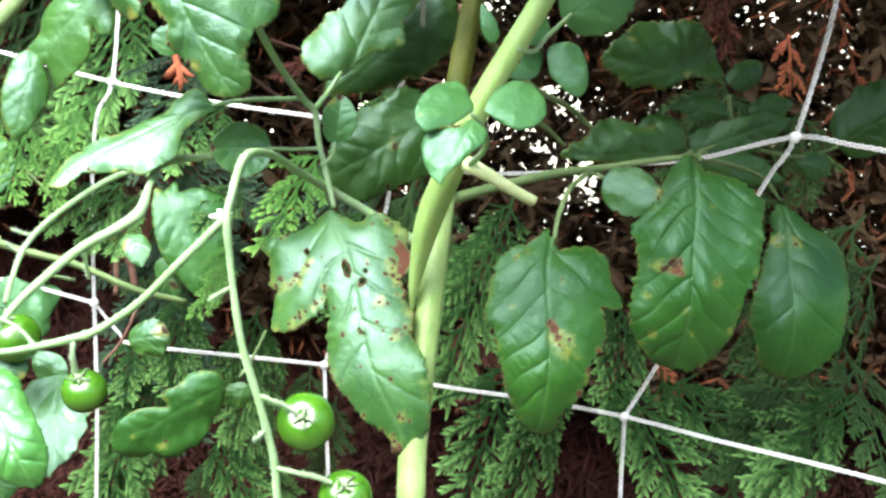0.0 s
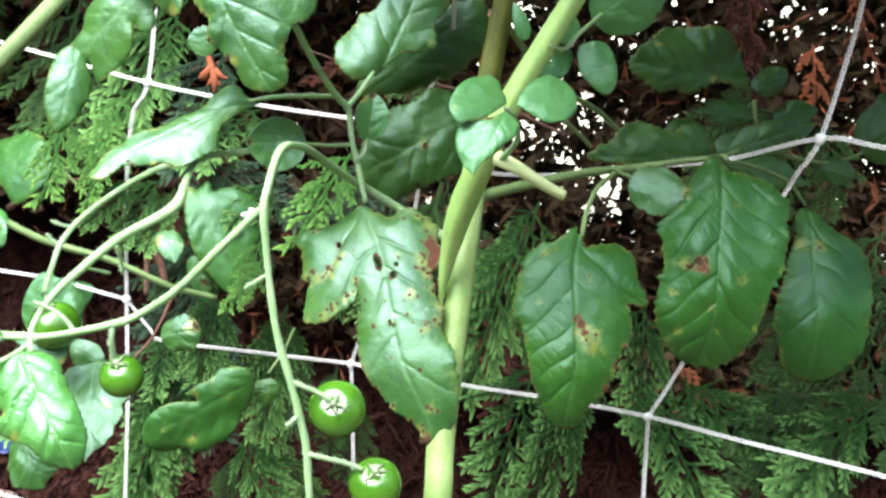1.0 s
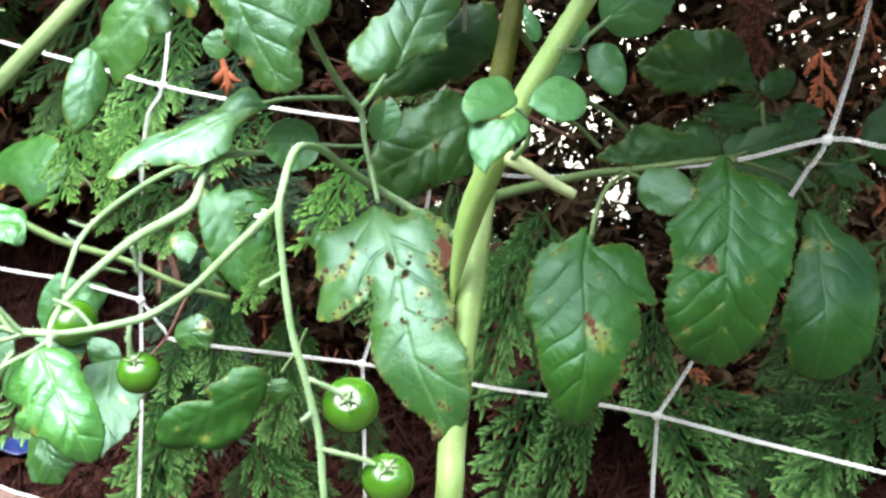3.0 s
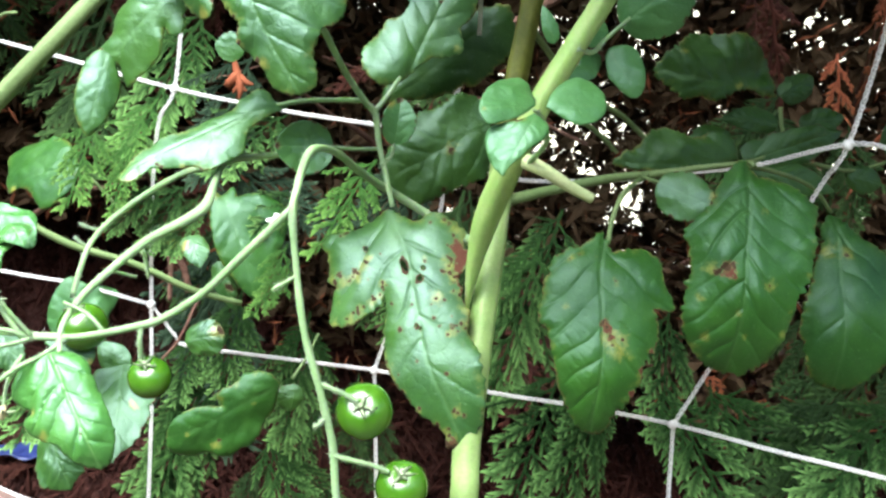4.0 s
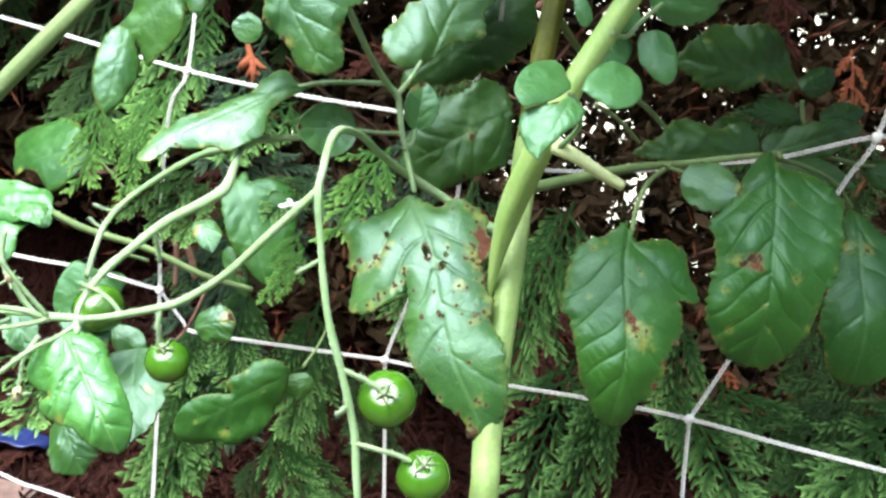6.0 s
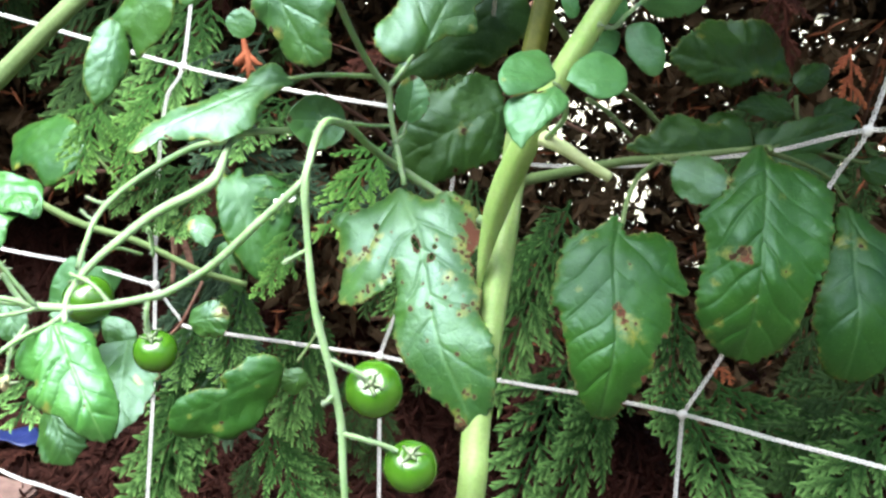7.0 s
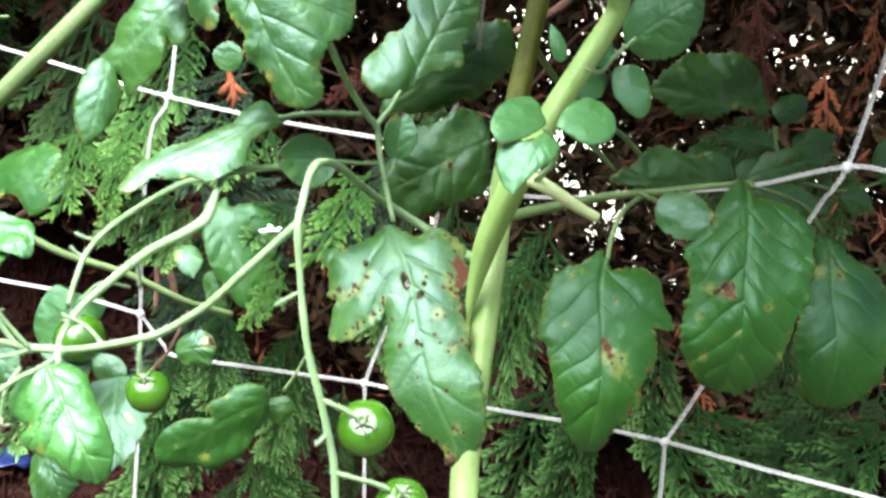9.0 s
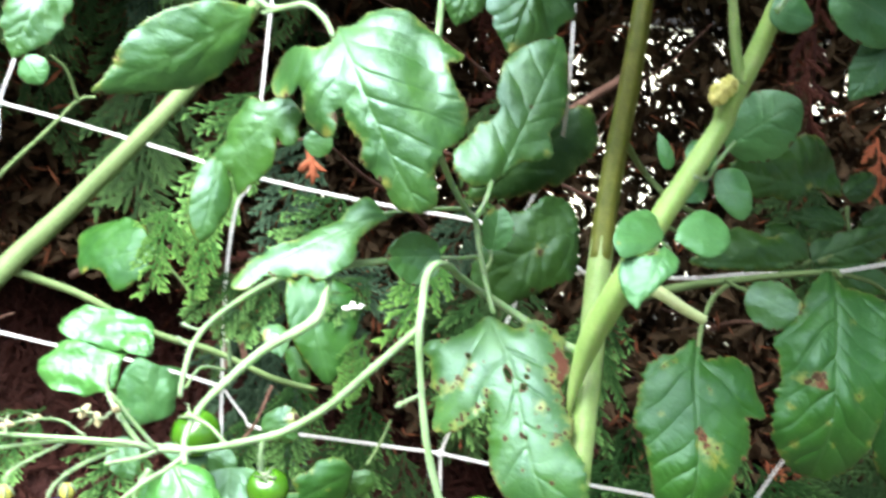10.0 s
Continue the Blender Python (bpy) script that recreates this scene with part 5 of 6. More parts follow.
leaflet("leaflet", left_branch, (-0.1533, 0.6847, 0.4021), (-0.1403, 0.6828, 0.3716), scaled(OVAL, .22), scaled(OVAL, .2), seed=73, spots=[(.5, .3, .12, "brown")])
leaflet("leaflet", left_branch, (-0.1635, 0.655, 0.4242), (-0.1531, 0.64, 0.4095), scaled(TOOTHED, .34), scaled(OVAL, .40), seed=76, face=(0.2, -1, 0.3), mat=LEAF, spots=[(.25, -.7, .12, "yellow"), (.15, -.5, .08, "yellow")])
leaflet("leaflet", left_branch, (-0.1644, 0.6537, 0.3600), (-0.1399, 0.6509, 0.3674), scaled(ROUND, .5), scaled(ROUND, .45), seed=74, spots=[(.9, .5, .15, "brown"), (.8, .4, .2, "yellow")])
blade("leaflet", left_branch, (-0.1062, 0.6536, 0.3373), (-0.1697, 0.6355, 0.3035),
      [(.000, -.010), (.025, -.116), (.116, -.186), (.227, -.210), (.314, -.180), (.431, -.189), (.491, -.144), (.488, -.068), (.586, -.116), (.714, -.151), (.873, -.123), (.975, -.041), (1.015, .072)],
      [(.039, .072), (.127, .154), (.243, .222), (.344, .302), (.433, .335), (.502, .324), (.612, .349), (.686, .299), (.752, .232), (.848, .229), (.963, .164), (1.015, .072)],
      face=(0, -1, 0.0), arch=0.06, peak=0.5, cup=-0.15, grain=.016, quilt=.6, seed=75, mat=LEAF_DEEP, faded=.62,
      spots=[(.318, -.172, .027, "yellow"), (.475, -.137, .032, "yellow"), (.827, .015, .023, "yellow"), (.627, .175, .023, "brown"), (.667, .209, .037, "yellow"), (.139, -.188, .023, "yellow"), (.244, .035, .018, "yellow")])
stalk("petiole", left_branch, STEM_DARK, [(-0.0988, 0.6511, 0.3432), (-0.0922, 0.6640, 0.3534), (-0.0873, 0.6721, 0.3655)], (0.0014, 0.0012))
stalk("twig", left_branch, BARK, [(-0.1799, 0.6548, 0.3447), (-0.1693, 0.6584, 0.3586), (-0.1620, 0.6739, 0.3793)], (0.0013, 0.0018))
leaflet("leaflet", left_branch, (-0.0945, 0.6638, 0.3316), (-0.1090, 0.6612, 0.3222), scaled(ROUND, .5), scaled(ROUND, .5), seed=76, mat=LEAF_SHADED)
leaflet("leaflet", left_branch, (-0.1985, 0.7023, 0.4152), (-0.1777, 0.6991, 0.3998), scaled(OVAL, .35), scaled(OVAL, .3), seed=77, mat=LEAF_SHADED, spots=[(.6, .2, .14, "yellow")])

# knee-shaped stalk and the shining leaf
knee = stalk("leaf_stalk", plant, STEM, [(-0.0716, 0.5595, 0.4941), (-0.0915, 0.5488, 0.4943), (-0.1084, 0.5399, 0.4929), (-0.1164, 0.5290, 0.4913), (-0.1181, 0.5172, 0.4849), (-0.1200, 0.5086, 0.4752), (-0.1271, 0.5029, 0.4692), (-0.1421, 0.4952, 0.4602), (-0.1557, 0.4847, 0.4478), (-0.1650, 0.4769, 0.4374), (-0.1675, 0.4614, 0.4289), (-0.1644, 0.4505, 0.4220)],
             [0.0026, 0.0026, 0.0026, 0.0024, 0.0024, 0.0040, 0.0036, 0.0033, 0.0029, 0.0025, 0.0020, 0.0018])
blade("leaflet", knee, (-0.1690, 0.4496, 0.4230), (-0.1396, 0.4235, 0.3858),
      [(-.010, -.019), (-.001, -.135), (.011, -.234), (.068, -.333), (.183, -.379), (.283, -.341), (.374, -.277), (.392, -.356), (.475, -.372), (.601, -.299), (.689, -.217), (.822, -.167), (.907, -.102), (.962, -.025), (.966, .058)],
      [(.007, .032), (.037, .094), (.107, .174), (.202, .223), (.346, .215), (.514, .215), (.678, .215), (.799, .192), (.900, .135), (.966, .058)],
      face=(0.01, -0.78, 0.63), arch=0.03, peak=0.45, cup=-0.45, droop=0.3, grain=.012, quilt=2.5, wave=.06, veins=4.6, roll=1.8, seed=81, mat=LEAF_GLOSSY, dry=.0, label="glossy puckered bright green leaflet",
      spots=[(.381, -.280, .026, "yellow"), (.717, -.018, .017, "brown"), (.588, -.269, .035, "yellow")])
leaflet("leaflet", knee, (-0.1564, 0.5085, 0.3973), (-0.1488, 0.4703, 0.3660), scaled(TOOTHED, .32), scaled(TOOTHED, .36), face=(.0, -.72, .69), arch=.04, cup=-.06, wave=.04, quilt=.6, fine=1.3, seed=82, spots=[(.4, .5, .05, "yellow")])
leaflet("leaflet", knee, (-0.1783, 0.4770, 0.3752), (-0.1659, 0.4669, 0.3533), scaled(ROUND, .50), scaled(TOOTHED, .5), face=(0, -1, .3), seed=83, mat=LEAF)
blade("leaflet", knee, (-0.1709, 0.5144, 0.4022), (-0.1537, 0.5111, 0.3959),
      [(-.020, .054), (.070, .199), (.357, .321), (.675, .335), (.969, .127), (1.002, -.109)],
      [(.067, -.156), (.261, -.306), (.521, -.386), (.809, -.324), (1.002, -.109)],
      face=(0, -0.9, 0.45), arch=0.05, peak=0.5, cup=-0.2, grain=.022, quilt=.5, wave=.05, seed=84, mat=LEAF, dry=0.0, teeth=.5)
blade("leaflet", knee, (-0.1849, 0.4865, 0.4114), (-0.1630, 0.4877, 0.4051),
      [(-.018, .041), (.092, .199), (.366, .339), (.580, .361), (.885, .301), (.991, .103)],
      [(.169, -.105), (.457, -.129), (.778, -.158), (.948, -.114), (.991, .103)],
      face=(0, -0.8, 0.55), arch=0.04, peak=0.5, cup=-0.15, grain=.022, quilt=.4, wave=.06, seed=91, mat=LEAF, dry=0.0, teeth=.5,
      spots=[(.960, -.063, .090, "yellow")])
second = stalk("leaf_stalk", plant, STEM, [(-0.1250, 0.5561, 0.4850), (-0.1421, 0.5596, 0.4796), (-0.1608, 0.5584, 0.4676), (-0.1774, 0.5546, 0.4535), (-0.1841, 0.5448, 0.4433), (-0.1850, 0.5319, 0.4326), (-0.1838, 0.5198, 0.4251)], (0.0026, 0.0020))
stalk("twig", second, STEM, [(-0.1818, 0.5514, 0.4490), (-0.1873, 0.5514, 0.4499), (-0.1921, 0.5518, 0.4516)], (0.0012, 0.0008))
stalk("twig", second, STEM, [(-0.1848, 0.5444, 0.4419), (-0.1896, 0.5449, 0.4442), (-0.1920, 0.5454, 0.4466)], (0.0011, 0.0007))
stalk("leaf_stalk", second, STEM, [(-0.1778, 0.5993, 0.4129), (-0.1867, 0.5802, 0.4196), (-0.1877, 0.5492, 0.4192)], (0.0014, 0.0010))
stalk("leaf_stalk", second, STEM, [(-0.1839, 0.6316, 0.4193), (-0.1828, 0.6350, 0.4120), (-0.1821, 0.6376, 0.4015)], (0.0015, 0.0018))
white = stalk("leaf_stalk", plant, STEM, [(-0.1885, 0.4720, 0.4193), (-0.1982, 0.4745, 0.4304), (-0.2068, 0.4817, 0.4398), (-0.2063, 0.4827, 0.4525)], (0.0022, 0.0014))
blade("leaflet", white, (-0.2039, 0.4894, 0.4480), (-0.2424, 0.4949, 0.4428),
      [(.010, .082), (.016, .232), (.084, .320), (.212, .310), (.371, .336), (.543, .308), (.720, .289), (.886, .187), (.995, .048), (1.011, -.091)],
      [(-.008, -.083), (-.010, -.247), (.136, -.270), (.417, -.330), (.630, -.344), (.795, -.296), (.912, -.192), (1.011, -.091)],
      face=(0.01, -0.78, 0.63), arch=0.05, peak=0.5, cup=-0.12, grain=.02, quilt=.3, wave=.13, seed=86, mat=LEAF_GLOSSY, dry=.0, label="pale glossy leaflet turned to the sky")
blade("leaflet", white, (-0.2006, 0.4942, 0.4568), (-0.2368, 0.5055, 0.4587),
      [(.034, .034), (.145, .106), (.323, .122), (.559, .111), (.756, .119), (.921, .077), (1.008, -.014)],
      [(-.064, .015), (-.166, .079), (-.251, .020), (-.219, -.162), (-.077, -.362), (.139, -.384), (.437, -.374), (.704, -.355), (.886, -.314), (.993, -.144), (1.008, -.014)],
      face=(0.01, -0.78, 0.63), arch=0.04, peak=0.5, cup=-0.12, grain=.02, quilt=.3, wave=.13, seed=87, mat=LEAF_GLOSSY, dry=.0,
      spots=[(-.102, -.128, .048, "yellow")])
leaflet("leaflet", white, (-0.2013, 0.4896, 0.4633), (-0.1898, 0.4782, 0.4577), scaled(OVAL, .42), scaled(OVAL, .42), face=(.1, -.6, .9), seed=88, mat=LEAF_GLOSSY, arch=.2)
blade("leaflet", left_branch, (-0.2429, 0.7050, 0.3351), (-0.2540, 0.7150, 0.3754),
      [(-.015, .112), (-.012, .281), (.184, .419), (.408, .469), (.653, .388), (.884, .227), (1.007, .041)],
      [(.007, -.102), (.052, -.317), (.295, -.413), (.484, -.550), (.645, -.615), (.761, -.466), (.816, -.266), (.912, -.114), (1.007, .041)],
      face=(0.05, -0.8, 0.6), arch=0.05, peak=0.5, cup=-0.2, grain=.022, quilt=.5, wave=.06, seed=89, mat=LEAF_YOUNG, dry=.0)
leaflet("leaflet", white, (-0.2023, 0.4817, 0.4179), (-0.1918, 0.4731, 0.4027), scaled(OVAL, .4), scaled(OVAL, .4), face=(0, -.8, .7), seed=90)

# fruit truss
truss = stalk("fruit_truss", plant, STEM, [(0.0053, 0.5406, 0.4601), (-0.0089, 0.5578, 0.4603), (-0.0265, 0.5647, 0.4693), (-0.0435, 0.5615, 0.4788), (-0.0560, 0.5434, 0.4900), (-0.0645, 0.5105, 0.5036), (-0.0702, 0.4887, 0.5077), (-0.0732, 0.4813, 0.5029), (-0.0734, 0.4648, 0.4944), (-0.0736, 0.4578, 0.4867), (-0.0712, 0.4554, 0.4680),
              (-0.0656, 0.4507, 0.4396), (-0.0581, 0.4486, 0.4172), (-0.0515, 0.4482, 0.3937), (-0.0482, 0.4458, 0.3704), (-0.0449, 0.4463, 0.3425)],
              [0.0040, 0.0038, 0.0036, 0.0033, 0.0030, 0.0028, 0.0028, 0.0028, 0.0026, 0.0028, 0.0024, 0.0025, 0.0026, 0.0027, 0.0024, 0.0021], knots=.22, sides=12)
side = [(-0.0743, 0.4590, 0.4875), (-0.0931, 0.4598, 0.4667), (-0.1089, 0.4614, 0.4493), (-0.1252, 0.4632, 0.4367), (-0.1351, 0.4639, 0.4321), (-0.1587, 0.4590, 0.4266), (-0.1773, 0.4544, 0.4264), (-0.1901, 0.4508, 0.4297), (-0.2263, 0.4480, 0.4297), (-0.2386, 0.4439, 0.4310), (-0.2567, 0.4382, 0.4345)]
stalk("branchlet", truss, STEM, side, [0.0027, 0.0027, 0.0026, 0.0026, 0.0027, 0.0024, 0.0022, 0.0018, 0.0017, 0.0016, 0.0013])
for row, r in (
    ([(-0.1351, 0.4639, 0.4321), (-0.1353, 0.4625, 0.4262), (-0.1351, 0.4638, 0.4189), (-0.1341, 0.4649, 0.4149)], (0.0017, 0.0016)),
    ([(-0.0592, 0.4491, 0.4193), (-0.0525, 0.4487, 0.4170), (-0.0475, 0.4502, 0.4145), (-0.0421, 0.4498, 0.4121)], (0.0016, 0.0013)),
    ([(-0.0504, 0.4471, 0.3889), (-0.0413, 0.4469, 0.3874), (-0.0331, 0.4495, 0.3846), (-0.0274, 0.4492, 0.3828)], (0.0017, 0.0014)),
    ([(-0.0703, 0.4549, 0.4613), (-0.0764, 0.4577, 0.4564), (-0.0805, 0.4589, 0.4534)], (0.0013, 0.0009)),
    ([(-0.0550, 0.4477, 0.4046), (-0.0575, 0.4450, 0.4023), (-0.0591, 0.4438, 0.4017)], (0.0012, 0.0008)),
    ([(-0.1632, 0.4588, 0.4263), (-0.1711, 0.4490, 0.4206), (-0.1792, 0.4408, 0.4169), (-0.1895, 0.4333, 0.4081)], (0.0018, 0.0014)),
    ([(-0.1759, 0.4554, 0.4262), (-0.1820, 0.4479, 0.4252), (-0.1954, 0.4419, 0.4232)], (0.0016, 0.0012)),
    ([(-0.1775, 0.4536, 0.4271), (-0.1854, 0.4508, 0.4377), (-0.1957, 0.4487, 0.4514)], (0.0016, 0.0012)),
    ([(-0.1782, 0.4469, 0.4207), (-0.1819, 0.4418, 0.4127), (-0.1826, 0.4367, 0.4003)], (0.0013, 0.0010)),
    ([(-0.1503, 0.4617, 0.4287), (-0.1588, 0.4660, 0.4344), (-0.1696, 0.4695, 0.4372)], (0.0015, 0.0011)),
    ([(-0.1954, 0.4621, 0.4214), (-0.2097, 0.4551, 0.4152), (-0.2187, 0.4510, 0.4072), (-0.2212, 0.4486, 0.3979)], (0.0016, 0.0011)),
    ([(-0.2146, 0.4560, 0.4105), (-0.2165, 0.4534, 0.4084), (-0.2151, 0.4525, 0.4048)], (0.0011, 0.0009)),
    ([(-0.1665, 0.4607, 0.4257), (-0.1961, 0.4560, 0.4261), (-0.2162, 0.4527, 0.4268), (-0.2394, 0.4463, 0.4240), (-0.2566, 0.4433, 0.4215)], (0.0018, 0.0012)),
    ([(-0.2161, 0.4524, 0.4257), (-0.2282, 0.4474, 0.4190), (-0.2351, 0.4439, 0.4136), (-0.2358, 0.4425, 0.4077)], (0.0012, 0.0009)),
    ([(-0.2072, 0.4535, 0.4295), (-0.2165, 0.4527, 0.4355), (-0.2270, 0.4496, 0.4364), (-0.2374, 0.4467, 0.4339)], (0.0010, 0.0006)),
):
    stalk("pedicel", truss, STEM, row, r)
for at in ((-0.2133, 0.4514, 0.4045), (-0.2352, 0.4410, 0.4060), (-0.2199, 0.4484, 0.3968)):
    bm = bmesh.new()
    bmesh.ops.create_icosphere(bm, subdivisions=3, radius=0.0030)
    for v in bm.verts:
        v.co = Vector((v.co.x, v.co.y, v.co.z * (1.4 if v.co.z > 0 else 1.0))) * (1 + 0.12 * noise.noise(v.co * 900))
    bud = part("flower_bud", bm, BUD, truss, "yellow unopened flower bud")
    bud.location = at
    bm = bmesh.new()
    for k in range(5):
        a = 2 * math.pi * k / 5
        out = Vector((math.cos(a), math.sin(a), 0))
        tube(bm, [Vector((0, 0, 0.0036)), out * 0.0026 + Vector((0, 0, 0.0030)), out * 0.0040 + Vector((0, 0, -0.0005 * k))], [0.0006, 0.0007, 0.0002], sides=5, steps=3, ridge=0)
    part("sepal", bm, SEPAL, bud, "thin green sepals")


def spent_flower(at, droop, seed):
    """A spent flower: a small shrivelled corolla between thin curled sepals."""
    rng = random.Random(seed)
    bm = bmesh.new()
    bmesh.ops.create_icosphere(bm, subdivisions=3, radius=0.0022, matrix=Matrix.Diagonal((0.8, 0.8, 1.5, 1)))
    for v in bm.verts:
        v.co *= 1 + 0.35 * noise.noise(v.co * 700 + Vector((seed, 0, 0)))
    flower = part("spent_flower", bm, WITHERED, truss, "shrivelled pale spent flower")
    flower.matrix_basis = Matrix.Translation(at) @ Vector(droop).to_track_quat("Z", "Y").to_matrix().to_4x4()
    bm = bmesh.new()
    for k in range(5):
        a = 2 * math.pi * k / 5 + rng.uniform(-0.3, 0.3)
        out = Vector((math.cos(a), math.sin(a), 0))
        s, c = rng.uniform(0.004, 0.007), rng.uniform(-0.4, 1.0)
        tube(bm, [out * 0.001, out * s * 0.5 + Vector((0, 0, 0.001 * c)), out * s + Vector((0, 0, 0.004 * c))], [0.0006, 0.0007, 0.0002], sides=5, steps=3, ridge=0)
    part("sepal", bm, SEPAL, flower, "thin curled green sepals")


for k, (at, droop) in enumerate((((-0.2086, 0.4568, 0.4390), (-0.4, -0.5, -0.8)), ((-0.2034, 0.4572, 0.4359), (0.3, -0.6, -0.7)), ((-0.2277, 0.4514, 0.4356), (-0.8, -0.3, -0.3)), ((-0.2374, 0.4467, 0.4339), (-0.9, -0.2, -0.2)),
                                 ((-0.1996, 0.4706, 0.4356), (0.2, -0.7, 0.4)), ((-0.1826, 0.4366, 0.3998), (0, -0.3, -1)))):
    spent_flower(at, droop, 40 + k)


def tomato(at, radius, calyx_dir, seed):
    """A green cherry tomato: a slightly squat fruit with a dimple, and its five-pointed calyx."""
    bm = bmesh.new()
    bmesh.ops.create_uvsphere(bm, u_segments=40, v_segments=26, radius=radius)
    for v in bm.verts:
        up = v.co.z / radius
        ring = math.hypot(v.co.x, v.co.y) / radius
        a = math.atan2(v.co.y, v.co.x)
        v.co.z *= 0.93
        if up > 0:
            v.co.z -= radius * 0.16 * math.exp(-((ring / 0.3) ** 2))
        v.co.xy *= 1 + 0.012 * math.cos(5 * a + seed) * ring
    fruit = part("tomato", bm, FRUIT, plant, "small unripe green tomato, glossy")
    fruit.matrix_basis = Matrix.Translation(at) @ Vector(calyx_dir).to_track_quat("Z", "Y").to_matrix().to_4x4()
    bm = bmesh.new()
    rng = random.Random(seed)
    for k in range(5):
        a = 2 * math.pi * k / 5 + rng.uniform(-.25, .25)
        out, across = Vector((math.cos(a), math.sin(a), 0)), Vector((-math.sin(a), math.cos(a), 0))
        size, lift = radius * rng.uniform(0.34, 0.62), rng.uniform(-0.1, 0.6)
        rows = []
        for i in range(8):
            t = i / 7
            w = radius * 0.07 * math.sin(math.pi * min(1, 0.25 + t * 0.75)) + 0.00005
            r = t * size
            z = radius * (0.80 + 0.13 * min(1, t * 3)) - (r**2 / radius) * 0.42 * (1 - lift) + radius * lift * t * t * 0.6
            mid = out * r + Vector((0, 0, z)) + across * (radius * 0.12 * rng.uniform(-1, 1) * t * t)
            rows.append([bm.verts.new(mid + across * w + Vector((0, 0, -0.0003))), bm.verts.new(mid + Vector((0, 0, 0.0006))), bm.verts.new(mid - across * w + Vector((0, 0, -0.0003)))])
        for p, q in zip(rows, rows[1:]):
            for j in range(2):
                bm.faces.new((p[j], p[j + 1], q[j + 1], q[j]))
    tube(bm, [(0, 0, radius * .74), (0, 0, radius * .9), (0.0002, 0, radius * 1.05)], [0.0018, 0.0014, 0.0011])
    calyx = part("calyx", bm, SEPAL, fruit, "small spiky pale green calyx")
    thick = calyx.modifiers.new("thickness", "SOLIDIFY")
    thick.thickness = 0.0005
    return fruit


tomato((-0.0400, 0.4583, 0.4047), 0.0120, (-0.08, -0.85, 0.55), 1)
tomato((-0.0221, 0.4554, 0.3739), 0.0112, (0.0, -0.62, 0.85), 2)
tomato((-0.1318, 0.4655, 0.4087), 0.0093, (-0.1, -0.5, 0.9), 3)
tomato((-0.1690, 0.4914, 0.4195), 0.0112, (-0.3, -0.3, 1.0), 4)

# bird dropping on a leaf
bm = bmesh.new()
for x, z, w in ((0, 0, 0.0022), (0.004, 0.0014, 0.0024), (0.0075, 0.0012, 0.0016), (0.0035, 0.004, 0.0013), (0.009, 0.003, 0.0011)):
    bmesh.ops.create_icosphere(bm, subdivisions=2, radius=w, matrix=Matrix.Translation((x, 0, z)) @ Matrix.Diagonal((1.4, 0.35, 0.7, 1)))
for v in bm.verts:
    v.co *= 1 + 0.1 * noise.noise(v.co * 800)
spot = part("dropping", bm, DROPPING)
spot.location = (-0.1208, 0.6791, 0.4316)
tagged(spot, "white bird dropping dried on a leaf", "dropping")

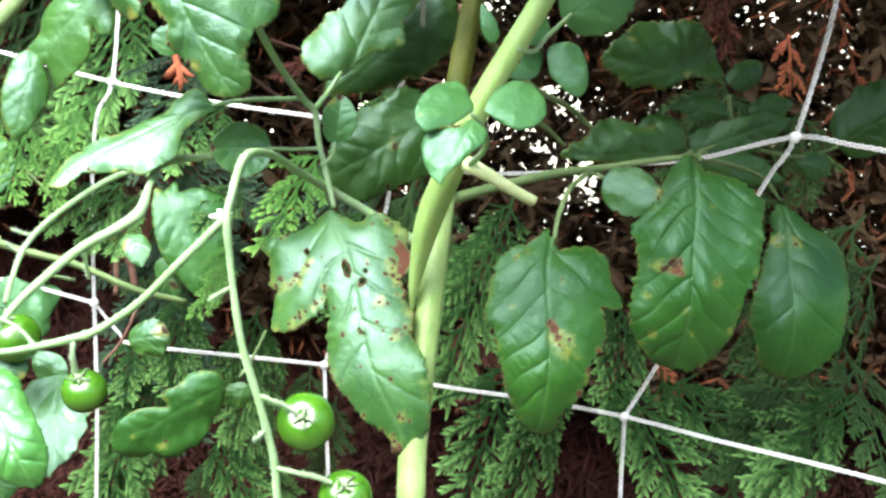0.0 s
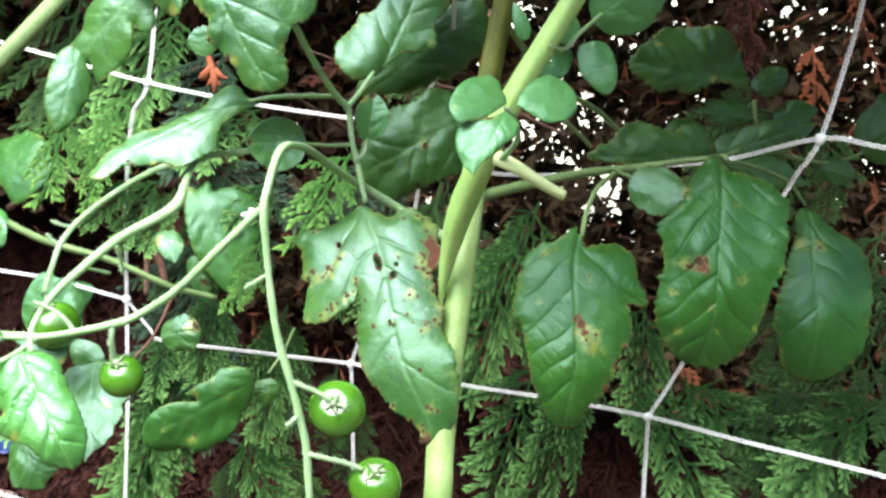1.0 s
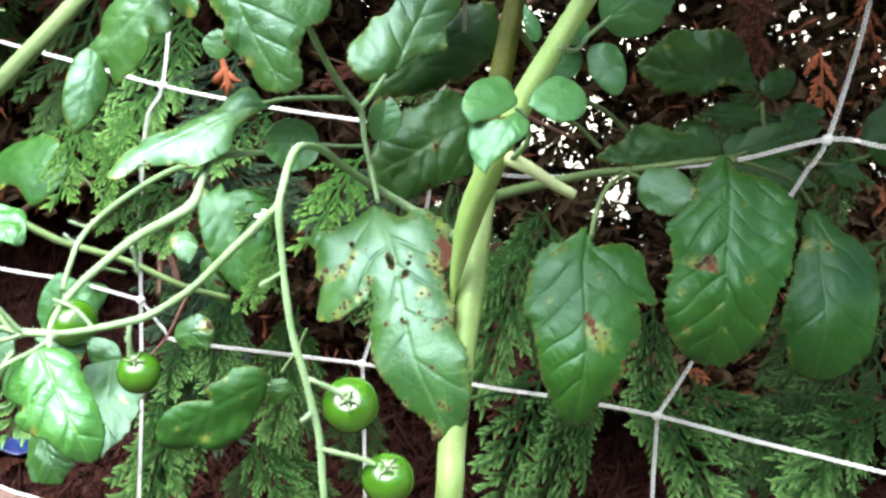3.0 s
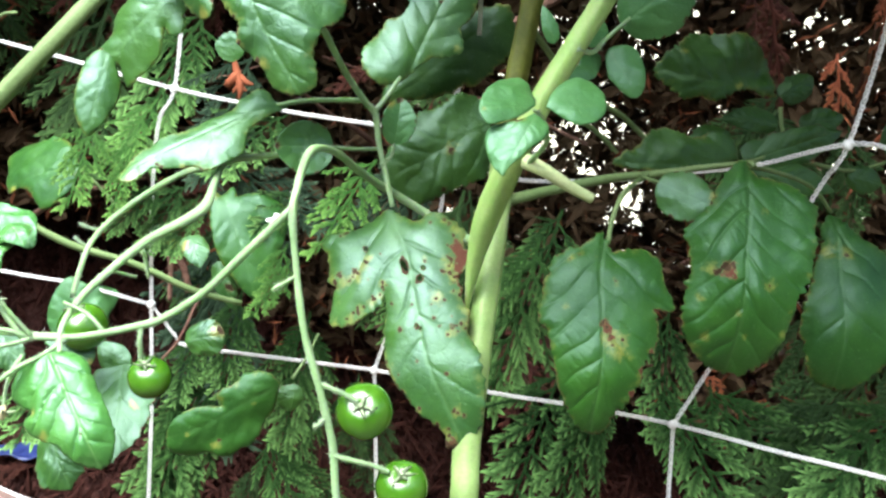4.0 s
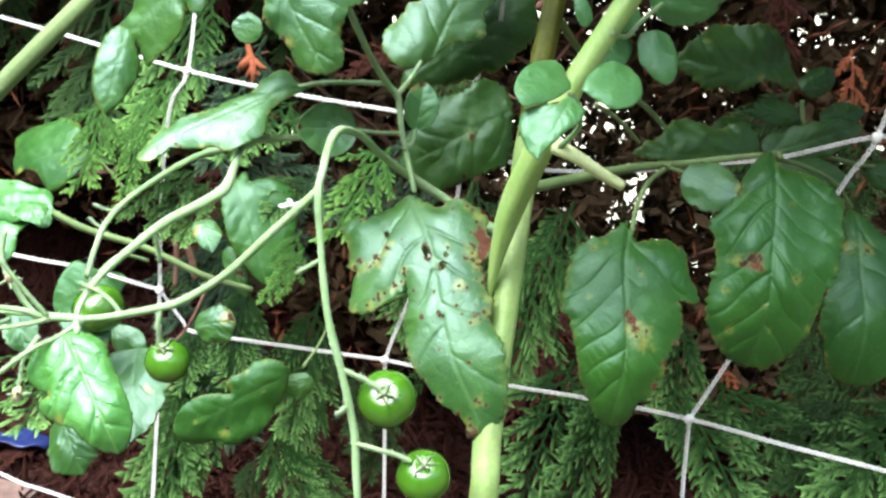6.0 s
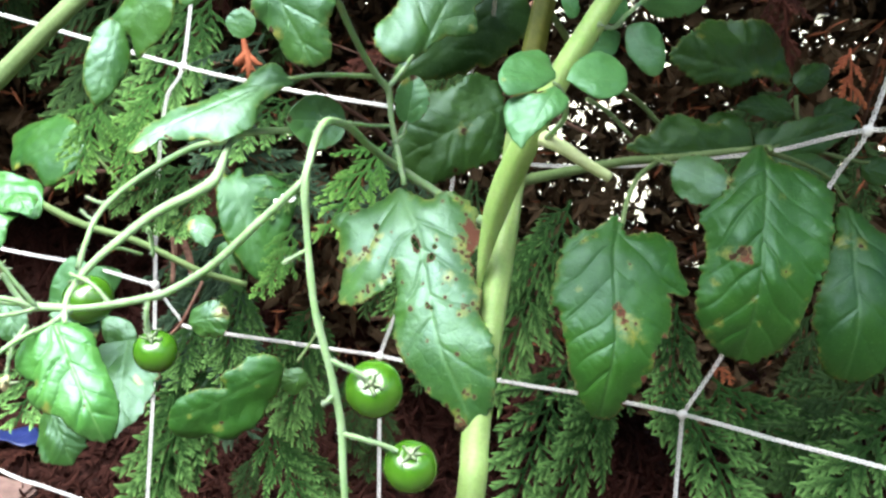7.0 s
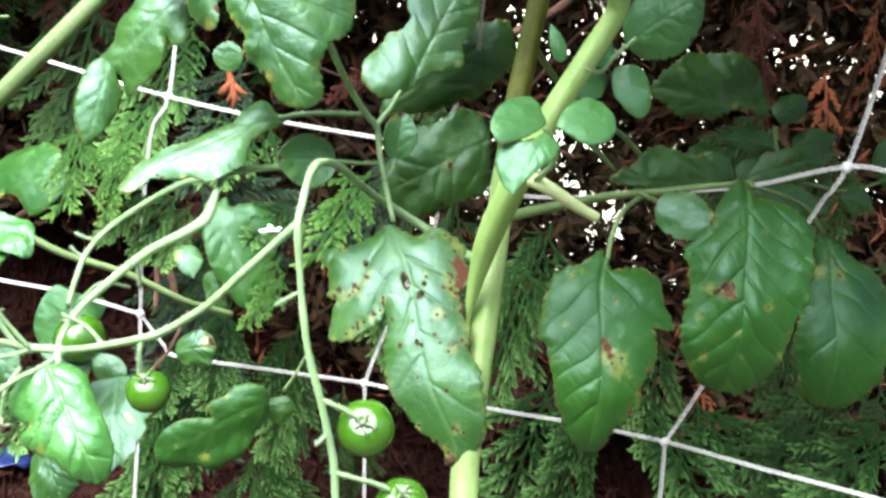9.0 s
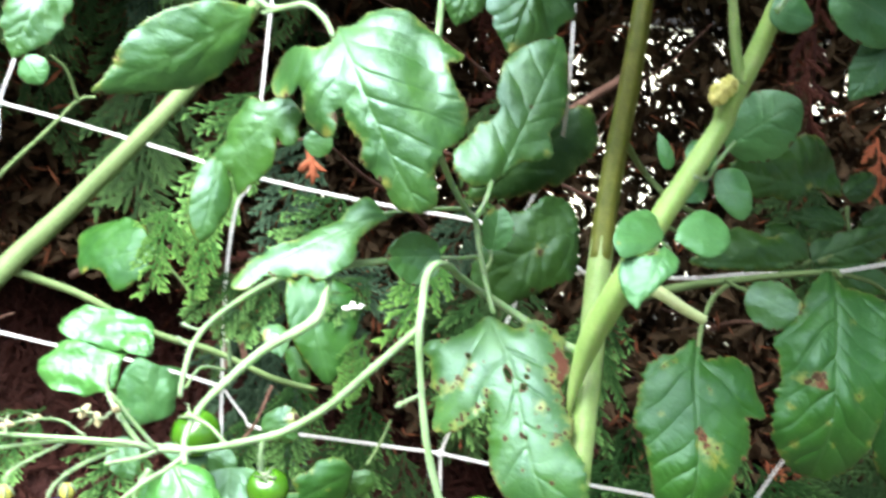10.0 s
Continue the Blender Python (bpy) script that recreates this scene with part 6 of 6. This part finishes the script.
# ---- the cedar hedge ----
def frond_mesh(name, mat, seed, side_count=11, bushy=1.0, stout=1.0):
    """A flat cedar spray along +x, one unit long: an axis with alternate branchlets that fork again, all of overlapping scales."""
    rng = random.Random(seed)
    verts, faces, tips = [], [], []

    def sprig(start, angle, length, width, level, droop, outer=1.0):
        """One branchlet: a thin strip with a ridge and notched edges, that bends a little."""
        count = max(3, min(16, int(length / 0.026)))
        bend = rng.uniform(-0.25, 0.25)
        x, y, z = start
        first = len(verts)
        path = []
        for i in range(count + 1):
            t = i / count
            a = angle + bend * t
            w = width * (1.05 - 0.30 * t) * (1.18 if i % 2 else 0.85) if i < count else width * 0.22
            path.append((x, y, z, a))
            nx, ny = -math.sin(a), math.cos(a)
            verts.extend(((x + nx * w, y + ny * w, z), (x, y, z + w * 0.5), (x - nx * w, y - ny * w, z), (x, y, z - w * 0.2)))
            # low values paint shade into the inner parts, high ones mark the young tips
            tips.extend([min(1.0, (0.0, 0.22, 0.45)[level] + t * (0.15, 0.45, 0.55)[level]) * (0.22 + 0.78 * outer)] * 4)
            step = length / count
            x, y, z = x + math.cos(a) * step, y + math.sin(a) * step, z - droop * step * (0.3 + t) + rng.uniform(-0.006, 0.006)
        for i in range(count):
            b = first + 4 * i
            for k in range(4):
                faces.append((b + k, b + (k + 1) % 4, b + 4 + (k + 1) % 4, b + 4 + k))
        return path

    def at(path, t):
        k = min(len(path) - 2, int(t * (len(path) - 1)))
        f = t * (len(path) - 1) - k
        p, q = path[k], path[k + 1]
        return tuple(p[i] + (q[i] - p[i]) * f for i in range(3)), p[3]

    axis = sprig((0, 0, 0), 0.0, 1.0, 0.010 * stout, 0, 0.15)
    for i in range(side_count):
        t = 0.08 + 0.90 * i / side_count
        s = 1 if i % 2 else -1
        start, a = at(axis, t)
        size = (0.46 * (1 - t) ** 0.8 + 0.09) * rng.uniform(0.70, 1.15) * bushy
        arm = sprig(start, a + s * rng.uniform(0.48, 0.72), size, 0.0105 * stout, 1, rng.uniform(-0.3, 0.5), t)
        forks = int(size / (0.030 * stout))
        for j in range(forks):
            if rng.random() < 0.06:
                continue
            tj = 0.14 + 0.84 * j / max(1, forks)
            sj = 1 if (j + i) % 2 else -1
            start2, a2 = at(arm, tj)
            twig = sprig(start2, a2 + sj * rng.uniform(0.5, 0.72), (0.085 * (1 - tj) + 0.045) * rng.uniform(0.7, 1.25) * bushy, 0.0125 * stout, 2, rng.uniform(-0.4, 0.5), 0.55 * t + 0.45 * tj)
            if tj < 0.6 and rng.random() < 0.55:
                start3, a3 = at(twig, 0.45)
                sprig(start3, a3 - sj * rng.uniform(0.5, 0.8), 0.045 * rng.uniform(0.7, 1.2) * bushy, 0.0115 * stout, 2, rng.uniform(-0.3, 0.4), 0.5 * t + 0.5 * tj)
    sag, roll = rng.uniform(0.1, 0.35), rng.uniform(-0.25, 0.25)
    verts = [(x, y, z - sag * x * x - 0.5 * y * y + roll * x * y) for x, y, z in verts]
    me = bpy.data.meshes.new(name)
    me.from_pydata(verts, [], faces)
    me.attributes.new("tip", "FLOAT", "POINT").data.foreach_set("value", tips)
    me.materials.append(mat)
    return me


def stance(at, axis, face, size):
    """The pose of a spray that grows from a place along an axis with its flat side to face."""
    x = Vector(axis).normalized()
    z = Vector(face)
    z = (z - x * z.dot(x)).normalized()
    m = Matrix((x, z.cross(x), z)).transposed().to_4x4()
    return Matrix.Translation(at) @ m @ Matrix.Diagonal((size, size, size, 1))


hedge = thing("cedar_hedge", "dense dark green cedar hedge with rust-brown dead inner sprays", "hedge", (0, 1.2, 0))
hedge.location = (0, 0, 0)
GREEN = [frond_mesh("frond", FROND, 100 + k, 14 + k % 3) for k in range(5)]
SHADED = [frond_mesh("frond", FROND_SHADED, 110 + k, 12 + k % 3) for k in range(4)]
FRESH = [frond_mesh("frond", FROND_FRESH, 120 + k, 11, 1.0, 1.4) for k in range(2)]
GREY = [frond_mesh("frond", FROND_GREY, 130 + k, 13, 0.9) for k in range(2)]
DEAD = [frond_mesh("dead_frond", FROND_DEAD, 140 + k, 5, 1.3, 2.4) for k in range(2)]
THIN = [frond_mesh("dead_frond", FROND_DEAD, 145 + k, 9, 0.4) for k in range(2)]
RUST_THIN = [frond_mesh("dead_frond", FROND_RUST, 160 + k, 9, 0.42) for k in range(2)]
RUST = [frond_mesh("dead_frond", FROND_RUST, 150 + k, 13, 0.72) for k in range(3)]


def frond(mesh, at, to, face=(0, -1, 0.5), grow=1.0):
    """A spray whose stalk is at one place and whose tip is at another."""
    ob = new(mesh.name.split(".")[0], mesh)
    axis = Vector(to) - Vector(at)
    ob.parent = hedge
    ob.matrix_basis = stance(at, axis, face, axis.length * grow)
    return ob


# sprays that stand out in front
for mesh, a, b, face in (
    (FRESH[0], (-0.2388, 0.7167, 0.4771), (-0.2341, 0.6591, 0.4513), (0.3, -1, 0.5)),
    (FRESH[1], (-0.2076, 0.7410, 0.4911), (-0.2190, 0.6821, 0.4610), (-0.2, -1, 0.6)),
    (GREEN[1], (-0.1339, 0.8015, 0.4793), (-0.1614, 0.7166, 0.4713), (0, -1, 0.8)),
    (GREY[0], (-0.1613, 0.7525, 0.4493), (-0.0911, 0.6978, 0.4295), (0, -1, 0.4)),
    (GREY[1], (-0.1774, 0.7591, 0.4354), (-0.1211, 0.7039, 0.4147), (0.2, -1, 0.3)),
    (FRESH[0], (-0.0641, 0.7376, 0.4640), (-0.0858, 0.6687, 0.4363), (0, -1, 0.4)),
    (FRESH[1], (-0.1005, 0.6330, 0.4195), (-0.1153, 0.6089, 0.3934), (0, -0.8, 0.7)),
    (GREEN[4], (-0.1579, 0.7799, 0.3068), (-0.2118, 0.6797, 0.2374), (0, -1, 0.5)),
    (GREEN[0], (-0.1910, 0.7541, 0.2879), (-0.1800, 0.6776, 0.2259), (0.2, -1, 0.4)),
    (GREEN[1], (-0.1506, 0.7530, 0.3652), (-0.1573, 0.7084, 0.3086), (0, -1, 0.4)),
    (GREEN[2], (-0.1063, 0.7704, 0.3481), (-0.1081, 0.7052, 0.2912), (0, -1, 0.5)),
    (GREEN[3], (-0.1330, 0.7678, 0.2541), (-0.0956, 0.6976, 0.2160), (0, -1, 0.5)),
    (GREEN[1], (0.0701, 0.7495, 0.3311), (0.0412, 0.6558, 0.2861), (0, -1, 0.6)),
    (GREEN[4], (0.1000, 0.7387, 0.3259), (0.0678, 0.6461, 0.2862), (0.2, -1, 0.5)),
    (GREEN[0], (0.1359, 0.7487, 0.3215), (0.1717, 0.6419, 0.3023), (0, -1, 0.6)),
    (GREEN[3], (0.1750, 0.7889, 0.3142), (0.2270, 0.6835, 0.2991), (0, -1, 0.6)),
    (SHADED[2], (0.2718, 0.7900, 0.3103), (0.2116, 0.6604, 0.2899), (0, -1, 0.6)),
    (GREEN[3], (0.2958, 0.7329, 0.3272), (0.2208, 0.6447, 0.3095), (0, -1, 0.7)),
    (SHADED[1], (0.3095, 0.7973, 0.3368), (0.3107, 0.6869, 0.3059), (0, -1, 0.6)),
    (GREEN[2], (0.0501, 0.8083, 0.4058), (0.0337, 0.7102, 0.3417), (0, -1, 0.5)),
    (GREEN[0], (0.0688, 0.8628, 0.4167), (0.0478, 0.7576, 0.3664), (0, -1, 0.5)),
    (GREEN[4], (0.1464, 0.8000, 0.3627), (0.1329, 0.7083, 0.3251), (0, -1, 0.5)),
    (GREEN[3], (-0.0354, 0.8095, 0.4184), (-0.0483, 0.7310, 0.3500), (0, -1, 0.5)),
    (SHADED[0], (-0.3132, 0.9899, 0.5513), (-0.3246, 0.8512, 0.4464), (0, -1, 0.5)),
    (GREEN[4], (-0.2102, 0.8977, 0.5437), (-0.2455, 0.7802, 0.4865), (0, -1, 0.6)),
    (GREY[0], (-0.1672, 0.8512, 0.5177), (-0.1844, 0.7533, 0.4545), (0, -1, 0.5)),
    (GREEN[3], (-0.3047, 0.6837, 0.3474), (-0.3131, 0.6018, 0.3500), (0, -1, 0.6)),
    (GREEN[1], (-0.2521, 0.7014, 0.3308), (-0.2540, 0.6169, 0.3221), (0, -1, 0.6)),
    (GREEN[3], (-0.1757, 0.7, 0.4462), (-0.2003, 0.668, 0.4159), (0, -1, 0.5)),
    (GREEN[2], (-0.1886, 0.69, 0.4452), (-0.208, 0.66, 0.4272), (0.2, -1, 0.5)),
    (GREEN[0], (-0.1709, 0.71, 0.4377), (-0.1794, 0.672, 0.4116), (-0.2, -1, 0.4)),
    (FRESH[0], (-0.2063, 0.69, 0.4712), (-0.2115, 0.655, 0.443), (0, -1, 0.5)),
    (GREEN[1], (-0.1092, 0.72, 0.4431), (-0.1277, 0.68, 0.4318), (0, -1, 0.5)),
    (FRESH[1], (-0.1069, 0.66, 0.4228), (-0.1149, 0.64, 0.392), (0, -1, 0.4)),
    (SHADED[2], (-0.105, 0.86, 0.2875), (-0.1114, 0.8, 0.254), (0, -1, 0.5)),
    (SHADED[0], (-0.0788, 0.88, 0.2645), (-0.0782, 0.82, 0.2266), (0.2, -1, 0.5)),
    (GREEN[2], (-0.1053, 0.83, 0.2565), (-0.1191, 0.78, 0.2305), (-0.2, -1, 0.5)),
    (SHADED[3], (-0.0595, 0.9, 0.2297), (-0.0601, 0.84, 0.1914), (0, -1, 0.5)),
    (SHADED[1], (-0.1303, 0.86, 0.2662), (-0.1492, 0.8, 0.2589), (0.2, -1, 0.5)),
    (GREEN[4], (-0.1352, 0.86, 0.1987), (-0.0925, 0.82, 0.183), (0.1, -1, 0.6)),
    (SHADED[2], (-0.1607, 0.88, 0.1773), (-0.1646, 0.84, 0.1462), (0, -1, 0.6)),
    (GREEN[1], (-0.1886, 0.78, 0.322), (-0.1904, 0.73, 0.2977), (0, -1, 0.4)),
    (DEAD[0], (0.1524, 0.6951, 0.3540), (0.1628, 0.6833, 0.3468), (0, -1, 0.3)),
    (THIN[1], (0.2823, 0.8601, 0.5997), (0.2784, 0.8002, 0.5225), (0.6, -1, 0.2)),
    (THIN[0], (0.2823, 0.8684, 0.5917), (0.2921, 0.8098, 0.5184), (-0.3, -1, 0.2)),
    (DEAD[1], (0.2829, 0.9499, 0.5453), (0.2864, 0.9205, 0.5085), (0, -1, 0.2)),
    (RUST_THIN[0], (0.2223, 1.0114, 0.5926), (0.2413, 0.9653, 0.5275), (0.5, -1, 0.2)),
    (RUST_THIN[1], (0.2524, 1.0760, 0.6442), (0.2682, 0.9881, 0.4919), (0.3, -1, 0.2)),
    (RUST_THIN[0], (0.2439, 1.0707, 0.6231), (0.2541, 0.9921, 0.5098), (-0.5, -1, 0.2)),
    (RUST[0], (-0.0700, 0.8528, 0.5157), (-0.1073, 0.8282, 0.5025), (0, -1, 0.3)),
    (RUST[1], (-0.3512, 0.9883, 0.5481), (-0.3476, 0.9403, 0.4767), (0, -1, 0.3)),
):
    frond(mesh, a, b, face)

# a rust-orange dead sprig that dangles in front, forked in three
bm = bmesh.new()
for points, radii in (
    ([(-0.1617, 0.745, 0.525), (-0.159, 0.742, 0.5187), (-0.1564, 0.74, 0.5107)], [0.0008, 0.0016, 0.0026]),
    ([(-0.1565, 0.74, 0.5125), (-0.1592, 0.738, 0.5081), (-0.1616, 0.738, 0.5049), (-0.1641, 0.738, 0.5039)], [0.0018, 0.0026, 0.0028, 0.0008]),
    ([(-0.1565, 0.74, 0.5125), (-0.1547, 0.738, 0.5067), (-0.1534, 0.736, 0.5016), (-0.154, 0.736, 0.4956)], [0.0024, 0.0022, 0.0020, 0.0007]),
    ([(-0.1556, 0.74, 0.5108), (-0.1515, 0.738, 0.5078), (-0.1487, 0.737, 0.506), (-0.1454, 0.737, 0.5056)], [0.0018, 0.0019, 0.0016, 0.0006]),
    ([(-0.155, 0.738, 0.5056), (-0.1568, 0.737, 0.5015), (-0.1584, 0.737, 0.4991)], [0.0014, 0.0014, 0.0005]),
    ([(-0.1542, 0.738, 0.5049), (-0.1513, 0.737, 0.502), (-0.1494, 0.737, 0.5011)], [0.0014, 0.0013, 0.0005]),
):
    tube(bm, points, radii, sides=8, steps=6, ridge=0.08, knots=0.25)
part("dead_frond", bm, FROND_DEAD, hedge, "rust-orange dead sprig")

# gaps where daylight comes through: centre and radius on the hedge's middle plane
GAPS = ((0.107, 0.411, 0.045), (0.152, 0.435, 0.028), (0.18, 0.342, 0.042), (0.05, 0.541, 0.028), (0.184, 0.522, 0.022), (0.387, 0.577, 0.03), (0.385, 0.545, 0.03),
        (-0.166, 0.46, 0.022), (-0.141, 0.54, 0.02), (0.169, 0.581, 0.036), (0.139, 0.626, 0.036), (0.062, 0.559, 0.03), (0.189, 0.613, 0.03))
HEDGE_Y = 1.25


def in_gap(x, y, z, wide=1.0):
    """Whether a place lies in one of the thin parts of the hedge, which run through it from front to back, slightly downhill."""
    gz = z + 0.08 * (y - HEDGE_Y)
    return any((x - a) ** 2 + (gz - b) ** 2 < (r * wide) ** 2 for a, b, r in GAPS)


def hem(x):
    """The lower edge of the foliage: higher on the left."""
    return 0.14 + 0.17 / (1 + math.exp((x + 0.22) * 14))


rng = random.Random(7)
placed = 0
while placed < 120:
    x, y = rng.uniform(-0.8, 0.75), rng.uniform(0.92, 1.14)
    z = rng.uniform(0.1, 1.0)
    if placed >= 90:
        x, y, z = rng.uniform(-0.62, -0.06), rng.uniform(1.0, 1.16), rng.uniform(0.52, 0.92)
    if z < hem(x) + 0.08 or in_gap(x, y, z - 0.02, 1.8) or in_gap(x, y, z - 0.09, 1.8):
        continue
    size = rng.uniform(0.10, 0.17)
    axis = Vector((rng.uniform(-0.6, 0.3), rng.uniform(-0.7, -0.3), rng.uniform(-1.2, -0.4))).normalized()
    pick = rng.random()
    mesh = rng.choice(SHADED if pick < 0.62 else GREEN[:2] if pick < 0.70 else GREY if pick < 0.80 else RUST)
    if z > 0.55 and x > 0.1 and pick > 0.35:
        mesh = rng.choice(RUST_THIN)
    ob = frond(mesh, (x, y, z), Vector((x, y, z)) + axis * size, (rng.uniform(-0.5, 0.4), -1, rng.uniform(0.1, 0.6)))
    placed += 1


def scatter(name, count, box, size, mat, seed, label="", keep=None, slim=0.45):
    """Loose dark scale leaves, far too many to count, joined into one part."""
    g = np.random.default_rng(seed)
    verts, faces = [], []
    made = 0
    while made < count:
        c = [g.uniform(*b) for b in box]
        if keep and not keep(*c):
            made += 1
            continue
        s = g.uniform(*size)
        a = Vector(g.normal(size=3)).normalized()
        b = a.orthogonal().normalized() * (s * slim)
        a, c, b = a * s, Vector(c), Matrix.Rotation(g.uniform(0, 6.3), 3, a) @ b
        k = len(verts)
        lift = a.cross(b).normalized() * s * 0.12
        verts.extend((c - a, c - a * 0.1 + b, c + a * 0.2 + lift, c - a * 0.1 - b, c + a))
        faces.extend(((k, k + 1, k + 2), (k, k + 2, k + 3), (k + 1, k + 4, k + 2), (k + 3, k + 2, k + 4)))
        made += 1
    me = bpy.data.meshes.new(name)
    me.from_pydata(verts, [], faces)
    me.materials.append(mat)
    ob = new(name, me)
    return tagged(ob, label, kind="stuff")


thin = random.Random(3)


def dense(x, y, z):
    return z > hem(x) and not (in_gap(x, y, z) and thin.random() < 0.80)


def gappy(x, y, z):
    return in_gap(x, y, z)


def clear(x, y, z):
    return z > hem(x) and not in_gap(x, y, z)


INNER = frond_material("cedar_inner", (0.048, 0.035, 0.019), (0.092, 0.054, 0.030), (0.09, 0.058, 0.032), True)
TOP_GREEN = frond_material("cedar_top", (0.022, 0.050, 0.012), (0.050, 0.095, 0.024), (0.08, 0.13, 0.03))
INNER_RUST = frond_material("cedar_inner_rust", (0.12, 0.042, 0.020), (0.22, 0.08, 0.038), (0.2, 0.08, 0.04), True)
for args in (
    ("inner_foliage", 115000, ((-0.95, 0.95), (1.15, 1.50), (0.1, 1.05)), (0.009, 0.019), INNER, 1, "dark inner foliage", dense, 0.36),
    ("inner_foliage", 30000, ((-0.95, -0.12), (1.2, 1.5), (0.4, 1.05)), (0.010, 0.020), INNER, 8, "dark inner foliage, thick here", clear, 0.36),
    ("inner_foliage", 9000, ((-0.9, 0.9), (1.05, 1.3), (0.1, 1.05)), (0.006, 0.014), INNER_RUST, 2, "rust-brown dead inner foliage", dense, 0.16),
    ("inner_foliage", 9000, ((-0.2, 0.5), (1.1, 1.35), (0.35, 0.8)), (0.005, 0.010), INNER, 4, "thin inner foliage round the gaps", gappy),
    # added overhang, out of view, that keeps top light off the left hedge
    ("hedge_top", 4200, ((-1.0, -0.06), (0.74, 1.15), (0.88, 1.25)), (0.03, 0.05), TOP_GREEN, 6, "upper foliage that hangs forward", None),
    ("hedge_top", 5000, ((-1.8, -0.9), (1.05, 1.5), (0.1, 0.9)), (0.03, 0.05), TOP_GREEN, 11, "hedge further along", None),
    ("hedge_top", 5000, ((0.9, 1.8), (1.05, 1.5), (0.1, 0.9)), (0.03, 0.05), TOP_GREEN, 12, "hedge further along", None),
    # added overhang, out of view, that shades the sprays below it
    ("hedge_top", 3200, ((-0.9, 0.9), (0.90, 1.2), (0.78, 1.25)), (0.03, 0.05), TOP_GREEN, 5, "bulging upper foliage", None),
    ("hedge_top", 12000, ((-1.8, 1.8), (1.15, 1.55), (0.75, 2.6)), (0.03, 0.05), TOP_GREEN, 3, "upper part of the hedge", clear),
):
    scatter(*args).parent = hedge

# brown branches inside the hedge
for k in range(26):
    x, z = rng.uniform(-0.7, 0.7), rng.uniform(0.2, 0.8)
    a = Vector((x, rng.uniform(1.05, 1.25), z))
    d = Vector((rng.uniform(-1, 1), rng.uniform(-0.7, 0.1), rng.uniform(-0.2, 0.7))).normalized() * rng.uniform(0.12, 0.3)
    stalk("branch", hedge, BARK, [a, a + d * 0.35 + Vector((0, 0, 0.01)), a + d * 0.7, a + d], (rng.uniform(0.002, 0.005), 0.001), sides=6, steps=4)
for x in (-0.62, -0.18, 0.31, 0.74):
    stalk("trunk", hedge, BARK, [(x, 1.36, 0), (x + 0.02, 1.36, 0.4), (x - 0.01, 1.34, 1.0), (x, 1.35, 2.2)], [0.03, 0.026, 0.02, 0.01], sides=10, knots=0.3)
stalk("branch", hedge, BARK, [(0.0743, 0.9096, 0.6104), (0.0594, 0.8713, 0.5806), (0.0331, 0.8459, 0.5631), (0.0127, 0.8320, 0.5500)], (0.005, 0.003), sides=8)
stalk("branch", hedge, BARK, [(-0.2180, 0.8158, 0.3755), (-0.2063, 0.8124, 0.3604), (-0.2006, 0.8083, 0.3429)], (0.003, 0.003), sides=8)
stalk("branch", hedge, BARK, [(-0.2277, 0.8358, 0.3742), (-0.2212, 0.8322, 0.3583), (-0.2194, 0.8253, 0.3297)], (0.003, 0.002), sides=8)

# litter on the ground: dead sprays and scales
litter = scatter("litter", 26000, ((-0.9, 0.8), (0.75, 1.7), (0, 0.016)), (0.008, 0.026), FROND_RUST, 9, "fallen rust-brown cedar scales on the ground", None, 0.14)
co = np.empty(len(litter.data.vertices) * 3)
litter.data.vertices.foreach_get("co", co)
co = co.reshape(-1, 3)
co[:, 2] += [ground_height(x, y) + 0.004 for x, y, _ in co]
litter.data.vertices.foreach_set("co", co.ravel())
tagged(litter, category="litter")
for k in range(130):
    x, y = (rng.uniform(-0.62, -0.1), rng.uniform(0.85, 1.35)) if k % 3 else (rng.uniform(-0.8, 0.5), rng.uniform(0.85, 1.6))
    a = rng.uniform(0, 6.3)
    at = Vector((x, y, ground_height(x, y) + 0.008))
    ob = frond(rng.choice(RUST), at, at + Vector((math.cos(a), math.sin(a), rng.uniform(-0.05, 0.15))) * rng.uniform(0.05, 0.10), (rng.uniform(-.4, .4), -0.3, 1))
    ob.parent, ob.name = None, "fallen_spray"
    tagged(ob, "dry rust-brown cedar spray fallen on the soil", "fallen spray", "fallen sprays")

# board edge and a blue scrap on the ground
at = Vector((-0.425, 1.035, 0.0))
bm = bmesh.new()
bmesh.ops.create_cube(bm, size=1, matrix=Matrix.Diagonal((0.9, 0.10, 0.03, 1)))
bmesh.ops.bevel(bm, geom=bm.edges[:], offset=0.004, segments=2, affect="EDGES")
board = part("board", bm, BOARD, smooth=False)
board.matrix_basis = pose(at.x - 0.42, at.y + 0.04, ground_height(at.x, at.y) + 0.03, 8, 3, -12)
tagged(board, "weathered pinkish wooden board lying on the soil", "board")
bm = bmesh.new()
bmesh.ops.create_grid(bm, x_segments=8, y_segments=5, size=0.5)
for v in bm.verts:
    v.co = Vector((v.co.x * 0.06, v.co.y * 0.035, 0.008 * noise.noise(v.co * 3) + 0.006))
scrap = part("scrap", bm, BLUE)
thick = scrap.modifiers.new("thickness", "SOLIDIFY")
thick.thickness = 0.001
at = Vector((-0.437, 1.092, 0.0))
scrap.location = (at.x, at.y, ground_height(at.x, at.y) + 0.022)
tagged(scrap, "dark blue plastic scrap lying in the litter", "scrap")
